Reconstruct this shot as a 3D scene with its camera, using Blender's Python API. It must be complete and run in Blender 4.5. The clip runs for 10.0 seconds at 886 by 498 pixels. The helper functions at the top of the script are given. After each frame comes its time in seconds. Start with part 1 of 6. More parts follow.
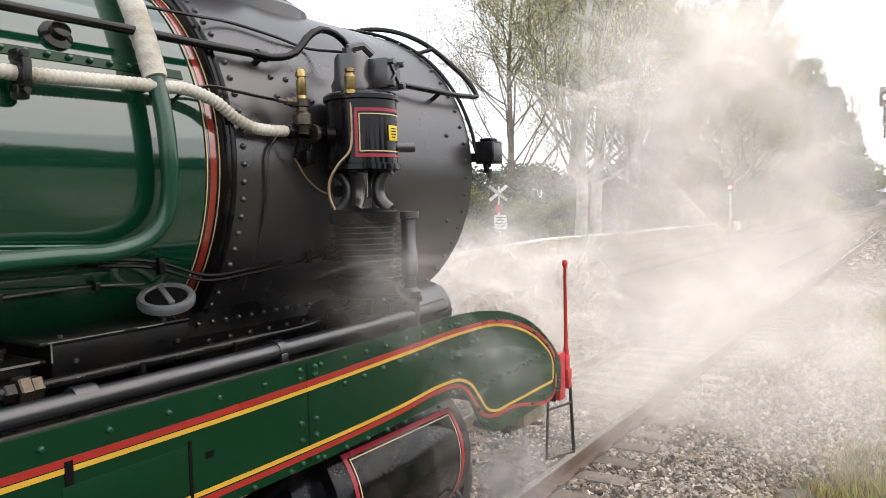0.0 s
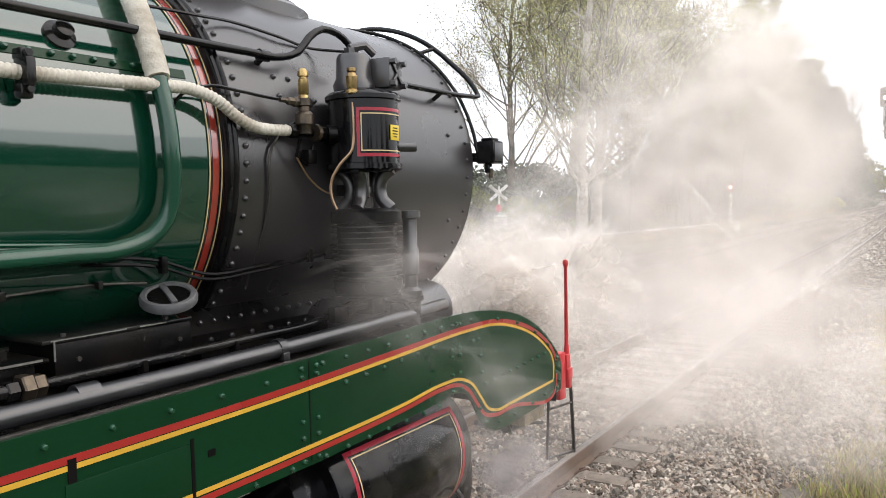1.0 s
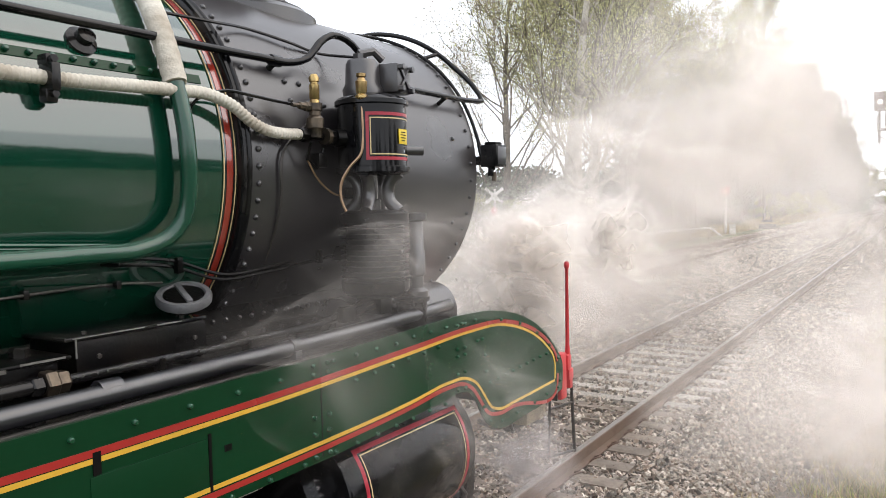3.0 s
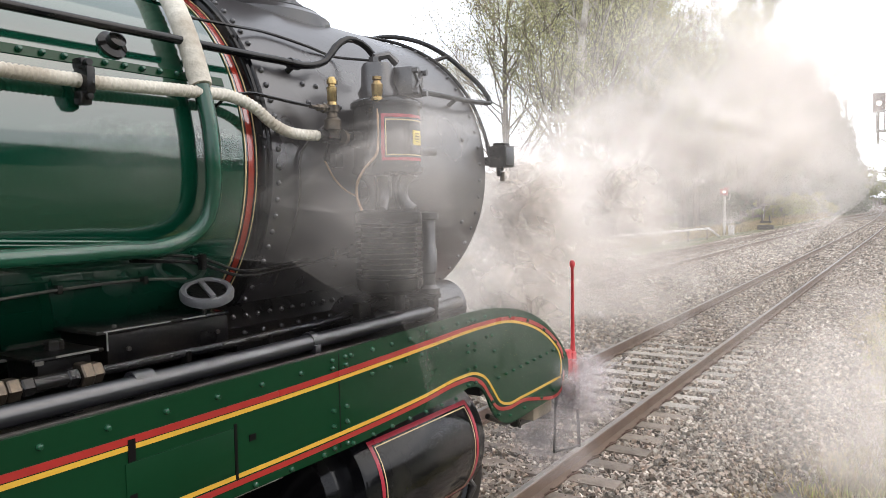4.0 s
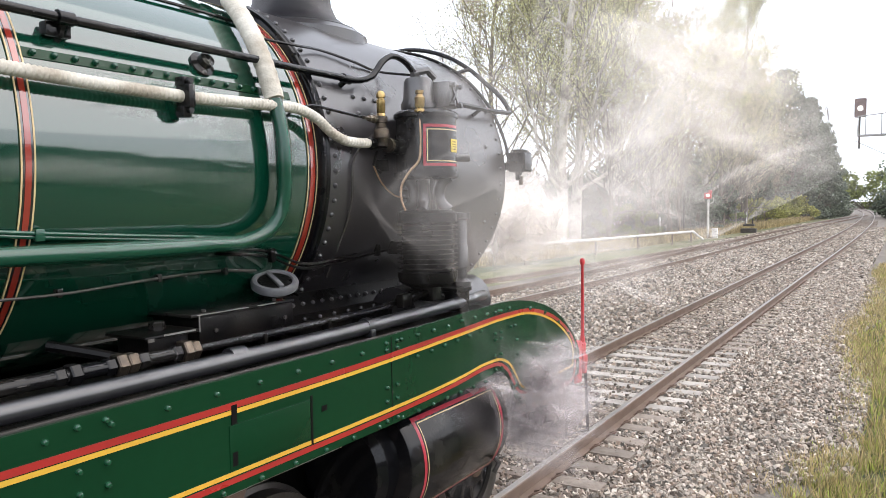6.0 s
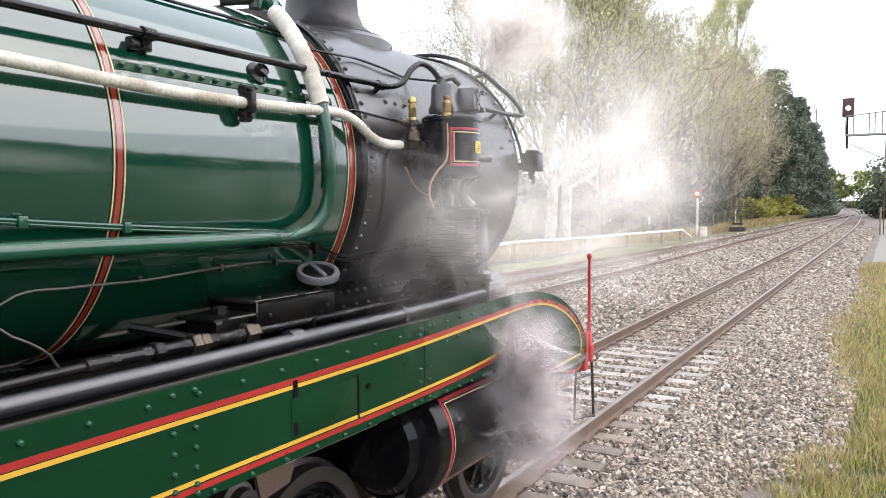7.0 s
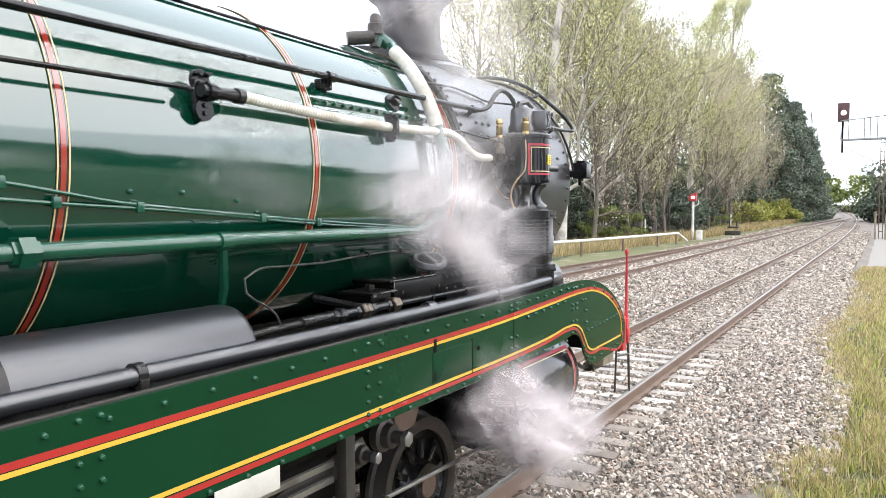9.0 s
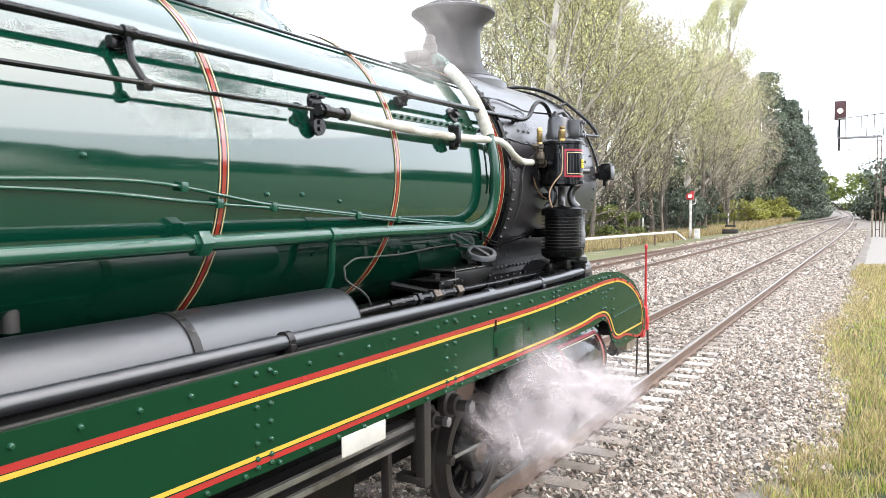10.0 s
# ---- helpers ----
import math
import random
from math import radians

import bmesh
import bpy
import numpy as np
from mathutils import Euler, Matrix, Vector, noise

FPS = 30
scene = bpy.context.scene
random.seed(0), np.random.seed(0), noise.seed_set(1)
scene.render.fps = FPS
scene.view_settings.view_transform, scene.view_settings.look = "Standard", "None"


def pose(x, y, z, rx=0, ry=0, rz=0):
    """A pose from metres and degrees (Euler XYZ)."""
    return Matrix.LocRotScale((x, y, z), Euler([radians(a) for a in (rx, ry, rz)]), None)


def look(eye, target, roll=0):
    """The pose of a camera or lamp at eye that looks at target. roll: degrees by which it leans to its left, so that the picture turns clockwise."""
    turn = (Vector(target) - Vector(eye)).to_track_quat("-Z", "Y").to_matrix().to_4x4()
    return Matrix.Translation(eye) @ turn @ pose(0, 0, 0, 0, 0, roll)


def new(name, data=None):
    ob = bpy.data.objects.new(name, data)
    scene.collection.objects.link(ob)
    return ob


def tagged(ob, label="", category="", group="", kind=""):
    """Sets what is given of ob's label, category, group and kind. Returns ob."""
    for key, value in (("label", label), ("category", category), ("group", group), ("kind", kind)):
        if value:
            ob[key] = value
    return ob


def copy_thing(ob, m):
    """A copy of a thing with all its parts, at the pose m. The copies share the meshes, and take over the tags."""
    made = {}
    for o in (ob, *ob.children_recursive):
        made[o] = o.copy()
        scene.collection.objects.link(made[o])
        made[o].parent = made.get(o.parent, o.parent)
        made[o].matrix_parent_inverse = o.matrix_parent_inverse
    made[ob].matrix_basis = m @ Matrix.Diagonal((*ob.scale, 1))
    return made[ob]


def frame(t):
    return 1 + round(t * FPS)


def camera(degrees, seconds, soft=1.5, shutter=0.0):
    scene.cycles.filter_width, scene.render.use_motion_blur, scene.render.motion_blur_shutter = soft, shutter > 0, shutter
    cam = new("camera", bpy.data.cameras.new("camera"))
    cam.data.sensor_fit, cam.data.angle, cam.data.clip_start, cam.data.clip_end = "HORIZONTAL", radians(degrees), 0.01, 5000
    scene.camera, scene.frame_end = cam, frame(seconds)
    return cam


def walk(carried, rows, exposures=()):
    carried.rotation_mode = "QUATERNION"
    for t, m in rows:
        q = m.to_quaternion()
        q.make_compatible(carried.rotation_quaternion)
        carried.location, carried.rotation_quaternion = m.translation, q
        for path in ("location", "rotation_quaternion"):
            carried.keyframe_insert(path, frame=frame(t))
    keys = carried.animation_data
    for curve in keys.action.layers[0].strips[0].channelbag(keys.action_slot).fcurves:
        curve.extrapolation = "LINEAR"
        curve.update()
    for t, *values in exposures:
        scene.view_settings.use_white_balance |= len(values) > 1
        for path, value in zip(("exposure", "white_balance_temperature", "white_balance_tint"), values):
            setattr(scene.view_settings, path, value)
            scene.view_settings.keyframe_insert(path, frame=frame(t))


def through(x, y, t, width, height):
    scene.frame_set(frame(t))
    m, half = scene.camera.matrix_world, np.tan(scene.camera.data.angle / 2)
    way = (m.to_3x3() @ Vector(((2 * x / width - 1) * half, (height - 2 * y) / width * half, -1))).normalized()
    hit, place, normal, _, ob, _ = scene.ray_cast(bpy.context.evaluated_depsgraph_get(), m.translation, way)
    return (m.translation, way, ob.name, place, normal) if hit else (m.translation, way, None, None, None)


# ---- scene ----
# ---- camera: stands beside the line, turned a little by hand ----
cam = camera(60.64, 10.0, soft=0.8)
EYE = (3.557, 0.0, 2.370)
TURNS = [
    (0.0, 86.46, 1.46, 33.00), (0.5, 86.42, 1.36, 32.97), (1.0, 86.43, 1.34, 33.02), (1.5, 86.51, 1.29, 32.98),
    (2.0, 86.66, 1.26, 32.98), (2.5, 86.66, 1.31, 32.77), (4.0, 86.61, 0.99, 32.61), (4.5, 86.67, 0.95, 32.56),
    (5.0, 86.75, 0.87, 32.43), (6.5, 86.65, 0.60, 31.07), (7.0, 86.54, 0.45, 30.79), (7.5, 86.47, 0.24, 30.63),
    (8.0, 86.54, 0.22, 30.62), (8.5, 86.69, 0.28, 30.54), (9.0, 86.72, 0.19, 30.51), (9.5, 86.72, 0.24, 30.46),
    (10.0, 86.69, 0.42, 30.33),
]
walk(cam, [(t, pose(*EYE, rx, ry, rz)) for t, rx, ry, rz in TURNS], exposures=((0.0, -0.56, 6900, 11), (4.0, -0.52, 6750, 11), (5.0, -0.38, 6650, 11), (6.5, -0.15, 6600, 12), (7.5, -0.02, 6550, 11), (8.5, 0.14, 6500, 10), (10.0, 0.42, 6500, 10)))

# how far the engine has rolled forward, in metres
ROLL = [
    (0.0, 0.000), (0.5, 0.004), (1.0, 0.011), (1.5, 0.022), (2.0, 0.043), (2.5, 0.072), (3.0, 0.114), (3.5, 0.172),
    (4.0, 0.246), (4.5, 0.341), (5.0, 0.460), (5.5, 0.602), (6.0, 0.767), (6.5, 0.954), (7.0, 1.177), (7.5, 1.434),
    (8.0, 1.722), (8.5, 2.036), (9.0, 2.383), (9.5, 2.764), (10.0, 3.177),
]

scene.cycles.transparent_max_bounces = 96

# ---- sky and light: bright overcast ----
world = bpy.data.worlds.new("overcast_sky")
scene.world = world
world.use_nodes = True
wn, wl = world.node_tree.nodes, world.node_tree.links
wn.clear()
w_out = wn.new("ShaderNodeOutputWorld")
w_sky = wn.new("ShaderNodeTexSky")
w_sky.sky_type, w_sky.sun_disc = "NISHITA", False
w_sky.sun_elevation, w_sky.sun_rotation = radians(48), radians(60)
w_sky.dust_density, w_sky.air_density = 4.0, 1.0
w_b1 = wn.new("ShaderNodeBackground")
w_b1.inputs["Strength"].default_value = 0.05
w_b2 = wn.new("ShaderNodeBackground")
w_b2.inputs["Color"].default_value = (0.93, 0.99, 1.10, 1)
w_b2.inputs["Strength"].default_value = 2.1
w_add = wn.new("ShaderNodeAddShader")
wl.new(w_sky.outputs[0], w_b1.inputs["Color"])
wl.new(w_b1.outputs[0], w_add.inputs[0])
wl.new(w_b2.outputs[0], w_add.inputs[1])
wl.new(w_add.outputs[0], w_out.inputs["Surface"])
sun_data = bpy.data.lights.new("sun", "SUN")
sun_data.energy, sun_data.angle, sun_data.color = 1.5, radians(75), (1.0, 0.96, 0.9)
sun = new("sun", sun_data)
sun.matrix_world = look((40, 25, 55), (0, 0, 0))


# ---- materials ----
def surf(name, base, rough=0.5, metal=0.0, var=0.2, big=1.5, fine=40.0, bump=0.1, coat=0.0, second=None, amount=0.4, rvar=0.12, island=False, each=0.0):
    """A surface with large stains towards a second colour, fine grain and fine relief."""
    m = bpy.data.materials.new(name)
    m.use_nodes = True
    n, l = m.node_tree.nodes, m.node_tree.links
    b = n["Principled BSDF"]
    co = n.new("ShaderNodeTexCoord")
    n1, n2 = n.new("ShaderNodeTexNoise"), n.new("ShaderNodeTexNoise")
    for q, s, d in ((n1, big, 5.0), (n2, fine, 3.0)):
        q.inputs["Scale"].default_value, q.inputs["Detail"].default_value = s, d
        l.new(co.outputs["Object"], q.inputs["Vector"])
    if second is None:
        second = tuple(c * (1 - var) for c in base)
    r1 = n.new("ShaderNodeMapRange")
    r1.inputs["From Min"].default_value, r1.inputs["From Max"].default_value = 0.65 - amount * 0.5, 0.85 - amount * 0.5
    l.new(n1.outputs["Fac"], r1.inputs["Value"])
    mix = n.new("ShaderNodeMix")
    mix.data_type = "RGBA"
    mix.inputs["A"].default_value, mix.inputs["B"].default_value = (*base, 1), (*second, 1)
    if island:
        fr = n.new("ShaderNodeMath")
        fr.operation = "FRACT"
        sc = n.new("ShaderNodeMath")
        sc.operation = "MULTIPLY"
        sc.inputs[1].default_value = 7.31
        l.new(n.new("ShaderNodeNewGeometry").outputs["Random Per Island"], sc.inputs[0])
        l.new(sc.outputs[0], fr.inputs[0])
        l.new(fr.outputs[0], mix.inputs["Factor"])
    else:
        l.new(r1.outputs[0], mix.inputs["Factor"])
    hsv = n.new("ShaderNodeHueSaturation")
    l.new(mix.outputs["Result"], hsv.inputs["Color"])
    r2 = n.new("ShaderNodeMapRange")
    r2.inputs["To Min"].default_value, r2.inputs["To Max"].default_value = 1 - var, 1 + var
    l.new(n2.outputs["Fac"], r2.inputs["Value"])
    val = r2.outputs[0]
    if island or each:
        src = n.new("ShaderNodeNewGeometry").outputs["Random Per Island"] if island else n.new("ShaderNodeObjectInfo").outputs["Random"]
        r3 = n.new("ShaderNodeMapRange")
        r3.inputs["To Min"].default_value, r3.inputs["To Max"].default_value = 1 - (each or 0.4), 1 + (each or 0.4)
        l.new(src, r3.inputs["Value"])
        mu = n.new("ShaderNodeMath")
        mu.operation = "MULTIPLY"
        l.new(val, mu.inputs[0])
        l.new(r3.outputs[0], mu.inputs[1])
        val = mu.outputs[0]
    l.new(val, hsv.inputs["Value"])
    l.new(hsv.outputs[0], b.inputs["Base Color"])
    r4 = n.new("ShaderNodeMapRange")
    r4.inputs["To Min"].default_value, r4.inputs["To Max"].default_value = max(rough - rvar, 0.02), min(rough + rvar, 1.0)
    l.new(n1.outputs["Fac"], r4.inputs["Value"])
    l.new(r4.outputs[0], b.inputs["Roughness"])
    b.inputs["Metallic"].default_value = metal
    b.inputs["Coat Weight"].default_value, b.inputs["Coat Roughness"].default_value = coat, 0.03
    if bump:
        bp = n.new("ShaderNodeBump")
        bp.inputs["Strength"].default_value, bp.inputs["Distance"].default_value = bump, 0.01
        l.new(n2.outputs["Fac"], bp.inputs["Height"])
        l.new(bp.outputs[0], b.inputs["Normal"])
    return m


def glow(name, colour, power):
    m = bpy.data.materials.new(name)
    m.use_nodes = True
    b = m.node_tree.nodes["Principled BSDF"]
    b.inputs["Base Color"].default_value = (*colour, 1)
    b.inputs["Emission Color"].default_value, b.inputs["Emission Strength"].default_value = (*colour, 1), power
    return m


M_GREEN = surf("green_boiler_paint", (0.0022, 0.040, 0.022), 0.09, var=0.05, big=0.8, fine=3, bump=0.0, coat=0.5, rvar=0.03)
M_GREEN.node_tree.nodes["Principled BSDF"].inputs["IOR"].default_value = 1.85
M_GREEN.node_tree.nodes["Principled BSDF"].inputs["Coat IOR"].default_value = 1.75
M_VALANCE = surf("green_valance_paint", (0.0034, 0.0345, 0.0125), 0.24, var=0.08, big=1.5, fine=25, bump=0.008, rvar=0.05)
M_VALANCE.node_tree.nodes["Principled BSDF"].inputs["Specular IOR Level"].default_value = 0.24
M_RIVET = surf("green_rivet_paint", (0.006, 0.060, 0.026), 0.12, var=0.1, bump=0.0, coat=0.5)
M_SMOKE = surf("smokebox_black", (0.019, 0.0165, 0.018), 0.30, var=0.25, big=2.0, fine=60, bump=0.05, second=(0.026, 0.0225, 0.023))
M_SMOKE.node_tree.nodes["Principled BSDF"].inputs["IOR"].default_value = 1.85
M_BLACK = surf("gloss_black_paint", (0.005, 0.005, 0.006), 0.11, var=0.2, big=3, fine=50, bump=0.02, second=(0.02, 0.018, 0.016))
M_BLACK.node_tree.nodes["Principled BSDF"].inputs["Specular IOR Level"].default_value = 0.3
M_SOOT = surf("sooty_chimney_black", (0.012, 0.0115, 0.014), 0.48, var=0.25, big=3, fine=50, bump=0.05, second=(0.020, 0.018, 0.018))
M_SOOT.node_tree.nodes["Principled BSDF"].inputs["Specular IOR Level"].default_value = 0.3
M_OILY = surf("oily_black_iron", (0.0035, 0.0033, 0.0034), 0.30, var=0.4, big=5, fine=70, bump=0.15, second=(0.008, 0.0065, 0.0055))
M_OILY.node_tree.nodes["Principled BSDF"].inputs["Specular IOR Level"].default_value = 0.16
M_GREY = surf("grey_black_enamel", (0.013, 0.013, 0.016), 0.30, var=0.15, big=1.2, fine=60, bump=0.0, second=(0.010, 0.010, 0.012), rvar=0.02)
M_GREY.node_tree.nodes["Principled BSDF"].inputs["IOR"].default_value = 1.85
M_RED = surf("red_lining", (0.36, 0.024, 0.020), 0.3, var=0.1, fine=30, bump=0.0)
M_YELLOW = surf("yellow_lining", (0.66, 0.38, 0.045), 0.3, var=0.08, fine=30, bump=0.0)
M_BAND = surf("red_boiler_band", (0.30, 0.030, 0.018), 0.14, var=0.1, fine=20, bump=0.0, coat=0.5)
M_BANDLINE = surf("band_edge_black", (0.012, 0.012, 0.012), 0.15, var=0.1, fine=20, bump=0.0, coat=0.5)
for m_ in (M_BAND, M_BANDLINE):
    m_.node_tree.nodes["Principled BSDF"].inputs["IOR"].default_value = 1.85
    m_.node_tree.nodes["Principled BSDF"].inputs["Coat IOR"].default_value = 1.75
M_PIPEGREEN = surf("green_pipe_paint", (0.006, 0.060, 0.033), 0.2, var=0.1, fine=30, bump=0.02, coat=0.4)
M_LAG = surf("white_lagging", (0.62, 0.58, 0.50), 0.8, var=0.2, big=4, fine=90, bump=0.3, second=(0.40, 0.35, 0.28), amount=0.45)
M_BRASS = surf("tarnished_brass", (0.46, 0.33, 0.14), 0.3, metal=0.9, var=0.3, big=12, fine=80, bump=0.08, second=(0.22, 0.14, 0.07))
M_COPPER = surf("copper_tube", (0.42, 0.27, 0.17), 0.35, metal=0.8, var=0.2, fine=60, bump=0.02)
M_STEEL = surf("bright_steel", (0.42, 0.41, 0.40), 0.32, metal=0.9, var=0.2, big=4, fine=60, bump=0.05, second=(0.20, 0.18, 0.16))
M_DULL = surf("dull_steel", (0.075, 0.068, 0.062), 0.42, metal=0.6, var=0.3, big=4, fine=60, bump=0.08, second=(0.07, 0.06, 0.055))
M_REDPAINT = surf("red_paint", (0.58, 0.045, 0.050), 0.35, var=0.12, big=5, fine=50, bump=0.03)
M_WHITE = surf("white_paint", (0.78, 0.76, 0.72), 0.5, var=0.1, big=3, fine=40, bump=0.03, second=(0.6, 0.57, 0.52))
M_CREAM = surf("cream_plate", (0.52, 0.49, 0.43), 0.5, var=0.08, big=8, fine=40, bump=0.02)
M_PLATE = surf("yellow_plate", (0.78, 0.56, 0.03), 0.4, var=0.08, fine=60, bump=0.0)
M_INK = surf("dark_print", (0.008, 0.007, 0.007), 0.8, var=0.1, bump=0.0)
M_INK.node_tree.nodes["Principled BSDF"].inputs["Specular IOR Level"].default_value = 0.05
M_WOOD = surf("weathered_wood", (0.30, 0.24, 0.17), 0.8, var=0.25, big=4, fine=30, bump=0.3, second=(0.18, 0.14, 0.10))
M_SLEEPER = surf("timber_sleeper", (0.23, 0.19, 0.155), 0.85, var=0.35, big=3, fine=22, bump=0.5, second=(0.13, 0.10, 0.08), each=0.25)
M_CONCRETE = surf("pale_concrete_sleeper", (0.37, 0.34, 0.30), 0.85, var=0.18, big=4, fine=50, bump=0.3, second=(0.28, 0.25, 0.22), each=0.25)
M_RAIL = surf("rusty_rail", (0.15, 0.098, 0.070), 0.7, var=0.3, big=4, fine=60, bump=0.2, second=(0.13, 0.085, 0.06))
M_RAILTOP = surf("worn_rail_head", (0.25, 0.235, 0.22), 0.35, metal=0.7, var=0.15, big=3, fine=40, bump=0.03, second=(0.28, 0.24, 0.21))
M_STONE = surf("ballast_stone", (0.41, 0.37, 0.315), 0.9, var=0.3, big=10, fine=60, bump=0.3, second=(0.22, 0.165, 0.125), island=True, each=0.72)
M_GRAVEL = surf("ballast_bed", (0.15, 0.13, 0.11), 0.95, var=0.65, big=0.5, fine=22, bump=1.0, second=(0.20, 0.17, 0.145))
M_DIRT = surf("rough_grass_ground", (0.060, 0.075, 0.028), 0.95, var=0.4, big=0.35, fine=12, bump=0.8, second=(0.045, 0.055, 0.022), amount=0.6)
M_EARTH = surf("bare_earth", (0.26, 0.215, 0.14), 0.95, var=0.5, big=0.7, fine=16, bump=0.8, second=(0.12, 0.125, 0.05), amount=0.75)
M_FOULED = surf("fouled_ballast", (0.20, 0.165, 0.14), 0.95, var=0.5, big=0.8, fine=14, bump=0.8, second=(0.21, 0.175, 0.15))
M_BRONZE = surf("dull_bronze", (0.12, 0.095, 0.07), 0.38, metal=0.8, var=0.3, big=14, fine=80, bump=0.08, second=(0.06, 0.05, 0.042))
M_GALV = surf("weathered_galvanised_steel", (0.33, 0.33, 0.33), 0.5, metal=0.3, var=0.15, big=2, fine=30, bump=0.05)
M_MAROON = surf("faded_maroon_paint", (0.09, 0.035, 0.035), 0.5, var=0.15, big=3, fine=30, bump=0.03)
M_RIM = surf("grey_cast_rim", (0.13, 0.13, 0.135), 0.42, var=0.25, big=14, fine=80, bump=0.1)
M_TAN = surf("tan_render", (0.42, 0.31, 0.20), 0.85, var=0.15, big=0.8, fine=12, bump=0.1)
M_PATH = surf("grey_path", (0.24, 0.22, 0.195), 0.9, var=0.2, big=0.8, fine=30, bump=0.3, second=(0.24, 0.225, 0.20))
M_BARKW = surf("pale_bark", (0.62, 0.57, 0.50), 0.85, var=0.3, big=1.2, fine=9, bump=0.5, second=(0.30, 0.26, 0.22))
M_BARK = surf("grey_brown_bark", (0.20, 0.165, 0.13), 0.9, var=0.3, big=1.5, fine=10, bump=0.5, second=(0.11, 0.09, 0.07))
M_TWIG = surf("dark_twig_bark", (0.13, 0.105, 0.08), 0.9, var=0.3, big=1.5, fine=10, bump=0.0)
M_TWIGPALE = surf("pale_twig_bark", (0.46, 0.38, 0.30), 0.9, var=0.3, big=1.5, fine=10, bump=0.0, second=(0.17, 0.135, 0.105))
M_CRIMSON = surf("crimson_lining", (0.36, 0.022, 0.040), 0.3, var=0.1, fine=30, bump=0.0)
M_CREAMLINE = surf("cream_lining", (0.62, 0.46, 0.24), 0.3, var=0.08, fine=30, bump=0.0)


def leaf(name, c, each=0.5, through=0.35):
    m = surf(name, c, 0.55, var=0.2, big=0.6, fine=6, bump=0.0, second=tuple(v * 0.7 for v in c), island=True, each=each)
    n, l = m.node_tree.nodes, m.node_tree.links
    tr = n.new("ShaderNodeBsdfTranslucent")
    mx = n.new("ShaderNodeMixShader")
    mx.inputs[0].default_value = through
    src = n["Principled BSDF"].inputs["Base Color"].links[0].from_socket
    l.new(src, tr.inputs["Color"])
    l.new(n["Principled BSDF"].outputs[0], mx.inputs[1])
    l.new(tr.outputs[0], mx.inputs[2])
    l.new(mx.outputs[0], n["Material Output"].inputs["Surface"])
    return m


M_LEAF = leaf("young_poplar_leaf", (0.64, 0.63, 0.32), each=0.65, through=0.5)
M_LEAFPALE = leaf("budding_twig_leaf", (0.72, 0.64, 0.48), each=0.5, through=0.5)
M_LEAFDARK = leaf("dark_conifer_leaf", (0.155, 0.19, 0.13), each=0.85, through=0.15)
# leaf colour darkened so that the boiler mirrors a dark band below the sky
M_LEAFUNSEEN = leaf("unseen_darkened_leaf", (0.035, 0.050, 0.022), through=0.15)
M_LEAFBUSH = leaf("bush_leaf", (0.25, 0.29, 0.085), each=0.65)
M_LEAFYELLOW = leaf("yellow_green_leaf", (0.40, 0.40, 0.10), each=0.7)
M_BLADE = leaf("grass_blade", (0.38, 0.43, 0.10), each=0.65)
M_BLADEDRY = leaf("dry_grass_blade", (0.48, 0.38, 0.19), each=0.6)
M_SIGWHITE = glow("signal_white_lamp", (1.0, 0.92, 0.85), 2.0)


# ---- mesh tools ----
def mesh_of(name, bm, smooth=40):
    me = bpy.data.meshes.new(name)
    bmesh.ops.recalc_face_normals(bm, faces=bm.faces)
    if smooth:
        for e in bm.edges:
            e.smooth = not (len(e.link_faces) == 2 and e.calc_face_angle(0) > radians(smooth))
        for f in bm.faces:
            f.smooth = True
    bm.to_mesh(me)
    bm.free()
    return me


def part(name, bm, material, parent=None, label="", smooth=40):
    """Links a bmesh (or a ready mesh) as one object under its thing or part."""
    me = bm if isinstance(bm, bpy.types.Mesh) else mesh_of(name, bm, smooth)
    if not me.materials:
        me.materials.append(material)
    ob = new(name, me)
    ob.parent = parent
    return tagged(ob, label)


def empty(name, label, category, m=None, kind="", group=""):
    ob = new(name)
    ob.empty_display_size = 0.2
    if m is not None:
        ob.matrix_basis = m
    return tagged(ob, label, category, group, kind)


def box(bm, c, s, bevel=0.0, m=None):
    r = bmesh.ops.create_cube(bm, size=1.0, matrix=(m or Matrix()) @ Matrix.Translation(c) @ Matrix.Diagonal((*s, 1)))
    if bevel:
        es = list({e for v in r["verts"] for e in v.link_edges})
        bmesh.ops.bevel(bm, geom=es, offset=bevel, segments=2, affect="EDGES", profile=0.6)
    return bm


def boxes(*items, bevel=0.0):
    bm = bmesh.new()
    for c, s in items:
        box(bm, c, s, bevel)
    return bm


def lathe(profile, m=None, seg=32, bm=None, arc=360.0, start=0.0):
    """Turns (radius, height) pairs about the z axis of the pose m."""
    bm, m = bm or bmesh.new(), m or Matrix()
    full = arc >= 360
    n = seg if full else seg + 1
    rings = []
    for r, h in profile:
        if r < 1e-6:
            rings.append([bm.verts.new(m @ Vector((0, 0, h)))])
        else:
            rings.append([bm.verts.new(m @ Vector((r * math.cos(radians(start + arc * i / seg)), r * math.sin(radians(start + arc * i / seg)), h))) for i in range(n)])
    for a, b in zip(rings, rings[1:]):
        for i in range(seg):
            j = (i + 1) % n
            if len(a) == 1 and len(b) == 1:
                continue
            if len(a) == 1:
                bm.faces.new((a[0], b[i], b[j]))
            elif len(b) == 1:
                bm.faces.new((a[i], b[0], a[j]))
            else:
                bm.faces.new((a[i], b[i], b[j], a[j]))
    return bm


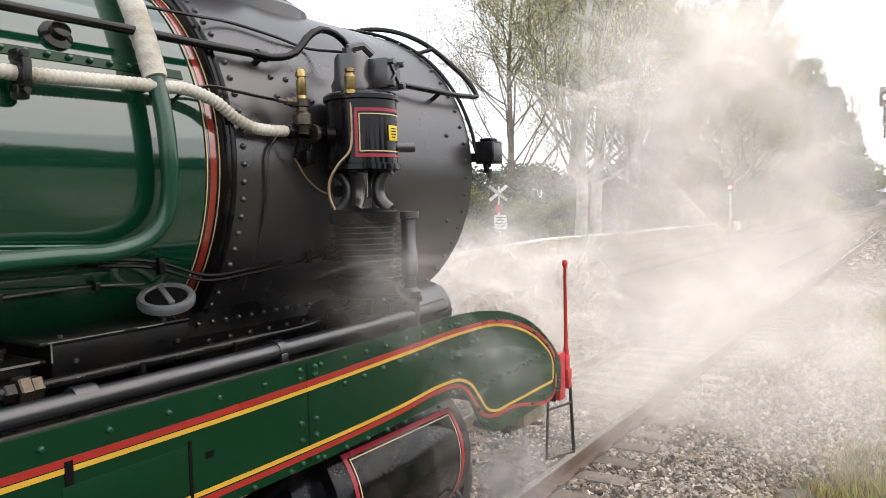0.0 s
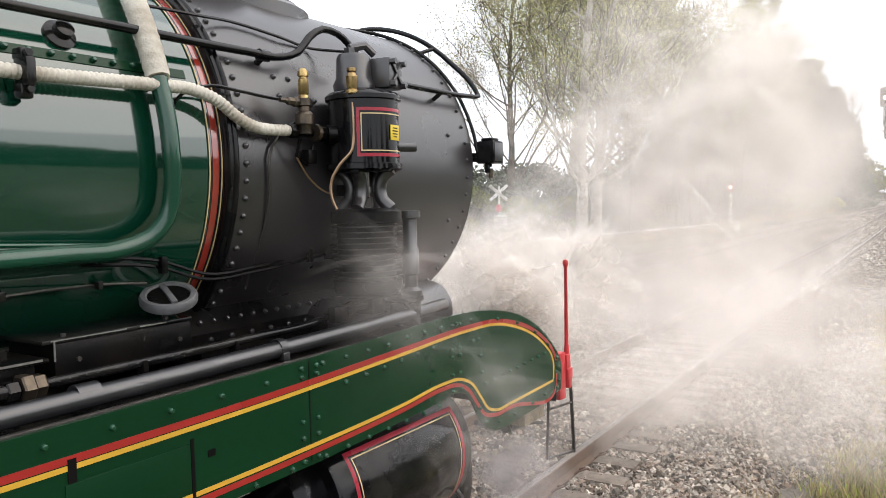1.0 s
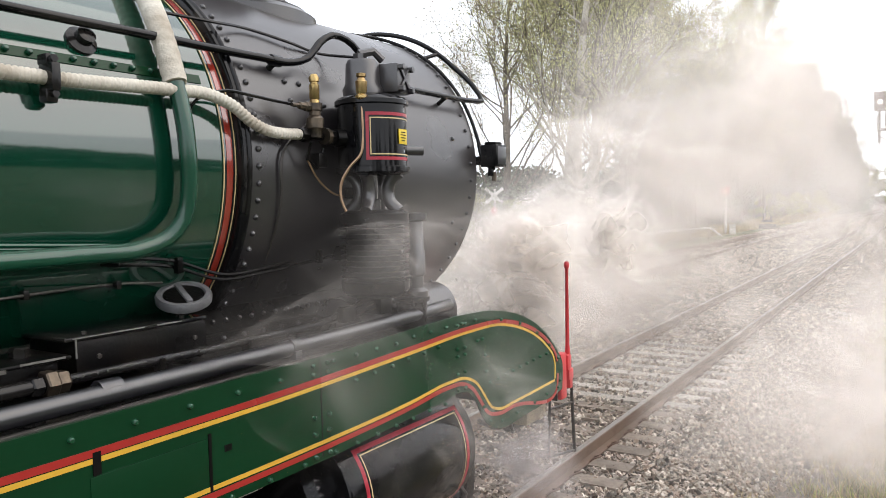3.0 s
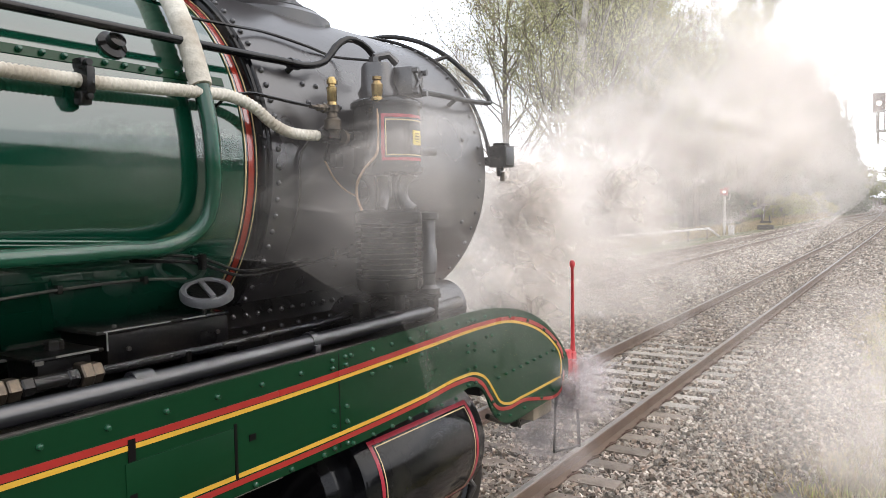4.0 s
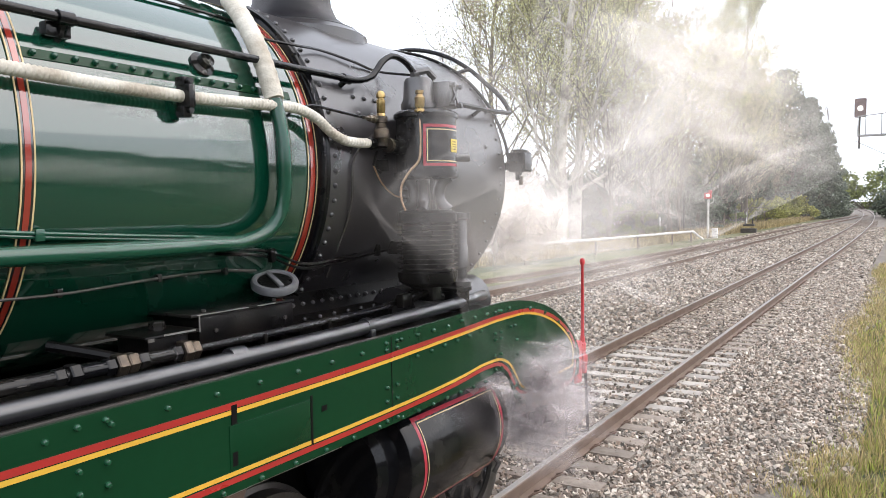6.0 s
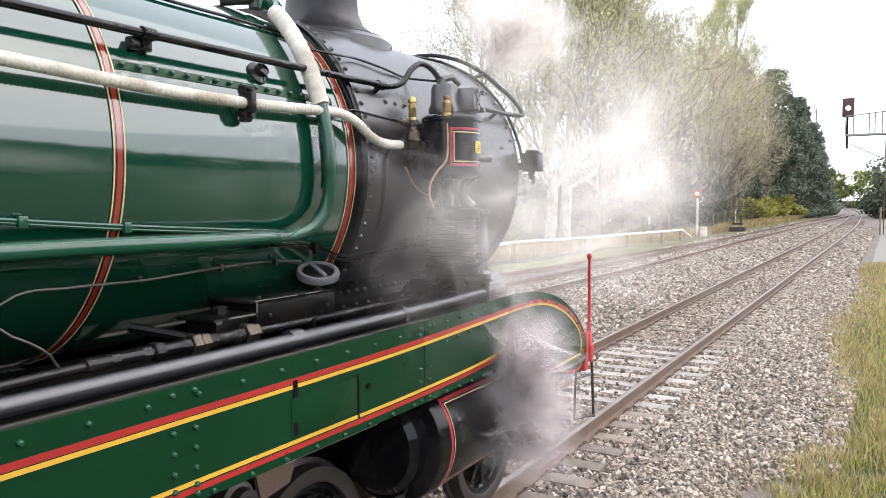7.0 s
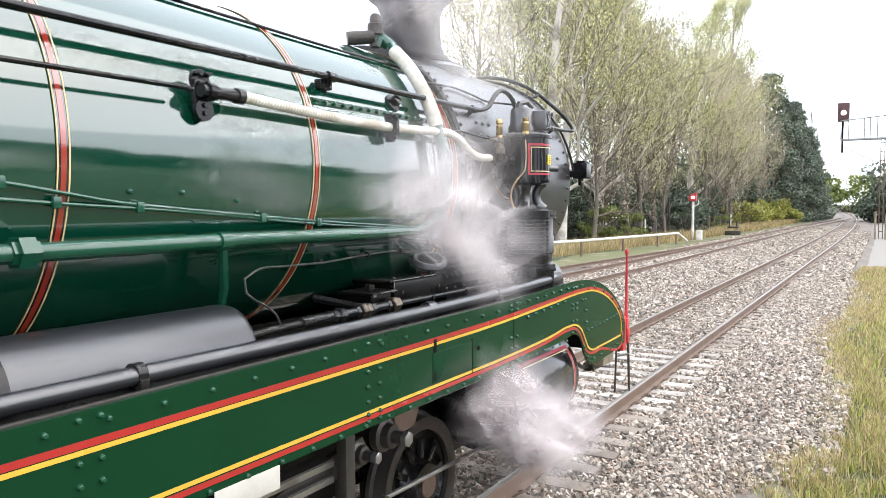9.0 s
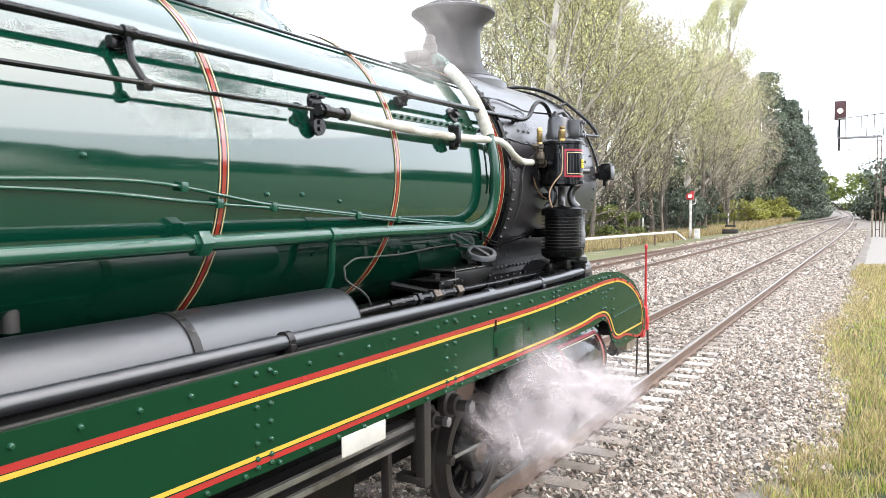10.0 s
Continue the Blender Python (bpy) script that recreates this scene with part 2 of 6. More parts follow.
def rod(p, q, r, seg=12, bm=None, r2=None):
    p, q = Vector(p), Vector(q)
    m = Matrix.Translation(p) @ (q - p).to_track_quat("Z", "Y").to_matrix().to_4x4()
    h = (q - p).length
    return lathe([(0, 0), (r, 0), (r2 or r, h), (0, h)], m, seg, bm)


def smooth_line(pts, step=0.05):
    """A smooth curve through the points, evenly sampled; tangents keep to the spacing of the points."""
    P = [Vector(p) for p in pts]
    n = len(P)
    D = [(P[i + 1] - P[i]).length for i in range(n - 1)]
    T = []
    for i in range(n):
        if i == 0:
            T.append((P[1] - P[0]) / D[0])
        elif i == n - 1:
            T.append((P[-1] - P[-2]) / D[-1])
        else:
            d1, d2 = D[i - 1], D[i]
            T.append(((P[i] - P[i - 1]) / d1 * d2 + (P[i + 1] - P[i]) / d2 * d1) / (d1 + d2))
    out = []
    for i in range(n - 1):
        k = max(1, int(D[i] / step))
        for j in range(k):
            t = j / k
            t2, t3 = t * t, t * t * t
            out.append((2 * t3 - 3 * t2 + 1) * P[i] + (t3 - 2 * t2 + t) * D[i] * T[i] + (3 * t2 - 2 * t3) * P[i + 1] + (t3 - t2) * D[i] * T[i + 1])
    out.append(P[-1])
    return out


def tube(pts, r, seg=10, bm=None, ridge=0.0, pitch=0.02):
    """A round pipe along a line of points; ridge makes it wound like rope."""
    bm = bm or bmesh.new()
    P = [Vector(p) for p in pts]
    t0 = (P[1] - P[0]).normalized()
    nrm = t0.orthogonal().normalized()
    rings, run = [], 0.0
    for i, p in enumerate(P):
        t = (P[min(i + 1, len(P) - 1)] - P[max(i - 1, 0)]).normalized()
        nrm = (nrm - t * nrm.dot(t)).normalized()
        bi = t.cross(nrm)
        if i:
            run += (p - P[i - 1]).length
        ring = []
        for k in range(seg):
            a = 2 * math.pi * k / seg
            rr = r + ridge * abs(math.sin(math.pi * run / pitch + a * 0.5))
            ring.append(bm.verts.new(p + (nrm * math.cos(a) + bi * math.sin(a)) * rr))
        rings.append(ring)
    for a, b in zip(rings, rings[1:]):
        for k in range(seg):
            bm.faces.new((a[k], a[(k + 1) % seg], b[(k + 1) % seg], b[k]))
    bm.faces.new(rings[0])
    bm.faces.new(list(reversed(rings[-1])))
    return bm


def pipe(pts, r, step=0.04, seg=10, **kw):
    return tube(smooth_line(pts, step), r, seg, **kw)


def plate(outline, x0, x1):
    """A flat plate with an outline in y and z, between two values of x."""
    bm = bmesh.new()
    a = [bm.verts.new((x1, y, z)) for y, z in outline]
    b = [bm.verts.new((x0, y, z)) for y, z in outline]
    bm.faces.new(a)
    bm.faces.new(list(reversed(b)))
    n = len(a)
    for i in range(n):
        bm.faces.new((a[i], b[i], b[(i + 1) % n], a[(i + 1) % n]))
    return bm


def ribbon(line, width, x, thick=0.003):
    """A painted line raised a little from the plate at x, along points in y and z."""
    bm = bmesh.new()
    P = [Vector((0, y, z)) for y, z in line]
    rows = []
    for i, p in enumerate(P):
        t = (P[min(i + 1, len(P) - 1)] - P[max(i - 1, 0)]).normalized()
        nn = Vector((0, -t.z, t.y)) * width / 2
        rows.append([bm.verts.new((xx, q.y, q.z)) for xx, q in ((x, p + nn), (x + thick, p + nn), (x + thick, p - nn), (x, p - nn))])
    for a, b in zip(rows, rows[1:]):
        for k in range(4):
            bm.faces.new((a[k], a[(k + 1) % 4], b[(k + 1) % 4], b[k]))
    bm.faces.new(rows[0])
    bm.faces.new(list(reversed(rows[-1])))
    return bm


def raw_mesh(name, verts, faces, material, smooth=False):
    """A mesh straight from arrays; faces all have the same number of corners."""
    me = bpy.data.meshes.new(name)
    verts, faces = np.asarray(verts, np.float32), np.asarray(faces, np.int32)
    k = faces.shape[1]
    me.vertices.add(len(verts))
    me.vertices.foreach_set("co", verts.ravel())
    me.loops.add(faces.size)
    me.loops.foreach_set("vertex_index", faces.ravel())
    me.polygons.add(len(faces))
    me.polygons.foreach_set("loop_start", np.arange(0, faces.size, k, dtype=np.int32))
    me.polygons.foreach_set("use_smooth", np.full(len(faces), smooth))
    me.update(calc_edges=True)
    me.validate()
    me.materials.append(material)
    return me


# ---- ground and railway ----
def line_x(y):
    """Centre of the main line: straight, then a long bend."""
    return 0.0 if y < 45 else -((y - 45) ** 2) / 4800


def loop_x(y):
    """Centre of the second line, which joins the main line far ahead."""
    return float(np.interp(y, [-60, 0, 22, 33, 47, 72, 100, 130, 165, 320], [-7.6, -6.3, -5.45, -5.2, -5.1, -4.75, -4.3, -3.2, -3.0, line_x(320)]))


def siding_x(y):
    return float(np.interp(y, [0, 25, 33.4, 41, 48, 60], [-10.3, -7.6, -6.95, -6.3, -5.9, -5.6]))


def stations(a, b, near=1.0, far=6.0):
    out, y = [], a
    while y < b:
        out.append(y)
        y += near if y < 60 else far
    return out + [b]


ground = tagged(part("ground", boxes(((0, 500, -0.9), (4000, 4000, 1.0))), M_DIRT), "dry earth with patches of grass beside the railway", "ground", kind="structure")
bm = bmesh.new()
rows_ = []
for y in stations(-25, 300):
    cx = line_x(y)
    lx = min(loop_x(y), cx) - 2.4
    xs = [lx - 0.6, lx] + [lx + (cx + 1.8 - lx) * k / 8 for k in range(1, 9)] + [cx + 2.3, cx + 2.9]
    zs = [-0.42, -0.24] + [-0.2] * 7 + [-0.19, -0.27, -0.42]
    rows_.append([bm.verts.new((x, y, z + 0.02 * noise.noise((x * 1.3, y * 1.3, 0)))) for x, z in zip(xs, zs)])
for a, b in zip(rows_, rows_[1:]):
    for i in range(len(a) - 1):
        bm.faces.new((a[i], a[i + 1], b[i + 1], b[i]))
ballast_bed = tagged(part("ballast_bed", bm, M_GRAVEL), "grey-brown crushed stone bed under two tracks", "ballast", kind="structure")
for centre, y0, y1 in ((line_x, 16, 300), (loop_x, 8, 140)):
    bm = bmesh.new()
    rows_ = [[bm.verts.new((centre(y) + x, y, -0.198 - 0.012 * abs(x))) for x in (-0.5 + 0.06 * math.sin(y), 0.0, 0.5 + 0.06 * math.sin(y * 1.3))] for y in stations(y0, y1, 1.5, 5)]
    for a, b in zip(rows_, rows_[1:]):
        for i in range(2):
            bm.faces.new((a[i], a[i + 1], b[i + 1], b[i]))
    tagged(part("fouled_ballast", bm, M_FOULED), "brown oil-stained ballast between the rails", "ballast", kind="structure")
bm = bmesh.new()
rows_ = []
for y in stations(20, 130, 3, 6):
    rows_.append([bm.verts.new((x + line_x(y), y, -0.375 + 0.02 * noise.noise((x, y * 0.4, 3)))) for x in (2.35 + 0.15 * math.sin(y), 2.8, 3.4, 4.3 + 0.2 * math.sin(y * 0.7))])
for a, b in zip(rows_, rows_[1:]):
    for i in range(3):
        bm.faces.new((a[i], a[i + 1], b[i + 1], b[i]))
path_strip = tagged(part("path", bm, M_PATH), "grey compacted gravel path along the line", "path", kind="structure")
bm = bmesh.new()
rows_ = []
for y in stations(-25, 130, 2, 5):
    lx = min(loop_x(y), line_x(y)) - 2.2
    rows_.append([bm.verts.new((x, y, z + 0.03 * noise.noise((x * 0.9, y * 0.7, 7)))) for x, z in ((lx - 4.2 + 0.7 * math.sin(y * 0.6), -0.45), (lx - 3.0, -0.34), (lx - 1.6, -0.33), (lx - 0.5, -0.31), (lx, -0.28))])
for a, b in zip(rows_, rows_[1:]):
    for i in range(4):
        bm.faces.new((a[i], a[i + 1], b[i + 1], b[i]))
cess = tagged(part("bare_strip", bm, M_EARTH), "strip of bare brown earth and weeds beside the yard track", "ground", kind="structure")

RAIL = [(-0.07, -0.16), (0.07, -0.16), (0.07, -0.145), (0.012, -0.125), (0.010, -0.045), (0.036, -0.035), (0.036, -0.006), (0.028, 0.0), (-0.028, 0.0), (-0.036, -0.006), (-0.036, -0.035), (-0.010, -0.045), (-0.012, -0.125), (-0.07, -0.145)]


def rail(centre, off, y0, y1, parent, material):
    bm = bmesh.new()
    rings = [[bm.verts.new((centre(y) + off + x, y, z)) for x, z in RAIL] for y in stations(y0, y1, 1.5, 5)]
    n = len(RAIL)
    for a, b in zip(rings, rings[1:]):
        for i in range(n):
            bm.faces.new((a[i], a[(i + 1) % n], b[(i + 1) % n], b[i]))
    bm.faces.new(rings[0])
    bm.faces.new(list(reversed(rings[-1])))
    body = part("rail", bm, M_RAIL, parent, smooth=30)
    bm = bmesh.new()
    rings = [[bm.verts.new((centre(y) + off + x, y, z)) for x, z in ((-0.030, 0.0), (-0.024, 0.003), (0.024, 0.003), (0.030, 0.0))] for y in stations(y0, y1, 1.5, 5)]
    for a, b in zip(rings, rings[1:]):
        for i in range(3):
            bm.faces.new((a[i], a[i + 1], b[i + 1], b[i]))
    part("rail_head", bm, material, body, "worn bright running surface")
    return body


main_line = empty("railway_track", "standard-gauge track with rusty rails on ballast", "railway track", kind="structure")
for off in (0.7525, -0.7525):
    rail(line_x, off, -20, 300, main_line, M_RAILTOP)
loop_line = empty("second_track", "rusty second track merging towards the main line", "railway track", kind="structure")
for off in (0.7525, -0.7525):
    rail(loop_x, off, -20, 150, loop_line, M_RAIL if off < 0 else M_RAILTOP)
rail(siding_x, 0.0, 2, 60, loop_line, M_RAIL)

# ---- the steam locomotive: x = 0 on its centre line, z = 0 on the rails ----
loco = empty("steam_locomotive", "dark green steam locomotive with black smokebox and red and yellow lining", "locomotive")
ZC, RB, RS = 2.585, 0.945, 0.980
AXIS = Matrix.Translation((0, 0, ZC)) @ Matrix.Rotation(radians(-90), 4, "X")   # z of the lathe runs along +y


def on_boiler(y, ang, r):
    """A point at an angle above the horizontal on the right-hand side of the boiler."""
    return Vector((r * math.cos(radians(ang)), y, ZC + r * math.sin(radians(ang))))


def ring(y, r0, r1, w, seg=96):
    return lathe([(r0, y - w / 2), (r1, y - w / 2), (r1, y + w / 2), (r0, y + w / 2)], AXIS, seg)


# boiler barrel, a little fatter behind the last band
boiler = part("boiler", lathe([(0, -6), (RB, -6), (RB, 2.29), (0, 2.29)], AXIS, 160), M_GREEN, loco, "polished green boiler barrel", smooth=30)


def boiler_band(y, w=0.054, red=0.022):
    b = part("boiler_band", ring(y, RB - 0.01, RB + 0.004, w), M_BANDLINE, boiler, "band with black edges")
    for dy, ww, mt in ((0, red, M_BAND), (-w / 2 + 0.003, 0.006, M_CREAMLINE), (w / 2 - 0.003, 0.006, M_CREAMLINE)):
        part("lining", ring(y + dy, RB - 0.005, RB + 0.006, ww), mt, boiler, "painted line round the boiler")
    return b


for y in (-3.4, -2.07, -0.687, 0.735):
    boiler_band(y)
boiler_band(2.212, 0.072, 0.034)
# riveted lap seam on the upper side
bm = bmesh.new()
seam = [[bm.verts.new(on_boiler(y, a, r)) for a, r in ((20.2, RB - 0.002), (20.3, RB + 0.004), (21.5, RB + 0.005), (22.7, RB + 0.004), (22.8, RB - 0.002))] for y in (0.75, 2.12)]
for i in range(4):
    bm.faces.new((seam[0][i], seam[0][i + 1], seam[1][i + 1], seam[1][i]))
part("lap_seam", bm, M_VALANCE, boiler)

RIVET = mesh_of("rivet", lathe([(0.0125, 0), (0.012, 0.007), (0.008, 0.014), (0, 0.017)], None, 8))
RIVET.materials.append(M_RIVET)
RIVET_B = RIVET.copy()
RIVET_B.materials[0] = M_SMOKE
RIVET_BIG = mesh_of("rivet_big", lathe([(0.015, 0), (0.014, 0.006), (0.009, 0.013), (0, 0.016)], None, 9))
RIVET_BIG.materials.append(M_SMOKE)
RIVET_S = RIVET.copy()
RIVET_S.materials[0] = M_PIPEGREEN
OUT_X = Matrix.Rotation(radians(90), 4, "Y")


def rivet(me, p, out, parent):
    ob = new("rivet", me)
    ob.parent = parent
    ob.matrix_basis = Matrix.Translation(p) @ Vector(out).to_track_quat("Z", "Y").to_matrix().to_4x4()
    return ob


for k in range(15):
    p = on_boiler(0.80 + 1.15 * k / 14, 21.5, RB + 0.008)
    rivet(RIVET_S, p, (p.x, 0, p.z - ZC), boiler)

# smokebox drum, with its wrapper ring, rivets and front rim
smokebox = part("smokebox", lathe([(0, 2.26), (RS - 0.02, 2.26), (RS, 2.28), (RS, 4.33), (RS - 0.02, 4.36), (0.9, 4.37), (0.86, 4.44), (0.6, 4.53), (0, 4.58)], AXIS, 160), M_SMOKE, loco, "matt black smokebox drum", smooth=30)
part("joint_ring", lathe([(RS - 0.04, 2.250), (RS - 0.005, 2.252), (RS + 0.010, 2.258), (RS + 0.015, 2.270), (RS + 0.010, 2.281), (RS + 0.002, 2.286), (RS + 0.010, 2.291), (RS + 0.013, 2.300), (RS + 0.008, 2.310), (RS - 0.005, 2.316)], AXIS, 128), M_BLACK, smokebox, "raised black ring at the boiler joint")
for k in range(31):
    p = on_boiler(2.355, -52 + 4.6 * k, RS)
    rivet(RIVET_BIG, p, (p.x, 0, p.z - ZC), smokebox)
for k in range(26):
    p = on_boiler(4.25, -62 + 6.5 * k, RS)
    rivet(RIVET_B, p, (p.x, 0, p.z - ZC), smokebox)
for y, a in ((2.62, 24), (2.72, 24), (2.82, 24), (2.62, 18), (2.74, 18), (2.86, 18), (4.06, 30), (4.06, 12), (4.1, -20)):
    p = on_boiler(y, a, RS)
    rivet(RIVET_BIG, p, (p.x, 0, p.z - ZC), smokebox)

# chimney
chimney = part("chimney", lathe([(0.46, 3.50), (0.44, 3.545), (0.38, 3.57), (0.30, 3.63), (0.262, 3.72), (0.250, 3.85), (0.255, 3.98), (0.285, 4.06), (0.36, 4.12), (0.395, 4.15), (0.395, 4.17), (0.36, 4.185), (0.30, 4.19), (0.27, 4.21), (0.262, 4.235), (0.235, 4.235), (0.225, 4.10), (0.22, 3.6)], Matrix.Translation((0, 3.12, 0)), 48), M_SOOT, loco, "black chimney with flared cap")
part("base_flange", lathe([(0.50, 3.36), (0.50, 3.50), (0.44, 3.54)], Matrix.Translation((0, 3.12, 0)), 48), M_SMOKE, chimney)
part("dome", lathe([(0.54, 3.20), (0.52, 3.42), (0.44, 3.50), (0.38, 3.62), (0.36, 3.85), (0.33, 4.0), (0.24, 4.1), (0.1, 4.15), (0, 4.16)], Matrix.Translation((0, 0.1, 0)), 48), M_GREEN, loco, "rounded green steam dome")

# smokebox saddle and frame under the boiler
SADDLE = [(0.52, 1.60), (0.94, 1.66), (0.94, 1.76), (0.80, 1.80), (0.70, 1.90), (0.66, 2.02), (0.40, 1.80), (-0.40, 1.80), (-0.66, 2.02), (-0.70, 1.90), (-0.80, 1.80), (-0.94, 1.76), (-0.94, 1.66), (-0.52, 1.60)]
bm = bmesh.new()
fa = [bm.verts.new((x, 2.1, z)) for x, z in SADDLE]
fb = [bm.verts.new((x, 3.95, z)) for x, z in SADDLE]
bm.faces.new(fa)
bm.faces.new(list(reversed(fb)))
for i in range(len(fa)):
    bm.faces.new((fa[i], fb[i], fb[(i + 1) % len(fa)], fa[(i + 1) % len(fa)]))
saddle = part("saddle", bm, M_OILY, loco, "oily black riveted smokebox saddle", smooth=20)
for k in range(22):
    rivet(RIVET_B, (0.685, 2.2 + 0.08 * k, 1.955), (0.9, 0, 0.3), saddle)
    rivet(RIVET_B, (0.76, 2.16 + 0.08 * k, 1.845), (0.8, 0, 0.55), saddle)
for k in range(15):
    rivet(RIVET_B, (0.88, 2.2 + 0.12 * k, 1.785), (0.35, 0, 0.9), saddle)
part("main_frame", boxes(((0.58, -0.4, 1.05), (0.04, 9.4, 1.0)), ((-0.58, -0.4, 1.05), (0.04, 9.4, 1.0)), ((0, 3.0, 1.3), (1.1, 1.2, 0.6)), ((0, -1.5, 1.4), (1.1, 5.0, 0.3)), ((0, 4.9, 1.1), (1.2, 0.06, 0.5)), bevel=0.005), M_OILY, loco, "oily black plate frame")

# running board and valance
part("running_board", boxes(((0.94, -1.2, 1.70), (0.78, 9.6, 0.03)), ((-0.94, -1.2, 1.70), (0.78, 9.6, 0.03)), bevel=0.004), M_OILY, loco, "oily black footplate")
FRONT = [(3.2, 1.743), (3.55, 1.746), (3.85, 1.725), (4.20, 1.655), (4.45, 1.56), (4.66, 1.43), (4.80, 1.31), (4.868, 1.22), (4.873, 1.12), (4.86, 1.03)]
NOSE = [(4.60, 0.995), (4.25, 0.985), (4.02, 0.978), (3.90, 0.992), (3.80, 1.04), (3.72, 1.115), (3.655, 1.215), (3.58, 1.285), (3.46, 1.312), (3.30, 1.300)]


def line2(pts, step=0.03):
    return [(p.x, p.y) for p in smooth_line([(a, b, 0) for a, b in pts], step)]


outline = [(-6.0, 1.262), (-6.0, 1.712), (2.3, 1.722)] + line2(FRONT) + line2(NOSE) + [(2.4, 1.268)]
valance = part("valance", plate(outline, 1.335, 1.350), M_VALANCE, loco, "green running-board valance with curved front", smooth=20)
far_valance = part("valance", plate(outline, -1.350, -1.335), M_VALANCE, loco, smooth=20)
UP_RED = [(-6, 1.610), (0.6, 1.610), (1.4, 1.611), (2.0, 1.616), (3.0, 1.643), (3.6, 1.660), (3.92, 1.650), (4.20, 1.598), (4.45, 1.510), (4.62, 1.416), (4.74, 1.316), (4.785, 1.248)]
UP_YEL = [(-6, 1.585), (0.6, 1.585), (1.4, 1.586), (2.0, 1.591), (3.0, 1.621), (3.6, 1.641), (3.92, 1.631), (4.18, 1.578), (4.42, 1.492), (4.60, 1.390), (4.715, 1.290), (4.735, 1.250), (4.735, 1.130)]
LO_YEL = [(-6, 1.344), (0.6, 1.344), (1.5, 1.344), (2.2, 1.347), (3.0, 1.369), (3.35, 1.392), (3.52, 1.382), (3.64, 1.332), (3.74, 1.232), (3.82, 1.147), (3.93, 1.109), (4.10, 1.109), (4.73, 1.119)]
LO_RED = [(-6, 1.317), (0.6, 1.317), (1.5, 1.317), (2.2, 1.320), (3.0, 1.344), (3.34, 1.366), (3.49, 1.356), (3.60, 1.306), (3.69, 1.211), (3.78, 1.121), (3.91, 1.084), (4.10, 1.084), (4.78, 1.094), (4.785, 1.156)]
for nm, pts, w, mt, lb in (("lining", UP_RED, 0.025, M_RED, "red painted line"), ("lining", UP_YEL, 0.017, M_YELLOW, "yellow painted line"), ("lining", LO_YEL, 0.017, M_YELLOW, "yellow painted line"), ("lining", LO_RED, 0.023, M_RED, "red painted line")):
    part(nm, ribbon(line2(pts), w, 1.3495), mt, valance, lb, smooth=0)
# joint lines, inspection hatch and slots
part("joint", boxes(((1.3505, 2.316, 1.50), (0.003, 0.006, 0.43))), M_INK, valance)
part("hatch", boxes(((1.3506, 1.47, 1.45), (0.006, 0.46, 0.17)), bevel=0.002), M_VALANCE, valance, "flush green inspection hatch")
part("hatch_gap", boxes(((1.3506, 1.71, 1.44), (0.0045, 0.014, 0.22))), M_INK, valance, "dark gap beside the hatch")
for y, z, h in ((1.265, 1.575, 0.075), (1.265, 1.40, 0.055)):
    part("slot", boxes(((1.3512, y, z), (0.006, 0.028, h))), M_INK, valance, "dark slot")
part("slot", boxes(((1.3506, 1.795, 1.475), (0.004, 0.035, 0.025))), M_INK, valance, "dark slot")


def valance_rivets():
    spots = []
    y = -2.6
    while y < 2.25:
        spots.append((y, 1.672))
        y += 0.2225
    y = 2.40
    while y < 3.7:
        spots.append((y, 1.69 if y < 3 else 1.70))
        y += 0.155
    spots += [(3.95, 1.66), (4.2, 1.60), (4.45, 1.50), (4.64, 1.385), (4.78, 1.27), (4.82, 1.1)]
    for y0 in (2.27, 2.36):
        spots += [(y0, z) for z in (1.69, 1.655, 1.465, 1.395, 1.295)]
    y = -2.6
    while y < 3.4:
        spots.append((y, 1.284))
        y += 0.20 if y < 2.3 else 0.15
    for y0 in (0.62, 0.72, -0.93, -0.85):
        spots += [(y0, z) for z in (1.69, 1.55, 1.475, 1.40, 1.335, 1.30)]
    for y0 in (3.44, 3.52):
        spots += [(y0, z) for z in (1.695, 1.56, 1.52, 1.42, 1.33)]
    spots += [(2.55 + 0.14 * k, 1.575 + 0.006 * k) for k in range(6)]
    spots += [(3.80 + 0.1 * k, 1.30 + 0.004 * k) for k in range(9)]
    spots += [(3.66, 1.575), (3.72, 1.575), (3.75, 1.475), (3.76, 1.375), (3.72, 1.17), (3.80, 1.07), (3.95, 1.03), (4.15, 1.03), (4.4, 1.04), (4.6, 1.05), (4.78, 1.06)]
    return spots


for y, z in valance_rivets():
    rivet(RIVET, (1.350, y, z), (1, 0, 0), valance)

# buffer beam, lamp iron pole and step
beam = part("buffer_beam", boxes(((0, 4.99, 1.09), (2.62, 0.10, 0.34)), bevel=0.012), M_REDPAINT, loco, "red buffer beam")
part("beam_back", boxes(((0, 4.932, 1.09), (2.56, 0.012, 0.35)), bevel=0.002), M_OILY, beam, "black rear face of the beam")
part("bracket", boxes(((1.29, 5.09, 1.09), (0.07, 0.08, 0.08)), ((1.30, 5.07, 1.18), (0.04, 0.07, 0.11)), ((1.295, 5.10, 1.02), (0.05, 0.05, 0.08)), bevel=0.008), M_REDPAINT, beam, "red pole socket with bolts")
pole = part("pole", lathe([(0.020, 1.0), (0.020, 1.26), (0.015, 1.30), (0.011, 1.87), (0.020, 1.885), (0.022, 1.905), (0.014, 1.925), (0, 1.93)], Matrix.Translation((1.29, 5.10, 0)), 10), M_REDPAINT, beam, "thin red upright pole with ball top")
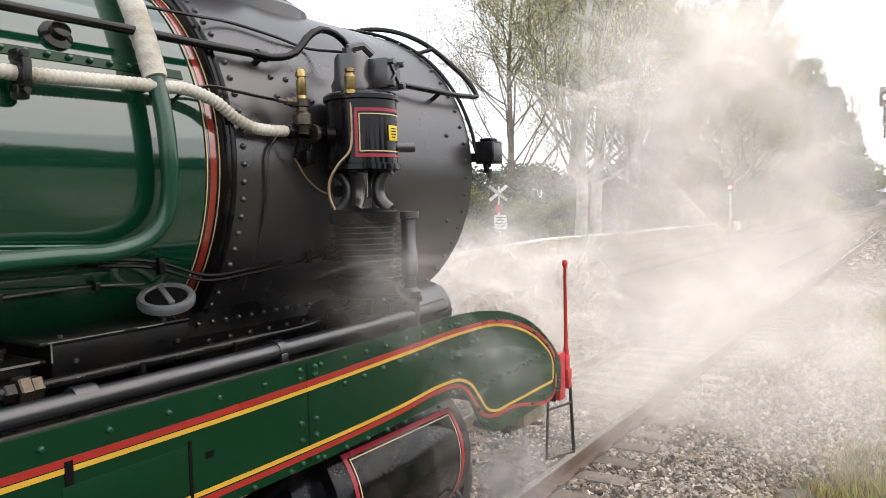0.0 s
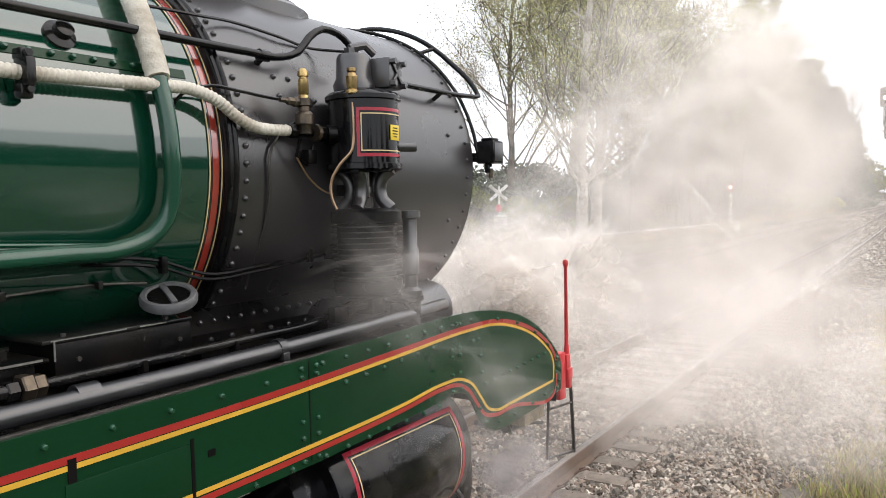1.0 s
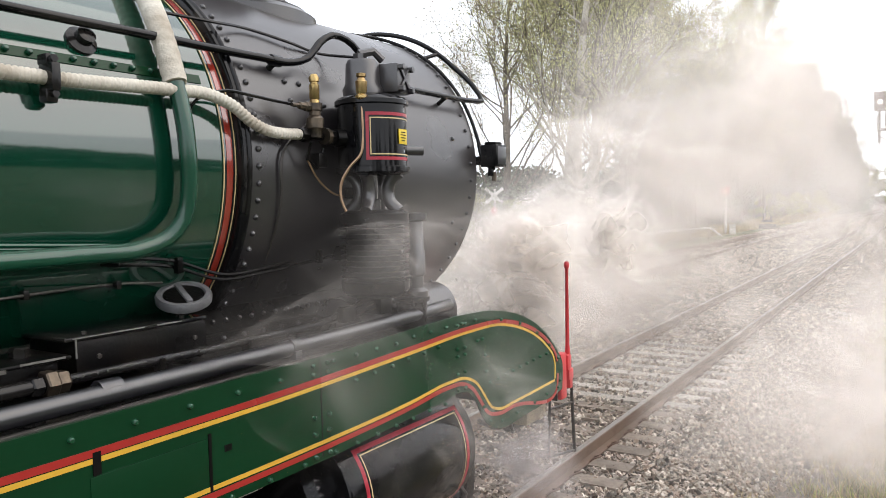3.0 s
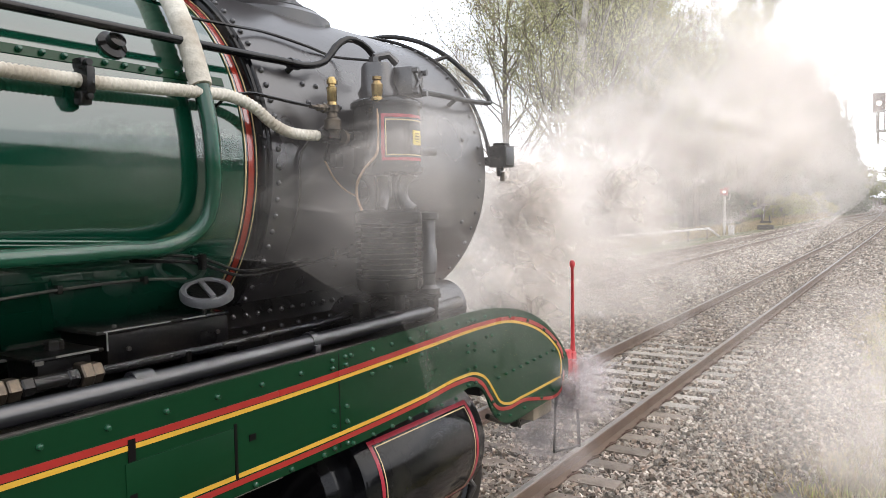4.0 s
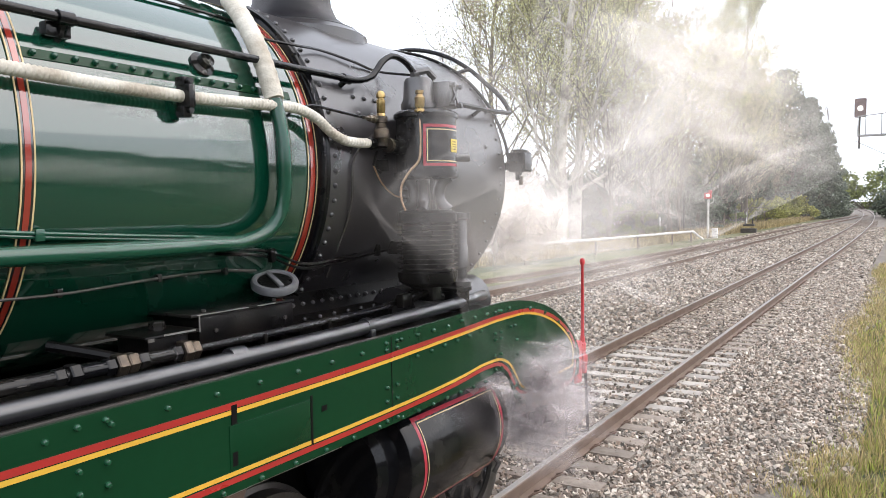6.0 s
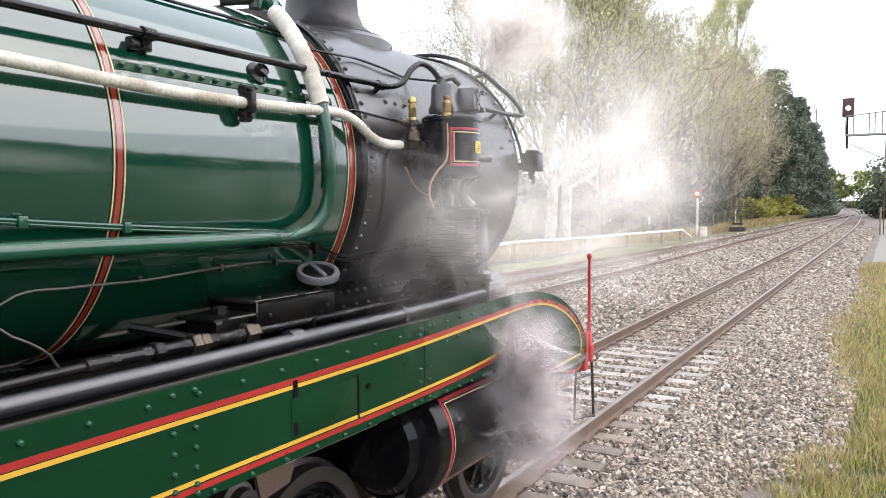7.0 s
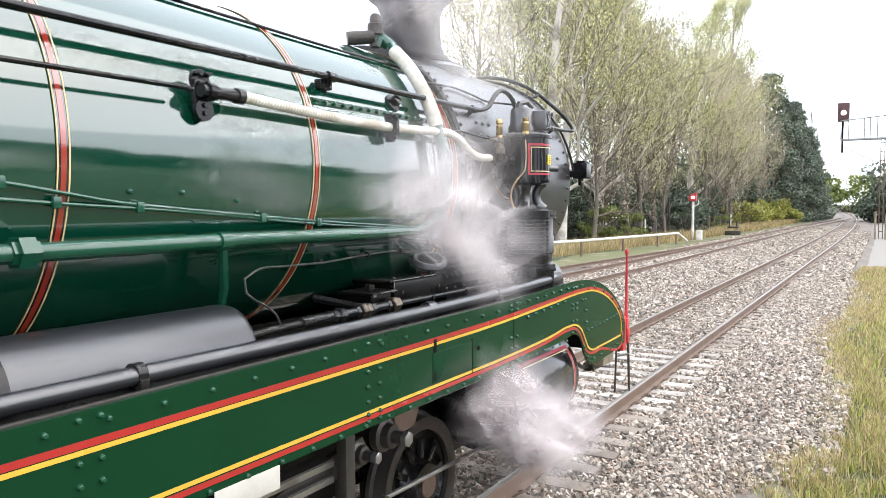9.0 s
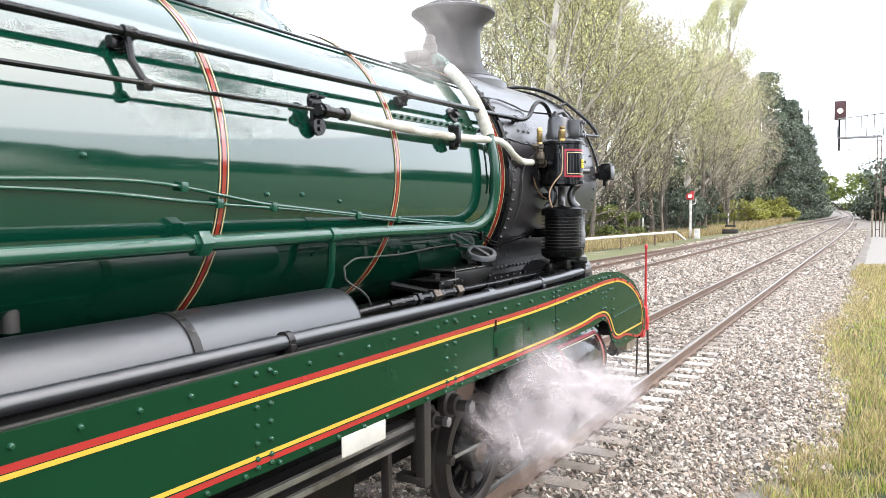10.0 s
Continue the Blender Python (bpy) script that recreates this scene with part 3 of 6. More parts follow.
bm = tube([(1.30, 5.14, 1.0), (1.30, 5.19, 0.47)], 0.013, 8)
tube([(1.30, 4.76, 0.98), (1.30, 4.72, 0.56), (1.30, 5.19, 0.48)], 0.010, 8, bm)
tube([(1.30, 4.76, 0.90), (1.30, 5.15, 0.86)], 0.009, 8, bm)
part("step", bm, M_DULL, loco, "thin rod shunting step under the beam")
part("timber_block", boxes(((1.20, 4.56, 0.91), (0.18, 0.30, 0.09)), bevel=0.008), M_WOOD, loco, "weathered timber packing block")
bm = rod((1.12, 4.45, 0.84), (1.12, 4.70, 0.82), 0.05, 12)
rod((1.15, 4.70, 0.80), (1.22, 4.82, 0.78), 0.012, 8, bm)
tube([(1.1, 4.1, 0.95), (1.12, 4.3, 0.86), (1.12, 4.5, 0.84)], 0.02, 8, bm)
tube([(1.20, 4.3, 0.97), (1.22, 4.33, 0.85), (1.20, 4.38, 0.82)], 0.012, 6, bm)
part("brake_pipe", bm, M_DULL, loco, "grey hose and cock under the beam")

# cylinder with lined cladding
CYL = Matrix.Translation((0.93, 0, 0.93)) @ Matrix.Rotation(radians(-90), 4, "X")
cylinder = part("cylinder", lathe([(0, 2.40), (0.26, 2.40), (0.30, 2.44), (0.30, 2.52), (0.385, 2.54), (0.395, 2.56), (0.395, 3.66), (0.385, 3.68), (0.30, 3.70), (0.28, 3.76), (0, 3.80)], CYL, 56), M_BLACK, loco, "gloss black cylinder cladding with red and yellow lining")
part("valve_chest", boxes(((0.90, 3.1, 1.37), (0.60, 1.05, 0.30)), bevel=0.03), M_BLACK, loco)


def cyl_line(a0, a1, y0, y1, w, mt, r=0.397):
    """A rectangular painted line on the cladding, between two angles and two lengths."""
    def arc(y, b0, b1, ww):
        bm = bmesh.new()
        for k in range(12):
            vs = []
            for j in (0, 1):
                a = radians(b0 + (b1 - b0) * (k + j) / 12)
                vs.append([bm.verts.new((0.93 + r * math.cos(a), y + s * ww / 2, 0.93 + r * math.sin(a))) for s in (-1, 1)])
            bm.faces.new((vs[0][0], vs[0][1], vs[1][1], vs[1][0]))
        return bm
    h = math.degrees(w / r) / 2
    for y in (y0, y1):
        part("lining", arc(y, a0, a1, w), mt, cylinder, smooth=0)
    for a in (a0, a1):
        part("lining", arc((y0 + y1) / 2, a - h, a + h, y1 - y0 + w), mt, cylinder, smooth=0)


cyl_line(-42, 40, 2.66, 3.58, 0.026, M_CRIMSON)
cyl_line(-38.2, 36.2, 2.688, 3.552, 0.007, M_CREAMLINE, 0.398)
bm = tube(smooth_line([(1.24, 3.62, 0.70), (1.27, 3.63, 0.66), (1.25, 3.60, 0.60)]), 0.016, 8)
rod((1.22, 3.58, 0.72), (1.22, 3.68, 0.70), 0.02, 8, bm)
part("drain_cock", bm, M_DULL, cylinder, "small drain cock")
bm = rod((1.05, 1.17, 0.66), (1.05, 2.75, 0.60), 0.016, 10)
part("drain_rod", bm, M_STEEL, loco, "long bright steel rod below the cylinder")
part("rod_end", rod((1.05, 1.15, 0.66), (1.09, 1.15, 0.66), 0.032, 12), M_DULL, loco)

# slide bars, bracket and gear below the valance
for z in (1.02, 0.935):
    bar = part("slide_bar", boxes(((1.02, -0.60, z), (0.10, 2.6, 0.05)), bevel=0.008), M_DULL, loco, "oily steel slide bar")
    part("slide_bar_face", boxes(((1.074, -0.60, z), (0.006, 2.58, 0.030)), bevel=0.001), M_STEEL, bar, "bright machined face")
part("hanger_bracket", boxes(((1.10, 0.76, 0.95), (0.07, 0.08, 0.66)), ((1.02, 0.76, 0.66), (0.2, 0.09, 0.05)), bevel=0.01), M_DULL, loco, "upright steel hanger")
part("name_plate", boxes(((1.356, -0.20, 1.225), (0.006, 0.36, 0.10)), bevel=0.002), M_CREAM, loco, "blank cream plate below the valance")
for (y, z, r, dx) in ((0.97, 0.98, 0.075, 0.15), (1.23, 1.02, 0.10, 0.18)):
    lathe([(0, 0), (r, 0), (r, 0.05), (r * 0.75, 0.06), (r * 0.7, dx * 0.6), (r * 0.4, dx * 0.62), (r * 0.38, dx), (0, dx)], Matrix.Translation((0.98, y, z)) @ OUT_X, 20, bm := bmesh.new())
    part("pin_boss", bm, M_DULL, loco, "round stepped pin boss")
for y, z, dx, r in ((0.97, 0.98, 0.15, 0.034), (1.23, 1.02, 0.18, 0.046)):
    part("nut", lathe([(0, 0), (r, 0), (r, 0.035), (r * 0.7, 0.04), (0, 0.04)], Matrix.Translation((0.98 + dx, y, z)) @ OUT_X, 6), M_STEEL, loco, "worn steel hexagon nut")
part("combination_lever", plate([(0.30, 0.96), (0.62, 1.02), (0.90, 1.06), (1.00, 1.07), (1.06, 0.99), (1.00, 0.90), (0.92, 0.90), (0.62, 0.90), (0.30, 0.90)], 0.99, 1.03), M_DULL, loco, "forged steel lever")
part("guard_plate", plate([(1.35, 1.26), (1.75, 1.26), (1.62, 0.98), (1.42, 0.95)], 0.96, 0.985), M_RAIL, loco, "rusty brown bracket plate")
part("guard_iron", boxes(((0.95, 0.92, 0.76), (0.06, 0.07, 0.40)), ((0.93, 0.60, 0.66), (0.06, 0.04, 0.60)), bevel=0.01), M_DULL, loco, "oily steel hangers")
part("top_slide", boxes(((1.16, 1.75, 1.20), (0.05, 0.75, 0.045)), bevel=0.01), M_STEEL, loco, "bright steel rod above the wheel")


def make_wheel(y, r=0.46):
    w = part("wheel", lathe([(0, -0.05), (r * 0.80, -0.05), (r * 0.80, 0.02), (r * 0.72, 0.025), (r * 0.66, -0.01), (0.20, 0.0), (0.16, 0.05), (0.155, 0.085), (0.145, 0.10), (0.09, 0.105), (0.085, 0.09), (0, 0.09)], OUT_X, 48), M_BLACK, loco, "black bogie wheel")
    part("tyre", lathe([(r * 0.80, -0.07), (r + 0.028, -0.075), (r + 0.028, -0.045), (r, -0.035), (r - 0.004, 0.06), (r * 0.86, 0.062), (r * 0.80, 0.05), (r * 0.80, -0.07)], OUT_X, 56), M_DULL, w, "steel tyre worn bright")
    part("hub_cap", lathe([(0.088, 0.088), (0.085, 0.115), (0.06, 0.13), (0, 0.132)], OUT_X, 24), M_RAIL, w, "brown hub cap")
    for k in range(10):
        bm = bmesh.new()
        box(bm, (0.022, 0, r * 0.43), (0.03, 0.05, r * 0.46), 0.008, Matrix.Rotation(2 * math.pi * k / 10, 4, "X"))
        part("spoke", bm, M_BLACK, w)
    return w


WHEELS = [(make_wheel(y), x, y) for x, y in ((0.775, 1.95), (0.775, 4.02))]
part("bogie_frame", boxes(((0.62, 3.0, 0.55), (0.06, 2.9, 0.22)), ((-0.62, 3.0, 0.55), (0.06, 2.9, 0.22)), ((0, 3.0, 0.55), (1.2, 0.3, 0.2)), bevel=0.01), M_OILY, loco)
part("axle", rod((-0.78, 1.95, 0.46), (0.78, 1.95, 0.46), 0.07, 16), M_OILY, loco)
part("axle", rod((-0.78, 4.02, 0.46), (0.78, 4.02, 0.46), 0.07, 16), M_OILY, loco)
for wy in (-0.6, -2.7):
    part("driving_wheel", lathe([(0.2, -0.05), (0.86, -0.06), (0.88, 0.05), (0.80, 0.06), (0.78, 0.0), (0.24, 0.0), (0.22, 0.08), (0, 0.09), (0, -0.05)], Matrix.Translation((0.775, wy, 0.875)) @ OUT_X, 56), M_OILY, loco, "large black driving wheel")

# pipes and fittings on the boiler side
HX = 0.90
hand = [(HX, -5, 3.075), (HX, -2, 3.075), (HX, 0, 3.075), (HX, 1.8, 3.075), (HX, 2.45, 3.078), (HX + 0.02, 2.66, 3.080), (HX + 0.03, 2.76, 3.115), (HX + 0.035, 2.84, 3.20), (HX + 0.04, 2.93, 3.255), (HX + 0.05, 3.03, 3.25), (HX + 0.06, 3.12, 3.20), (HX + 0.07, 3.17, 3.12)]
handrail = part("handrail", pipe(hand, 0.019, 0.05), M_BLACK, loco, "long black handrail with a hump at the pump")
for y in (-2.6, -1.14, 0.92, 2.56):
    bm = rod((HX, y - 0.03, 3.075), (HX, y + 0.03, 3.075), 0.028, 10)
    q = on_boiler(y, 28, RB - 0.01)
    if y < 2:
        tube([(HX, y, 3.07), (HX - 0.02, y, 3.03), (q.x, y, q.z - 0.03)], 0.018, 8, bm)
        box(bm, (HX - 0.045, y - 0.01, 3.035), (0.05, 0.10, 0.055), 0.01)
    else:
        tube([(HX, y, 3.07), (q.x, y - 0.03, q.z - 0.02)], 0.016, 8, bm)
    part("handrail_bracket", bm, M_BLACK, handrail, "cast black bracket")
part("lamp_boss", lathe([(0, 0), (0.06, 0), (0.06, 0.02), (0.035, 0.03), (0.035, 0.06), (0.02, 0.065), (0, 0.065)], Matrix.Translation(on_boiler(1.60, 27, RB - 0.01)) @ Vector((0.89, 0, 0.45)).to_track_quat("Z", "Y").to_matrix().to_4x4(), 20), M_BLACK, boiler, "round black boss")

# second rod, flange and lagged steam pipe to the pump
part("blower_rod", tube([(1.0, -5, 2.850), (1.0, -2.5, 2.856), (1.0, -0.13, 2.868)], 0.011, 8), M_BLACK, loco, "thin black rod along the boiler")
bm = boxes(((0.985, -1.135, 2.86), (0.05, 0.05, 0.05)), bevel=0.012)
tube([(0.985, -1.135, 2.87), (0.93, -1.15, 2.96), (0.91, -1.15, 3.05)], 0.016, 8, bm)
part("rod_bracket", bm, M_BLACK, loco, "black arm carrying the rod")
bm = lathe([(0, 0), (0.05, 0), (0.05, 0.02), (0, 0.02)], Matrix.Translation((0.93, -0.04, 2.92)) @ OUT_X, 16)
lathe([(0, 0), (0.05, 0), (0.05, 0.02), (0, 0.02)], Matrix.Translation((0.955, -0.04, 2.79)) @ OUT_X, 16, bm)
box(bm, (0.955, -0.04, 2.855), (0.02, 0.09, 0.13), 0.004)
for dy, z in ((-0.025, 2.945), (0.025, 2.945), (-0.025, 2.90), (0.025, 2.90), (0, 2.775), (0, 2.81)):
    rod((0.95, -0.04 + dy, z), (0.985, -0.04 + dy, z), 0.012, 6, bm)
flange = part("valve_flange", bm, M_BLACK, loco, "black bolted flange")
bm = lathe([(0, 0), (0.030, 0), (0.030, 0.03), (0.040, 0.03), (0.040, 0.07), (0.028, 0.08), (0.028, 0.20), (0.036, 0.20), (0.036, 0.24), (0, 0.24)], Matrix.Translation((0.995, -0.08, 2.868)) @ Matrix.Rotation(radians(-90), 4, "X"), 12)
part("pipe_union", bm, M_BLACK, flange, "black hexagonal union")
lag = [(0.995, 0.15, 2.868), (0.985, 0.35, 2.862), (0.975, 0.9, 2.842), (0.975, 1.4, 2.838), (0.985, 1.9, 2.853), (0.99, 2.08, 2.853), (1.00, 2.20, 2.815), (1.015, 2.28, 2.758), (1.03, 2.36, 2.722), (1.04, 2.46, 2.712), (1.05, 2.56, 2.715)]
lag_pipe = part("lagged_pipe", tube(smooth_line(lag, 0.005), 0.0215, 14, ridge=0.006, pitch=0.021), M_LAG, loco, "pipe wound with off-white rope lagging", smooth=60)
bm = boxes(((0.985, 1.39, 2.838), (0.085, 0.035, 0.10)), ((0.965, 1.39, 2.90), (0.06, 0.035, 0.04)), ((0.97, 1.39, 2.775), (0.05, 0.045, 0.05)), bevel=0.01)
rod((1.0, 1.39, 2.90), (1.02, 1.39, 2.90), 0.014, 6, bm)
rod((1.0, 1.39, 2.78), (1.02, 1.39, 2.78), 0.014, 6, bm)
part("pipe_clamp", bm, M_BLACK, lag_pipe, "black two-bolt clamp")

# thick lagged pipe over the boiler and its green lower run
big = [on_boiler(2.10, 64, 1.04), on_boiler(2.03, 56, 1.025), on_boiler(1.98, 46, 1.02), on_boiler(1.945, 36, 1.02), on_boiler(1.925, 26, 1.02), on_boiler(1.92, 17, 1.02)]
down = [on_boiler(1.92, 17, 1.02), on_boiler(1.925, 8, 1.022), on_boiler(1.93, 0, 1.022), on_boiler(1.935, -8, 1.022), on_boiler(1.92, -14.5, 1.022), on_boiler(1.85, -19, 1.022), on_boiler(1.74, -21, 1.022), (0.965, 1.5, 2.212), (0.97, 0.5, 2.215), (0.975, -0.5, 2.212), (0.98, -2, 2.205), (0.98, -5, 2.2)]
side_pipe = part("steam_pipe", pipe(down, 0.036, 0.04, 14), M_PIPEGREEN, loco, "thick green pipe curving down the boiler side")
part("lagging", tube(smooth_line(big[1:6], 0.01), 0.045, 14, ridge=0.004, pitch=0.05), M_LAG, side_pipe, "off-white bandage lagging")
bm = pipe([(0.40, 2.12, 3.56), on_boiler(2.12, 66, 1.05), on_boiler(2.09, 60, 1.035), on_boiler(2.03, 56, 1.025)], 0.038, 0.03, 14)
lathe([(0, -0.06), (0.055, -0.06), (0.06, -0.02), (0.055, 0.0), (0.045, 0.01), (0, 0.01)], Matrix.Translation((0.42, 2.12, 3.555)) @ Matrix.Rotation(radians(25), 4, "Y"), 6, bm)
part("pipe_elbow", bm, M_PIPEGREEN, side_pipe, "painted elbow and union")
part("check_valve", lathe([(0, 3.50), (0.045, 3.50), (0.045, 3.58), (0.058, 3.59), (0.058, 3.66), (0.045, 3.67), (0.040, 3.72), (0.025, 3.735), (0, 3.735)], Matrix.Translation((0.36, 2.10, 0)), 16), M_DULL, side_pipe, "grey check valve body")
part("valve_body", rod((0.36, 2.08, 3.57), (0.22, 1.95, 3.55), 0.05, 12), M_DULL, side_pipe)
for y in (0.05, -2.2):
    bm = rod((0.972, y - 0.035, 2.213), (0.972, y + 0.035, 2.213), 0.045, 14)
    tube([(0.972, y, 2.18), (0.93, y + 0.04, 2.0), (0.74, y + 0.16, 1.72)], 0.022, 8, bm)
    part("pipe_stay", bm, M_PIPEGREEN, side_pipe, "green stay from running board to pipe")
part("hex_union", lathe([(0, -0.05), (0.045, -0.05), (0.045, -0.03), (0.062, -0.03), (0.062, 0.03), (0.045, 0.03), (0.045, 0.05), (0, 0.05)], Matrix.Translation((0.977, -0.87, 2.212)) @ Matrix.Rotation(radians(-90), 4, "X"), 6), M_PIPEGREEN, side_pipe, "green hexagon union", smooth=20)

# two thin oil pipes along the barrel
p1 = [on_boiler(y, a, 0.962) for y, a in ((-5, -6.5), (-2, -7.0), (-0.95, -7.6), (-0.72, -9.6), (-0.45, -12), (-0.2, -13.3), (0.8, -18.0), (1.75, -21.5))]
p2 = [on_boiler(y, a, 0.962) for y, a in ((-5, -7.8), (-2, -8.2), (-1.3, -9.5), (-0.95, -11.2), (-0.6, -12.6), (-0.3, -13.6), (0.8, -18.9), (1.75, -22.4))]
oil = part("oil_pipe", pipe(p1, 0.008, 0.08, 8), M_PIPEGREEN, loco, "thin green oil pipe")
part("oil_pipe", pipe(p2, 0.008, 0.08, 8), M_PIPEGREEN, loco, "thin green oil pipe")
for y, a in ((-0.93, -7.7), (-0.72, -11.9), (-1.9, -7.6), (-0.36, -13.0), (0.35, -16.2), (0.78, -18.2)):
    p = on_boiler(y, a, 0.967)
    part("pipe_clip", boxes((p, (0.022, 0.035, 0.045)), bevel=0.006), M_PIPEGREEN, oil)
for y, a in ((-1.39, -1), (-0.40, -9.4), (-0.14, -9.4), (0.18, -11.5)):
    p = on_boiler(y, a, RB)
    rivet(RIVET_S, p, (p.x, 0, p.z - ZC), boiler)

# thin wires and small pipes
part("sand_wire", pipe([on_boiler(y, a, 0.958) for y, a in ((-5, 60), (-2.0, 59), (-0.47, 57), (0.44, 53.5), (1.25, 51.2), (2.0, 50), (2.12, 49))], 0.009, 0.08, 6), M_BLACK, loco, "thin black pipe along the boiler top")
part("oil_line", pipe([on_boiler(1.95, 39, 1.0), on_boiler(2.27, 37.8, 1.03), on_boiler(2.5, 41, 1.0), on_boiler(2.8, 39, 1.0), on_boiler(3.0, 37, 1.0), (0.93, 3.1, 3.17), (1.02, 3.12, 3.155), (1.08, 3.06, 3.13)], 0.008, 0.05, 6), M_BLACK, loco, "thin black pipe to the pump head")
part("oil_line", pipe([on_boiler(1.98, -8, 0.96), on_boiler(1.98, 3, 0.965), on_boiler(2.01, 13, 0.98), on_boiler(2.18, 17, 1.02), on_boiler(2.30, 16.5, 1.03), (1.02, 2.45, 2.86), (1.05, 2.58, 2.85)], 0.0075, 0.04, 6), M_BLACK, loco, "thin black pipe to the lubricator")
part("conduit", pipe([on_boiler(2.50, -38, 0.99), on_boiler(2.49, -10, 0.995), on_boiler(2.50, 3, 0.995), on_boiler(2.55, 6, 0.995), (1.02, 2.65, 2.775)], 0.007, 0.05, 6), M_DULL, loco, "thin conduit down the smokebox")
part("sand_pipe", pipe([on_boiler(1.60, -24, 0.97), on_boiler(1.95, -26, 0.98), on_boiler(2.2, -30, 1.015), on_boiler(2.5, -30, 1.0), on_boiler(3.0, -27, 0.995), (1.02, 2.95, 2.12)], 0.008, 0.05, 6), M_OILY, loco, "thin pipe low on the smokebox")
part("sand_pipe", pipe([on_boiler(1.62, -25.6, 0.97), on_boiler(1.95, -27.6, 0.98), on_boiler(2.2, -31.6, 1.012), on_boiler(2.5, -31.6, 1.0), on_boiler(2.97, -28.6, 0.995)], 0.008, 0.05, 6), M_OILY, loco, "thin pipe low on the smokebox")
for y, a in ((1.97, -27), (2.86, -28.5)):
    part("pipe_clip", boxes((on_boiler(y, a, 0.99), (0.03, 0.03, 0.07)), bevel=0.005), M_OILY, loco)
part("drain_wire", pipe([(0.93, 0.46, 1.78), (0.93, 0.43, 1.83), (0.92, 0.36, 1.885), (0.89, 0.27, 1.95), (0.88, 0.27, 2.02), (0.88, 0.34, 2.052), (0.875, 0.55, 2.06), (0.845, 0.9, 2.055), (0.83, 1.35, 2.075), (0.80, 1.75, 2.075), (0.795, 1.95, 2.06)], 0.006, 0.04, 6), M_DULL, loco, "thin bent drain pipe with clips")
for y, z in ((0.9, 2.057), (1.35, 2.075), (1.72, 2.076)):
    part("wire_clip", boxes(((0.822, y, z), (0.03, 0.022, 0.034)), bevel=0.004), M_BLACK, loco)

# hand-hole cover low on the boiler
HH = Matrix.Translation((0.87, 2.0, 2.008)) @ Vector((0.28, -0.24, 0.93)).to_track_quat("Z", "Y").to_matrix().to_4x4()
hole = part("washout_cover", lathe([(0, -0.05), (0.085, -0.05), (0.085, 0.0), (0, 0.0)], HH, 32), M_OILY, loco, "round washout cover")
part("rim", lathe([(0.082, -0.02), (0.116, -0.03), (0.118, -0.006), (0.110, 0.008), (0.092, 0.007), (0.084, -0.004)], HH, 32), M_RIM, hole, "grey raised rim")
bm = bmesh.new()
box(bm, (0, 0, 0.006), (0.026, 0.165, 0.016), 0.006, HH @ Matrix.Rotation(radians(20), 4, "Z"))
part("cross_bar", bm, M_RIM, hole, "bar across the cover")

# boxes and pipework on the running board
part("reverser_box", boxes(((0.78, 1.76, 1.82), (0.32, 0.60, 0.16)), bevel=0.022), M_OILY, loco, "oily black box on the footplate")
reverser_lid = part("reverser_lid", boxes(((0.765, 1.74, 1.906), (0.35, 0.64, 0.016)), bevel=0.006), M_BLACK, loco, "flat black lid with worn edges")
for y in (1.52, 1.96):
    part("lid_bolt", lathe([(0, 0), (0.010, 0), (0.010, 0.010), (0, 0.012)], Matrix.Translation((0.90, y, 1.914)), 6), M_DULL, reverser_lid)
    part("side_bolt", lathe([(0, 0), (0.010, 0), (0.010, 0.010), (0, 0.012)], Matrix.Translation((0.94, y + 0.03, 1.83)) @ OUT_X, 6), M_DULL, loco)
part("worn_edge", boxes(((0.941, 1.60, 1.908), (0.003, 0.30, 0.004)), ((0.941, 1.87, 1.908), (0.003, 0.12, 0.005)), ((0.941, 1.462, 1.87), (0.004, 0.006, 0.07))), M_STEEL, reverser_lid, "edge worn to bare metal")
bm = boxes(((0.88, 1.27, 1.80), (0.20, 0.20, 0.10)), ((0.88, 1.27, 1.858), (0.26, 0.27, 0.016)), bevel=0.008)
tube(smooth_line([(0.80, 0.86, 1.86), (0.90, 0.95, 1.83), (1.03, 1.06, 1.79)]), 0.022, 8, bm)
oil_box = part("oil_box", bm, M_OILY, loco, "black oil box with bolted lid")
part("filler_nut", lathe([(0, 0), (0.034, 0), (0.034, 0.030), (0.026, 0.036), (0, 0.036)], Matrix.Translation((0.88, 1.29, 1.866)), 6), M_BLACK, oil_box, "black hexagon filler cap", smooth=20)
part("worn_edge", boxes(((1.011, 1.30, 1.862), (0.003, 0.16, 0.008)), ((1.011, 1.16, 1.85), (0.003, 0.03, 0.014))), M_STEEL, oil_box, "lip worn to bare metal")
feed = part("feed_pipe", pipe([(1.02, -0.25, 1.76), (1.03, 0.6, 1.785), (1.03, 1.5, 1.785), (1.03, 2.3, 1.79), (1.04, 2.75, 1.81), (1.06, 2.95, 1.86), (1.10, 3.02, 1.90)], 0.019, 0.05), M_BLACK, loco, "thin black pipe above the footplate")
for y, rr in ((0.62, 0.028), (0.76, 0.033), (0.815, 0.042), (0.96, 0.034), (1.0, 0.047), (1.05, 0.042), (1.10, 0.034), (1.26, 0.034), (1.305, 0.050), (1.345, 0.042)):
    part("union_nut", lathe([(0, -0.022), (rr * 0.9, -0.022), (rr, -0.016), (rr, 0.016), (rr * 0.9, 0.022), (0, 0.022)], Matrix.Translation((1.03, y, 1.785)) @ Matrix.Rotation(radians(-90), 4, "X"), 6), M_BLACK if y < 0.98 or 1.06 < y < 1.28 else M_BRONZE, feed, smooth=20)
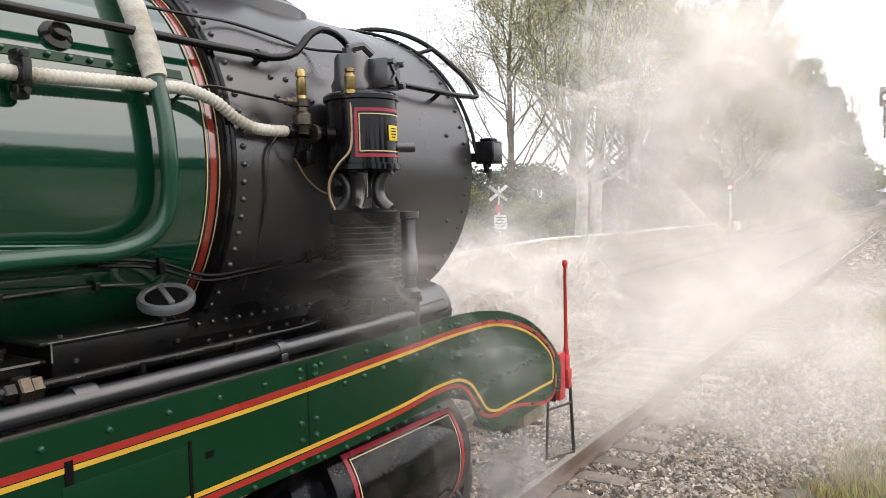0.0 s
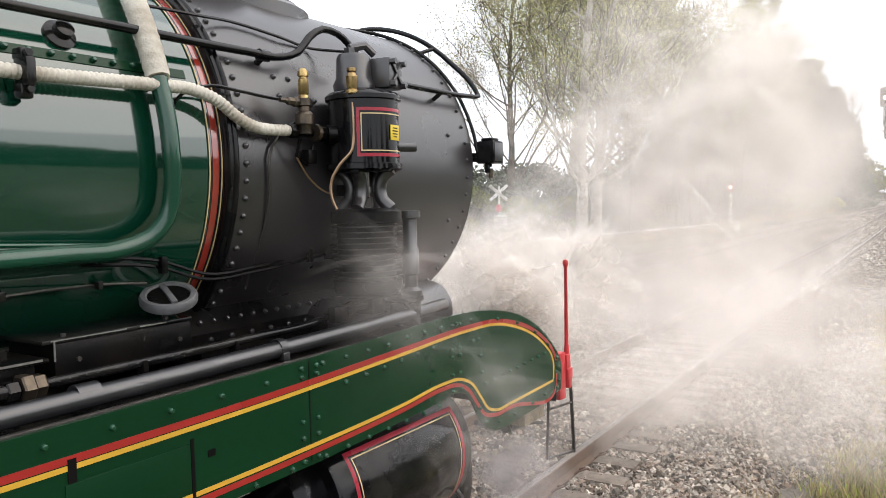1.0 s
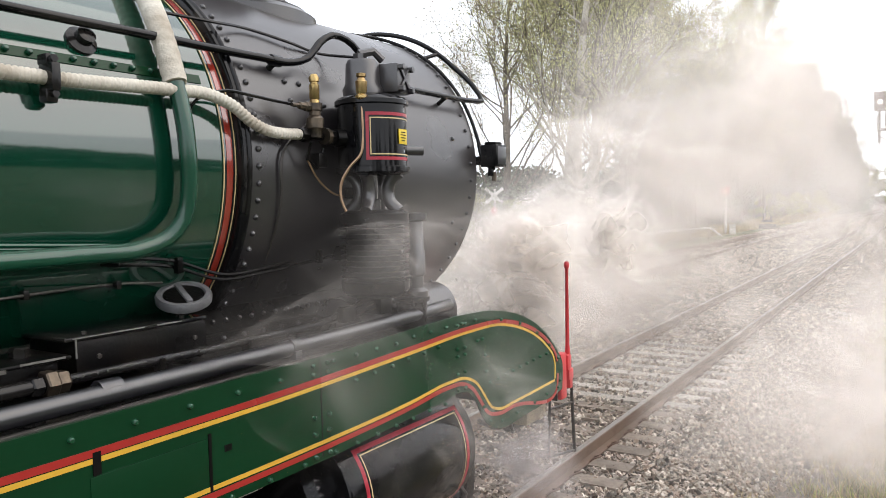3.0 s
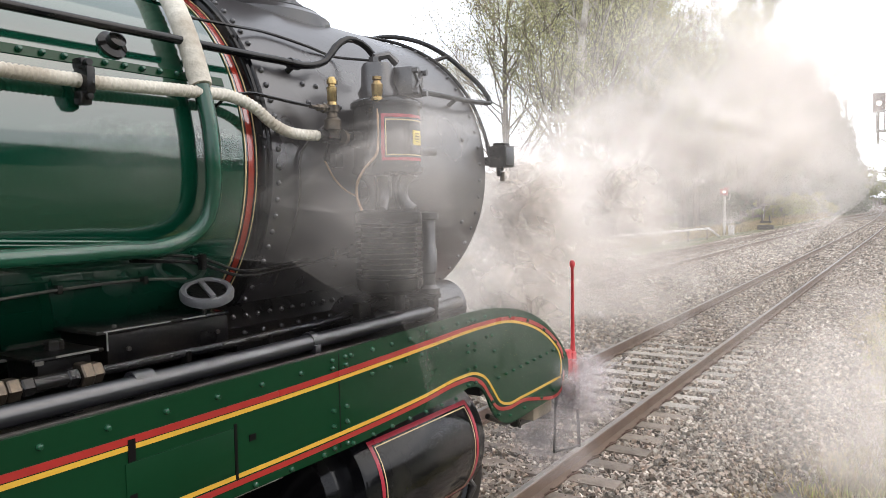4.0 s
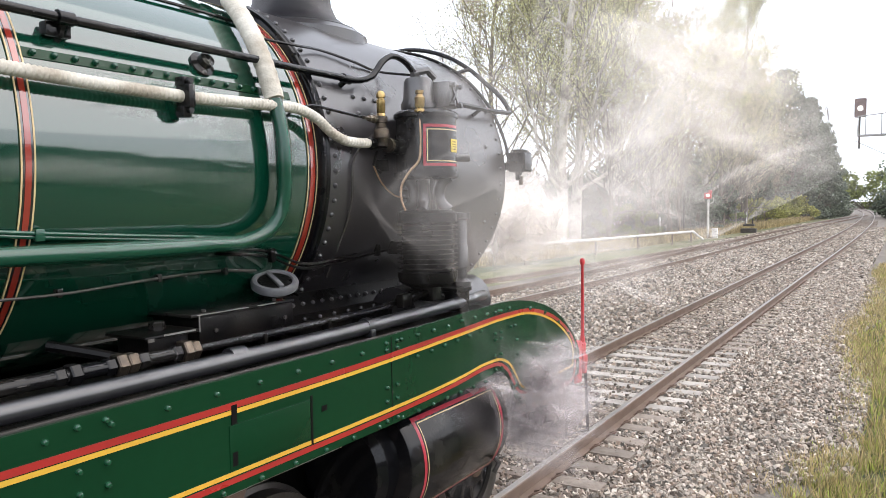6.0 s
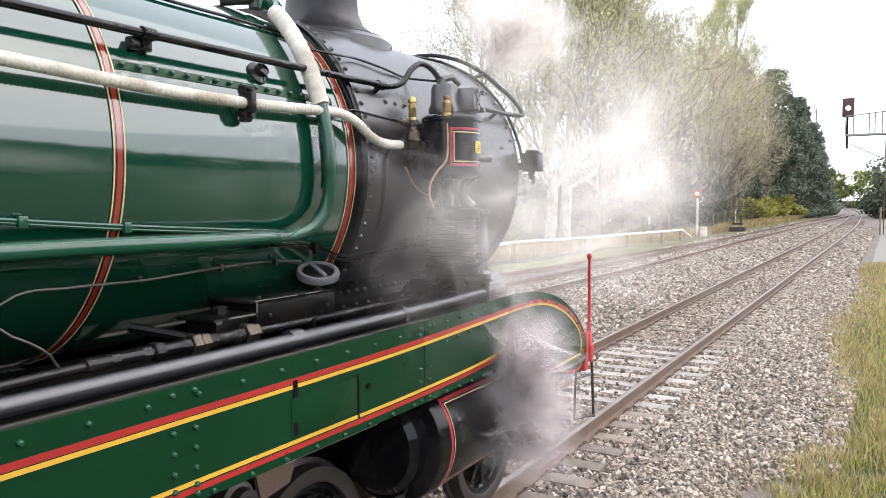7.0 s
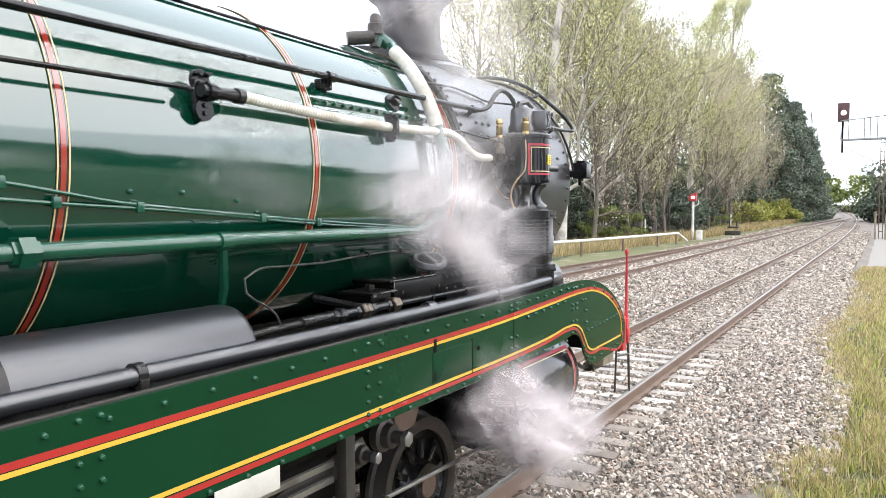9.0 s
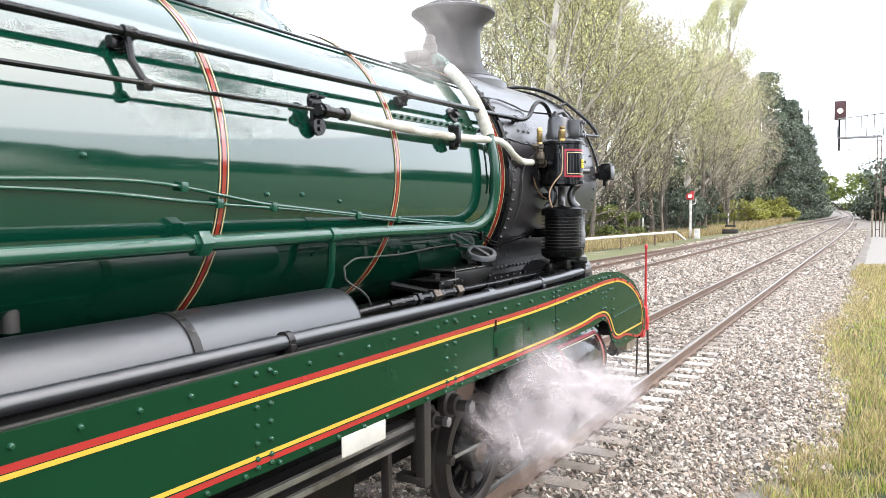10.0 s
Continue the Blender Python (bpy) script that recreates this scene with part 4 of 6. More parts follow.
for y in (1.75, 2.2):
    part("pipe_clip", boxes(((1.03, y, 1.765), (0.05, 0.022, 0.06)), bevel=0.006), M_OILY, feed)
part("sleeve", rod((1.03, 0.5, 1.785), (1.03, 1.30, 1.785), 0.027, 12), M_BLACK, feed, "thicker black sleeve between the unions")
train_pipe = part("train_pipe", pipe([(1.235, -5, 1.765), (1.235, -2, 1.765), (1.235, 2.6, 1.768), (1.225, 3.1, 1.775), (1.18, 3.45, 1.772), (1.10, 3.75, 1.76)], 0.036, 0.08, 14), M_GREY, loco, "long grey-black pipe along the running board edge")
for y in (-0.62, 2.26):
    bm = rod((1.235, y - 0.02, 1.766), (1.235, y + 0.02, 1.766), 0.044, 14)
    box(bm, (1.235, y, 1.735), (0.10, 0.04, 0.04), 0.006)
    part("pipe_clip", bm, M_BLACK if y < 0 else M_GREY, train_pipe)
part("pipe_coupling", rod((1.235, 1.35, 1.766), (1.235, 1.43, 1.766), 0.042, 14), M_GREY, train_pipe)
part("edge_angle", boxes(((1.322, -1.2, 1.722), (0.022, 9.2, 0.012)), bevel=0.003), M_DULL, loco, "thin edge angle with worn paint")
TANK = Matrix.Translation((0.98, 0, 1.735)) @ Matrix.Rotation(radians(-90), 4, "X")
tank = part("air_reservoir", lathe([(0, -5), (0.195, -5), (0.195, 0.02), (0.188, 0.05), (0.165, 0.075), (0.08, 0.09), (0, 0.092)], TANK, 40), M_GREY, loco, "long grey-black air reservoir on the footplate")
for y in (-1.06, -2.6):
    part("strap", lathe([(0.19, y - 0.022), (0.201, y - 0.022), (0.201, y + 0.022), (0.19, y + 0.022)], TANK, 40), M_BLACK, tank, "black steel strap")
part("splasher", lathe([(0, -0.14), (0.93, -0.14), (0.95, -0.13), (0.95, 0.13), (0, 0.13)], Matrix.Translation((0.76, -0.6, 0.93)) @ OUT_X, 48), M_OILY, loco, "black wheel splasher")
bm = rod((0.70, -1.55, 1.9), (0.70, -1.55, 2.08), 0.035, 12)
rod((0.70, -1.58, 2.10), (0.70, -1.50, 2.10), 0.01, 8, bm)
part("oil_cup", bm, M_DULL, loco, "small oil cup with a cross handle")

# front handrail round the smokebox, conduit and lamp
rim = [(1.06, 3.28, 3.055), (0.95, 3.5, 3.062), (0.945, 4.0, 3.058), (0.945, 4.35, 3.065), (0.955, 4.46, 3.075), (0.90, 4.46, 3.166), (0.747, 4.45, 3.318), (0.61, 4.45, 3.432), (0.443, 4.45, 3.533), (0.22, 4.45, 3.615), (0, 4.45, 3.648), (-0.4, 4.45, 3.56), (-0.8, 4.45, 3.27)]
front_rail = part("front_handrail", pipe(rim, 0.017, 0.04), M_BLACK, loco, "black handrail curving over the smokebox front")
for p, q in (((0.945, 4.02, 3.055), on_boiler(4.02, 26, RS)), ((0.61, 4.45, 3.432), on_boiler(4.33, 55, RS))):
    part("handrail_bracket", rod(q, p, 0.014, 8), M_BLACK, front_rail)
part("lamp_conduit", pipe([on_boiler(4.0, 84, 0.99), on_boiler(4.22, 70, 0.995), on_boiler(4.30, 50, 0.995), on_boiler(4.34, 30, 0.995), on_boiler(4.36, 12, 1.0), on_boiler(4.36, 5, 1.01), (1.03, 4.38, 2.63), (1.07, 4.42, 2.60)], 0.012, 0.05, 8), M_BLACK, loco, "conduit following the smokebox rim")
lamp = part("marker_lamp", boxes(((1.06, 4.42, 2.69), (0.13, 0.14, 0.15)), ((1.06, 4.42, 2.775), (0.09, 0.10, 0.02)), bevel=0.012), M_BLACK, loco, "black marker lamp on the smokebox side")
part("lens", rod((1.06, 4.49, 2.69), (1.06, 4.52, 2.69), 0.05, 16), M_SMOKE, lamp)
part("red_tag", rod((1.06, 4.43, 2.52), (1.06, 4.43, 2.585), 0.016, 8), M_BRONZE, lamp, "small dull stub below the lamp")
part("side_plate", boxes(((1.126, 4.42, 2.69), (0.004, 0.11, 0.12)), bevel=0.001), M_GREY, lamp, "worn grey side plate")
part("lamp_bracket", boxes(((0.99, 4.38, 2.66), (0.08, 0.04, 0.06)), ((1.05, 4.40, 2.585), (0.03, 0.03, 0.06)), bevel=0.006), M_BLACK, lamp)

# Westinghouse-type air pump, in parts from the bottom up
PX, PY = 1.135, 3.0
PM = Matrix.Translation((PX, PY, 0))
pump = part("air_pump", lathe([(0, 1.90), (0.13, 1.90), (0.17, 1.925), (0.178, 1.95), (0.178, 1.985), (0.150, 1.99), (0.150, 2.27), (0.178, 2.275), (0.178, 2.33), (0.15, 2.345), (0, 2.35)], PM, 40), M_OILY, loco, "black twin-cylinder steam air pump")
for k in range(10):
    z = 2.008 + 0.0275 * k
    part("cooling_fin", lathe([(0.145, z - 0.003), (0.178, z - 0.002), (0.178, z + 0.002), (0.145, z + 0.003)], PM, 40), M_DULL, pump, "thin fin with a worn bare edge")
bm = bmesh.new()
for a in (20, 110, 200, 290):
    ca, sa = math.cos(radians(a)), math.sin(radians(a))
    tube(smooth_line([(PX + 0.135 * ca, PY + 0.135 * sa, 2.34), (PX + 0.085 * ca, PY + 0.085 * sa, 2.39), (PX + 0.075 * ca, PY + 0.075 * sa, 2.45), (PX + 0.10 * ca, PY + 0.10 * sa, 2.51), (PX + 0.14 * ca, PY + 0.14 * sa, 2.54)], 0.02), 0.034, 10, bm)
part("centre_piece", bm, M_SMOKE, pump, "black waisted columns")
part("piston_rod", rod((PX, PY, 2.33), (PX, PY, 2.56), 0.02, 12), M_STEEL, pump, "bright piston rod")
part("gland_nut", lathe([(0, 2.35), (0.04, 2.35), (0.04, 2.40), (0.03, 2.405), (0, 2.405)], PM, 6), M_DULL, pump)
steam_cyl = part("steam_cylinder", lathe([(0, 2.525), (0.16, 2.525), (0.190, 2.54), (0.190, 2.565), (0.177, 2.57), (0.177, 2.875), (0.190, 2.88), (0.190, 2.90), (0.175, 2.915), (0.12, 2.935), (0, 2.95)], PM, 48), M_BLACK, pump, "gloss black steam cylinder with red and yellow lining")


def pump_line(a0, a1, z0, z1, w, mt, r):
    def sheet(b0, b1, c0, c1):
        bm = bmesh.new()
        k = 14
        vs = [[bm.verts.new((PX + r * math.cos(radians(b0 + (b1 - b0) * i / k)), PY + r * math.sin(radians(b0 + (b1 - b0) * i / k)), z)) for z in (c0, c1)] for i in range(k + 1)]
        for i in range(k):
            bm.faces.new((vs[i][0], vs[i + 1][0], vs[i + 1][1], vs[i][1]))
        return bm
    h = math.degrees(w / r) / 2
    for s in (sheet(a0 - h, a1 + h, z0 - w / 2, z0 + w / 2), sheet(a0 - h, a1 + h, z1 - w / 2, z1 + w / 2), sheet(a0 - h, a0 + h, z0, z1), sheet(a1 - h, a1 + h, z0, z1)):
        part("lining", s, mt, steam_cyl, smooth=0)


pump_line(-60, 60, 2.605, 2.825, 0.016, M_CRIMSON, 0.179)
pump_line(-55, 55, 2.626, 2.804, 0.006, M_CREAMLINE, 0.179)
A0 = 6
PL = Matrix.Translation((PX + 0.179 * math.cos(radians(A0)), PY + 0.179 * math.sin(radians(A0)), 2.715)) @ Matrix.Rotation(radians(A0), 4, "Z")
bm = bmesh.new()
box(bm, (0, 0, 0), (0.006, 0.075, 0.075), 0.002, PL)
badge = part("plate", bm, M_PLATE, pump, "small yellow plate with dark print")
for k, wdt in enumerate((0.04, 0.05, 0.045, 0.03)):
    bm = bmesh.new()
    box(bm, (0.0036, 0.0, 0.022 - 0.014 * k), (0.0014, wdt, 0.005), 0, PL)
    part("print_bar", bm, M_INK, badge)
bm = lathe([(0, 2.92), (0.10, 2.92), (0.105, 2.96), (0.09, 2.99), (0.085, 3.09), (0.075, 3.11), (0, 3.115)], Matrix.Translation((PX - 0.03, PY - 0.03, 0)), 24)
head = part("valve_head", bm, M_SMOKE, pump, "black cast valve head")
bm = bmesh.new()
SQ = Matrix.Translation((PX + 0.06, PY + 0.10, 3.02)) @ Matrix.Rotation(radians(10), 4, "Z")
box(bm, (0, 0, 0), (0.14, 0.15, 0.15), 0.012, SQ)
for s in (-1, 1):
    box(bm, (0.074, 0, 0), (0.012, 0.17, 0.018), 0.003, SQ @ Matrix.Rotation(radians(45 * s), 4, "X"))
    for u in (-1, 1):
        lathe([(0, 0), (0.017, 0), (0.017, 0.03), (0, 0.032)], SQ @ Matrix.Translation((0.068, 0.055 * s, 0.055 * u)) @ OUT_X, 6, bm)
part("valve_cover", bm, M_SMOKE, pump, "square bolted valve cover")
bm = rod((PX - 0.06, PY - 0.02, 3.10), (PX - 0.06, PY - 0.02, 3.15), 0.03, 6)
tube(smooth_line([(PX - 0.06, PY - 0.02, 3.15), (PX - 0.02, PY + 0.05, 3.17), (PX, PY + 0.10, 3.13)]), 0.022, 8, bm)
part("top_union", bm, M_SMOKE, pump)
LX, LY = PX + 0.06, PY - 0.155
part("lubricator", lathe([(0, 2.89), (0.022, 2.89), (0.034, 2.90), (0.034, 2.91), (0.024, 2.92), (0.028, 2.935), (0.030, 2.98), (0.022, 2.99), (0.018, 3.0), (0.024, 3.005), (0.024, 3.02), (0, 3.025)], Matrix.Translation((LX, LY, 0)), 14), M_BRASS, pump, "brass lubricator cup")
part("oil_tube", pipe([(LX, LY, 2.90), (LX + 0.005, LY - 0.005, 2.82), (LX + 0.005, LY - 0.005, 2.70), (LX, LY - 0.015, 2.63), (LX - 0.04, LY - 0.06, 2.56), (LX - 0.075, LY - 0.085, 2.48), (LX - 0.075, LY - 0.085, 2.40), (LX - 0.06, LY - 0.07, 2.345)], 0.0075, 0.02, 8), M_COPPER, pump, "thin bent copper oil tube")
part("side_plug", rod((PX + 0.10, PY + 0.13, 2.655), (PX + 0.16, PY + 0.22, 2.655), 0.025, 12), M_SMOKE, pump)
part("governor", lathe([(0, 1.86), (0.06, 1.86), (0.06, 1.90), (0.035, 1.92), (0.035, 1.98), (0.045, 1.99), (0.045, 2.12), (0.038, 2.13), (0.038, 2.28), (0.058, 2.29), (0.058, 2.325), (0, 2.33)], Matrix.Translation((PX + 0.06, PY + 0.29, 0)), 20), M_SMOKE, pump, "slim black governor column")
for c, s in (((1.0, 3.04, 2.44), (0.14, 0.14, 0.06)), ((0.95, 3.06, 2.12), (0.20, 0.16, 0.08))):
    part("pump_bracket", boxes((c, s), bevel=0.012), M_OILY, pump)
part("drain_pot", lathe([(0, 1.71), (0.085, 1.71), (0.085, 1.84), (0.10, 1.845), (0.10, 1.865), (0.06, 1.88), (0, 1.88)], Matrix.Translation((1.16, 3.28, 0)), 20), M_OILY, loco, "squat black drain pot")
bm = boxes(((1.10, 2.80, 1.83), (0.05, 0.10, 0.08)), ((1.12, 3.0, 1.86), (0.16, 0.10, 0.10)), bevel=0.012)
tube(smooth_line([(1.05, 2.85, 1.80), (1.15, 2.95, 1.86), (1.17, 3.1, 1.82)]), 0.022, 8, bm)
part("pump_foot", bm, M_OILY, pump)
part("valve_gear_cover", lathe([(0, -0.5), (0.17, -0.5), (0.17, 0.42), (0.12, 0.46), (0, 0.47)], Matrix.Translation((0.95, 3.40, 1.72)) @ Matrix.Rotation(radians(-90), 4, "X"), 28), M_SMOKE, loco, "rounded black valve chest top")

# brass safety valve and steam union beside the pump
SV = Matrix.Translation((1.085, 2.625, 0))
part("safety_valve", lathe([(0, 2.862), (0.024, 2.862), (0.024, 2.875), (0.020, 2.88), (0.024, 2.885), (0.024, 2.950), (0.018, 2.954), (0.018, 2.962), (0.025, 2.966), (0.025, 2.984), (0.014, 3.0), (0, 3.002)], SV, 16), M_BRASS, loco, "brass relief valve")
part("valve_body", lathe([(0, 2.70), (0.032, 2.70), (0.034, 2.735), (0.043, 2.745), (0.043, 2.79), (0.034, 2.80), (0.028, 2.805), (0.028, 2.825), (0.036, 2.83), (0.036, 2.862), (0, 2.864)], SV, 12), M_BRONZE, loco, "dull bronze valve body")
part("side_union", lathe([(0, -0.12), (0.010, -0.12), (0.010, -0.075), (0.018, -0.07), (0.018, -0.035), (0.024, -0.03), (0.024, 0.0), (0, 0.0)], Matrix.Translation((1.075, 2.60, 2.845)) @ Matrix.Rotation(radians(-90), 4, "X"), 8), M_BRONZE, loco, "bronze side union")
bm = lathe([(0, 0), (0.03, 0), (0.034, 0.02), (0.03, 0.06), (0.022, 0.07), (0.022, 0.20), (0.036, 0.20), (0.036, 0.25), (0, 0.25)], Matrix.Translation((1.055, 2.55, 2.712)) @ Matrix.Rotation(radians(-90), 4, "X"), 8)
rod((1.06, 2.80, 2.71), (1.08, 2.84, 2.71), 0.045, 14, bm)
part("steam_union", bm, M_OILY, loco, "black union into the pump")
part("union_collar", lathe([(0, 0), (0.042, 0), (0.042, 0.025), (0, 0.025)], Matrix.Translation((1.07, 2.70, 2.712)) @ Matrix.Rotation(radians(-90), 4, "X"), 14), M_BRONZE, loco, "bronze collar")
bm = tube(smooth_line([(1.06, 2.62, 2.68), (1.03, 2.62, 2.60), (1.02, 2.70, 2.56), (1.02, 2.75, 2.66)]), 0.007, 6)
box(bm, (1.02, 2.72, 2.60), (0.05, 0.06, 0.07), 0.01)
part("drip_cock", bm, M_OILY, loco)
part("drip_tube", pipe([(1.03, 2.62, 2.60), (1.03, 2.70, 2.50), (1.05, 2.80, 2.43), (1.06, 2.84, 2.42)], 0.005, 0.03, 6), M_COPPER, loco)


# ---- trees and bushes ----
class Wood:
    """Collects the round limbs of one tree as plain arrays."""

    def __init__(self):
        self.v, self.f = [], []

    def limb(self, pts, r0, r1, seg=5):
        base = len(self.v)
        n = len(pts)
        for i, p in enumerate(pts):
            t = (pts[min(i + 1, n - 1)] - pts[max(i - 1, 0)]).normalized()
            u = t.orthogonal().normalized()
            w = t.cross(u)
            r = r0 + (r1 - r0) * i / (n - 1)
            for k in range(seg):
                a = 2 * math.pi * k / seg
                self.v.append(p + (u * math.cos(a) + w * math.sin(a)) * r)
        for i in range(n - 1):
            for k in range(seg):
                a, b = base + i * seg + k, base + i * seg + (k + 1) % seg
                self.f.append((a, b, b + seg, a + seg))


def leaf_quads(spots, size, rng):
    """One small bent-free blade for each spot, turned at random."""
    n = len(spots)
    c = np.array(spots, np.float32)
    a = rng.normal(size=(n, 3))
    a /= np.linalg.norm(a, axis=1)[:, None]
    b = np.cross(a, rng.normal(size=(n, 3)))
    b /= np.linalg.norm(b, axis=1)[:, None]
    s = size * rng.uniform(0.6, 1.4, (n, 1))
    q = np.stack([c - a * s, c + b * s * 0.6, c + a * s, c - b * s * 0.6], 1).reshape(-1, 3)
    return q, np.arange(4 * n).reshape(-1, 4)


def make_tree(label, seed, height, girth, bark, leaf_mat, leaves, size, spread=0.30, rise=0.8, start=0.12, limbs=26, lean=0.03, kids=6, crown=True, twigs=M_BARK, wob=0.13, loose=0.20):
    """A trunk with rising limbs, twigs and many small leaves."""
    rng = np.random.default_rng(seed)
    wood, twig, spots = Wood(), Wood(), []

    def wander(p, d, length, n, up, wob):
        pts = [p]
        for _ in range(n):
            d = (d + Vector(rng.normal(size=3)) * wob + Vector((0, 0, up))).normalized()
            p = p + d * length / n
            pts.append(p)
        return pts, d

    trunk, _ = wander(Vector((0, 0, -0.3)), Vector((lean, lean, 1)), height, 12, 0.12, 0.05)
    wood.limb(trunk, girth, girth * 0.12, 10)
    for i in range(limbs):
        h = start + (0.97 - start) * (i + rng.uniform()) / limbs
        k = min(int(h * 12), 11)
        p = trunk[k].lerp(trunk[k + 1], h * 12 - k)
        a = rng.uniform(0, 2 * math.pi)
        d = Vector((math.cos(a), math.sin(a), rise * rng.uniform(0.6, 1.3))).normalized()
        L = height * spread * (1.05 - h * 0.75) * rng.uniform(0.7, 1.25)
        r = girth * (0.42 - 0.3 * h) * rng.uniform(0.6, 1.1)
        pts, _ = wander(p, d, L, 5, 0.13, wob)
        wood.limb(pts, max(r, 0.035), 0.018, 5)
        for j in range(kids):
            s = 0.25 + 0.75 * (j + rng.uniform()) / kids
            m = min(int(s * 5), 4)
            q = pts[m].lerp(pts[m + 1], s * 5 - m)
            e = ((pts[m + 1] - pts[m]).normalized() + Vector(rng.normal(size=3)) * 0.55 + Vector((0, 0, 0.25))).normalized()
            tp, _ = wander(q, e, L * 0.42 * rng.uniform(0.6, 1.2), 4, 0.12, 0.18)
            twig.limb(tp, 0.024, 0.008, 3)
            for _ in range(4):
                ss = rng.uniform(0.3, 1)
                mm = min(int(ss * 4), 3)
                q2 = tp[mm].lerp(tp[mm + 1], ss * 4 - mm)
                e2 = ((tp[mm + 1] - tp[mm]).normalized() + Vector(rng.normal(size=3)) * 0.6 + Vector((0, 0, 0.2))).normalized()
                t2, _ = wander(q2, e2, L * 0.2 * rng.uniform(0.6, 1.3), 3, 0.1, 0.2)
                twig.limb(t2, 0.014, 0.005, 3)
                for tt in t2:
                    for _ in range(leaves):
                        spots.append(tuple(tt + Vector(rng.normal(size=3)) * loose))
                for tt in tp[1:]:
                    for _ in range(max(leaves // 3, 0)):
                        spots.append(tuple(tt + Vector(rng.normal(size=3)) * loose))
    tree = empty("tree", label, "tree", group="trees beside the line")
    part("trunk", raw_mesh("trunk", [tuple(v) for v in wood.v], wood.f, bark, True), bark, tree)
    part("branchwork", raw_mesh("branchwork", [tuple(v) for v in twig.v], twig.f, twigs, True), twigs, tree)
    if crown and spots:
        q, f = leaf_quads(spots, size, rng)
        part("crown", raw_mesh("crown", q, f, leaf_mat), leaf_mat, tree)
    return tree


def make_mass(name, label, category, seed, size, count, leaf_size, leaf_mat, bark, group, lumps=14, cone=False):
    """A bush or a dense evergreen: stems inside, leaves gathered on many uneven lumps."""
    rng = np.random.default_rng(seed)
    sx, sy, sz = size
    wood, spots = Wood(), []
    cs = []
    for _ in range(lumps):
        h = rng.uniform(0.03, 1.0) ** 1.25 if cone else rng.uniform(0.08, 0.98)
        w = ((1.02 - h) ** 0.6 if cone else math.sqrt(max(0.1, 1 - (h - 0.4) ** 2 * 1.9))) * rng.uniform(0.35, 1.0)
        a = rng.uniform(0, 2 * math.pi)
        cs.append((Vector((sx * w * math.cos(a), sy * w * math.sin(a), sz * h)), (rng.uniform(0.10, 0.24) if cone else rng.uniform(0.14, 0.32)) * min(sx, sz)))
    for c, r in cs:
        wood.limb([Vector((c.x * 0.1, c.y * 0.1, -0.2)), c * 0.5, c], 0.05 + 0.006 * sz, 0.012, 4)
        n = count // lumps
        d = rng.normal(size=(n, 3))
        d /= np.linalg.norm(d, axis=1)[:, None]
        rr = r * rng.uniform(0.45, 1.12, (n, 1))
        spots.append(np.array(c) + d * rr * np.array([1, 1, 0.75]))
    q, f = leaf_quads(np.concatenate(spots), leaf_size, rng)
    q[:, 2] = np.maximum(q[:, 2], 0.0)
    ob = empty(name, label, category, group=group)
    part("stemwork", raw_mesh("stemwork", [tuple(v) for v in wood.v], wood.f, bark, True), bark, ob)
    part("crown", raw_mesh("crown", q, f, leaf_mat), leaf_mat, ob)
    return ob


def place(src, spots):
    """Sets the first of a kind at the first spot, and copies at the rest: x, y, turn, size."""
    x, y, a, s = spots[0]
    src.matrix_basis = pose(x, y, -0.42, 0, 0, a) @ Matrix.Diagonal((s, s, s, 1))
    for x, y, a, s in spots[1:]:
        c = copy_thing(src, pose(x, y, -0.42, 0, 0, a))
        c.scale = (s, s, s)


poplar = make_tree("tall pale-barked tree with sparse young green leaves", 3, 24, 0.42, M_BARKW, M_LEAF, 6, 0.062, spread=0.46, rise=0.9, start=0.14, limbs=32, kids=8, twigs=M_TWIG, wob=0.20, loose=0.28)
place(poplar, [(-15.8, 46, 0, 1.0), (-16.3, 50.0, 140, 1.05), (-17.5, 60, 70, 1.05), (-17, 75, 200, 1.0), (-16, 86, 30, 1.0), (-18.5, 66, 250, 1.1), (-15.5, 97, 10, 1.1), (-22, 58, 110, 1.1)])
budding = make_tree("tall tree with thin upright twigs and pale buds", 8, 21, 0.30, M_BARK, M_LEAFPALE, 4, 0.062, spread=0.48, rise=1.0, start=0.08, limbs=34, kids=8, twigs=M_TWIGPALE, wob=0.18, loose=0.28)
place(budding, [(-14.5, 68, 0, 0.85), (-13.5, 82, 120, 0.85), (-19, 66, 60, 1.1), (-13.0, 96, 220, 0.85), (-14.5, 106, 20, 1.0), (-22, 48, 90, 1.0), (-15, 112, 80, 0.9)])
low_tree = make_tree("small multi-branched tree with bare spreading limbs", 15, 9, 0.16, M_BARK, M_LEAFPALE, 1, 0.055, spread=0.60, rise=0.6, limbs=18, start=0.08, twigs=M_TWIG, wob=0.22)
place(low_tree, [(-12.6, 64, 0, 1.0), (-13.6, 57, 80, 0.9), (-12.5, 90, 170, 1.1), (-14.6, 52, 200, 1.15)])
green_tree = make_tree("spreading tree with fresh yellow-green leaves on dark limbs", 27, 14, 0.24, M_TWIG, M_LEAF, 5, 0.06, spread=0.50, rise=0.5, start=0.2, limbs=24, twigs=M_TWIG, wob=0.24)
place(green_tree, [(-14.2, 62, 40, 1.0), (-14.8, 73, 190, 1.05), (-14.0, 90, 300, 1.1)])
bare = make_tree("bare tree with thin leafless branches", 21, 21, 0.26, M_BARK, M_LEAFPALE, 0, 0.07, spread=0.30, rise=1.6, limbs=30, crown=False)
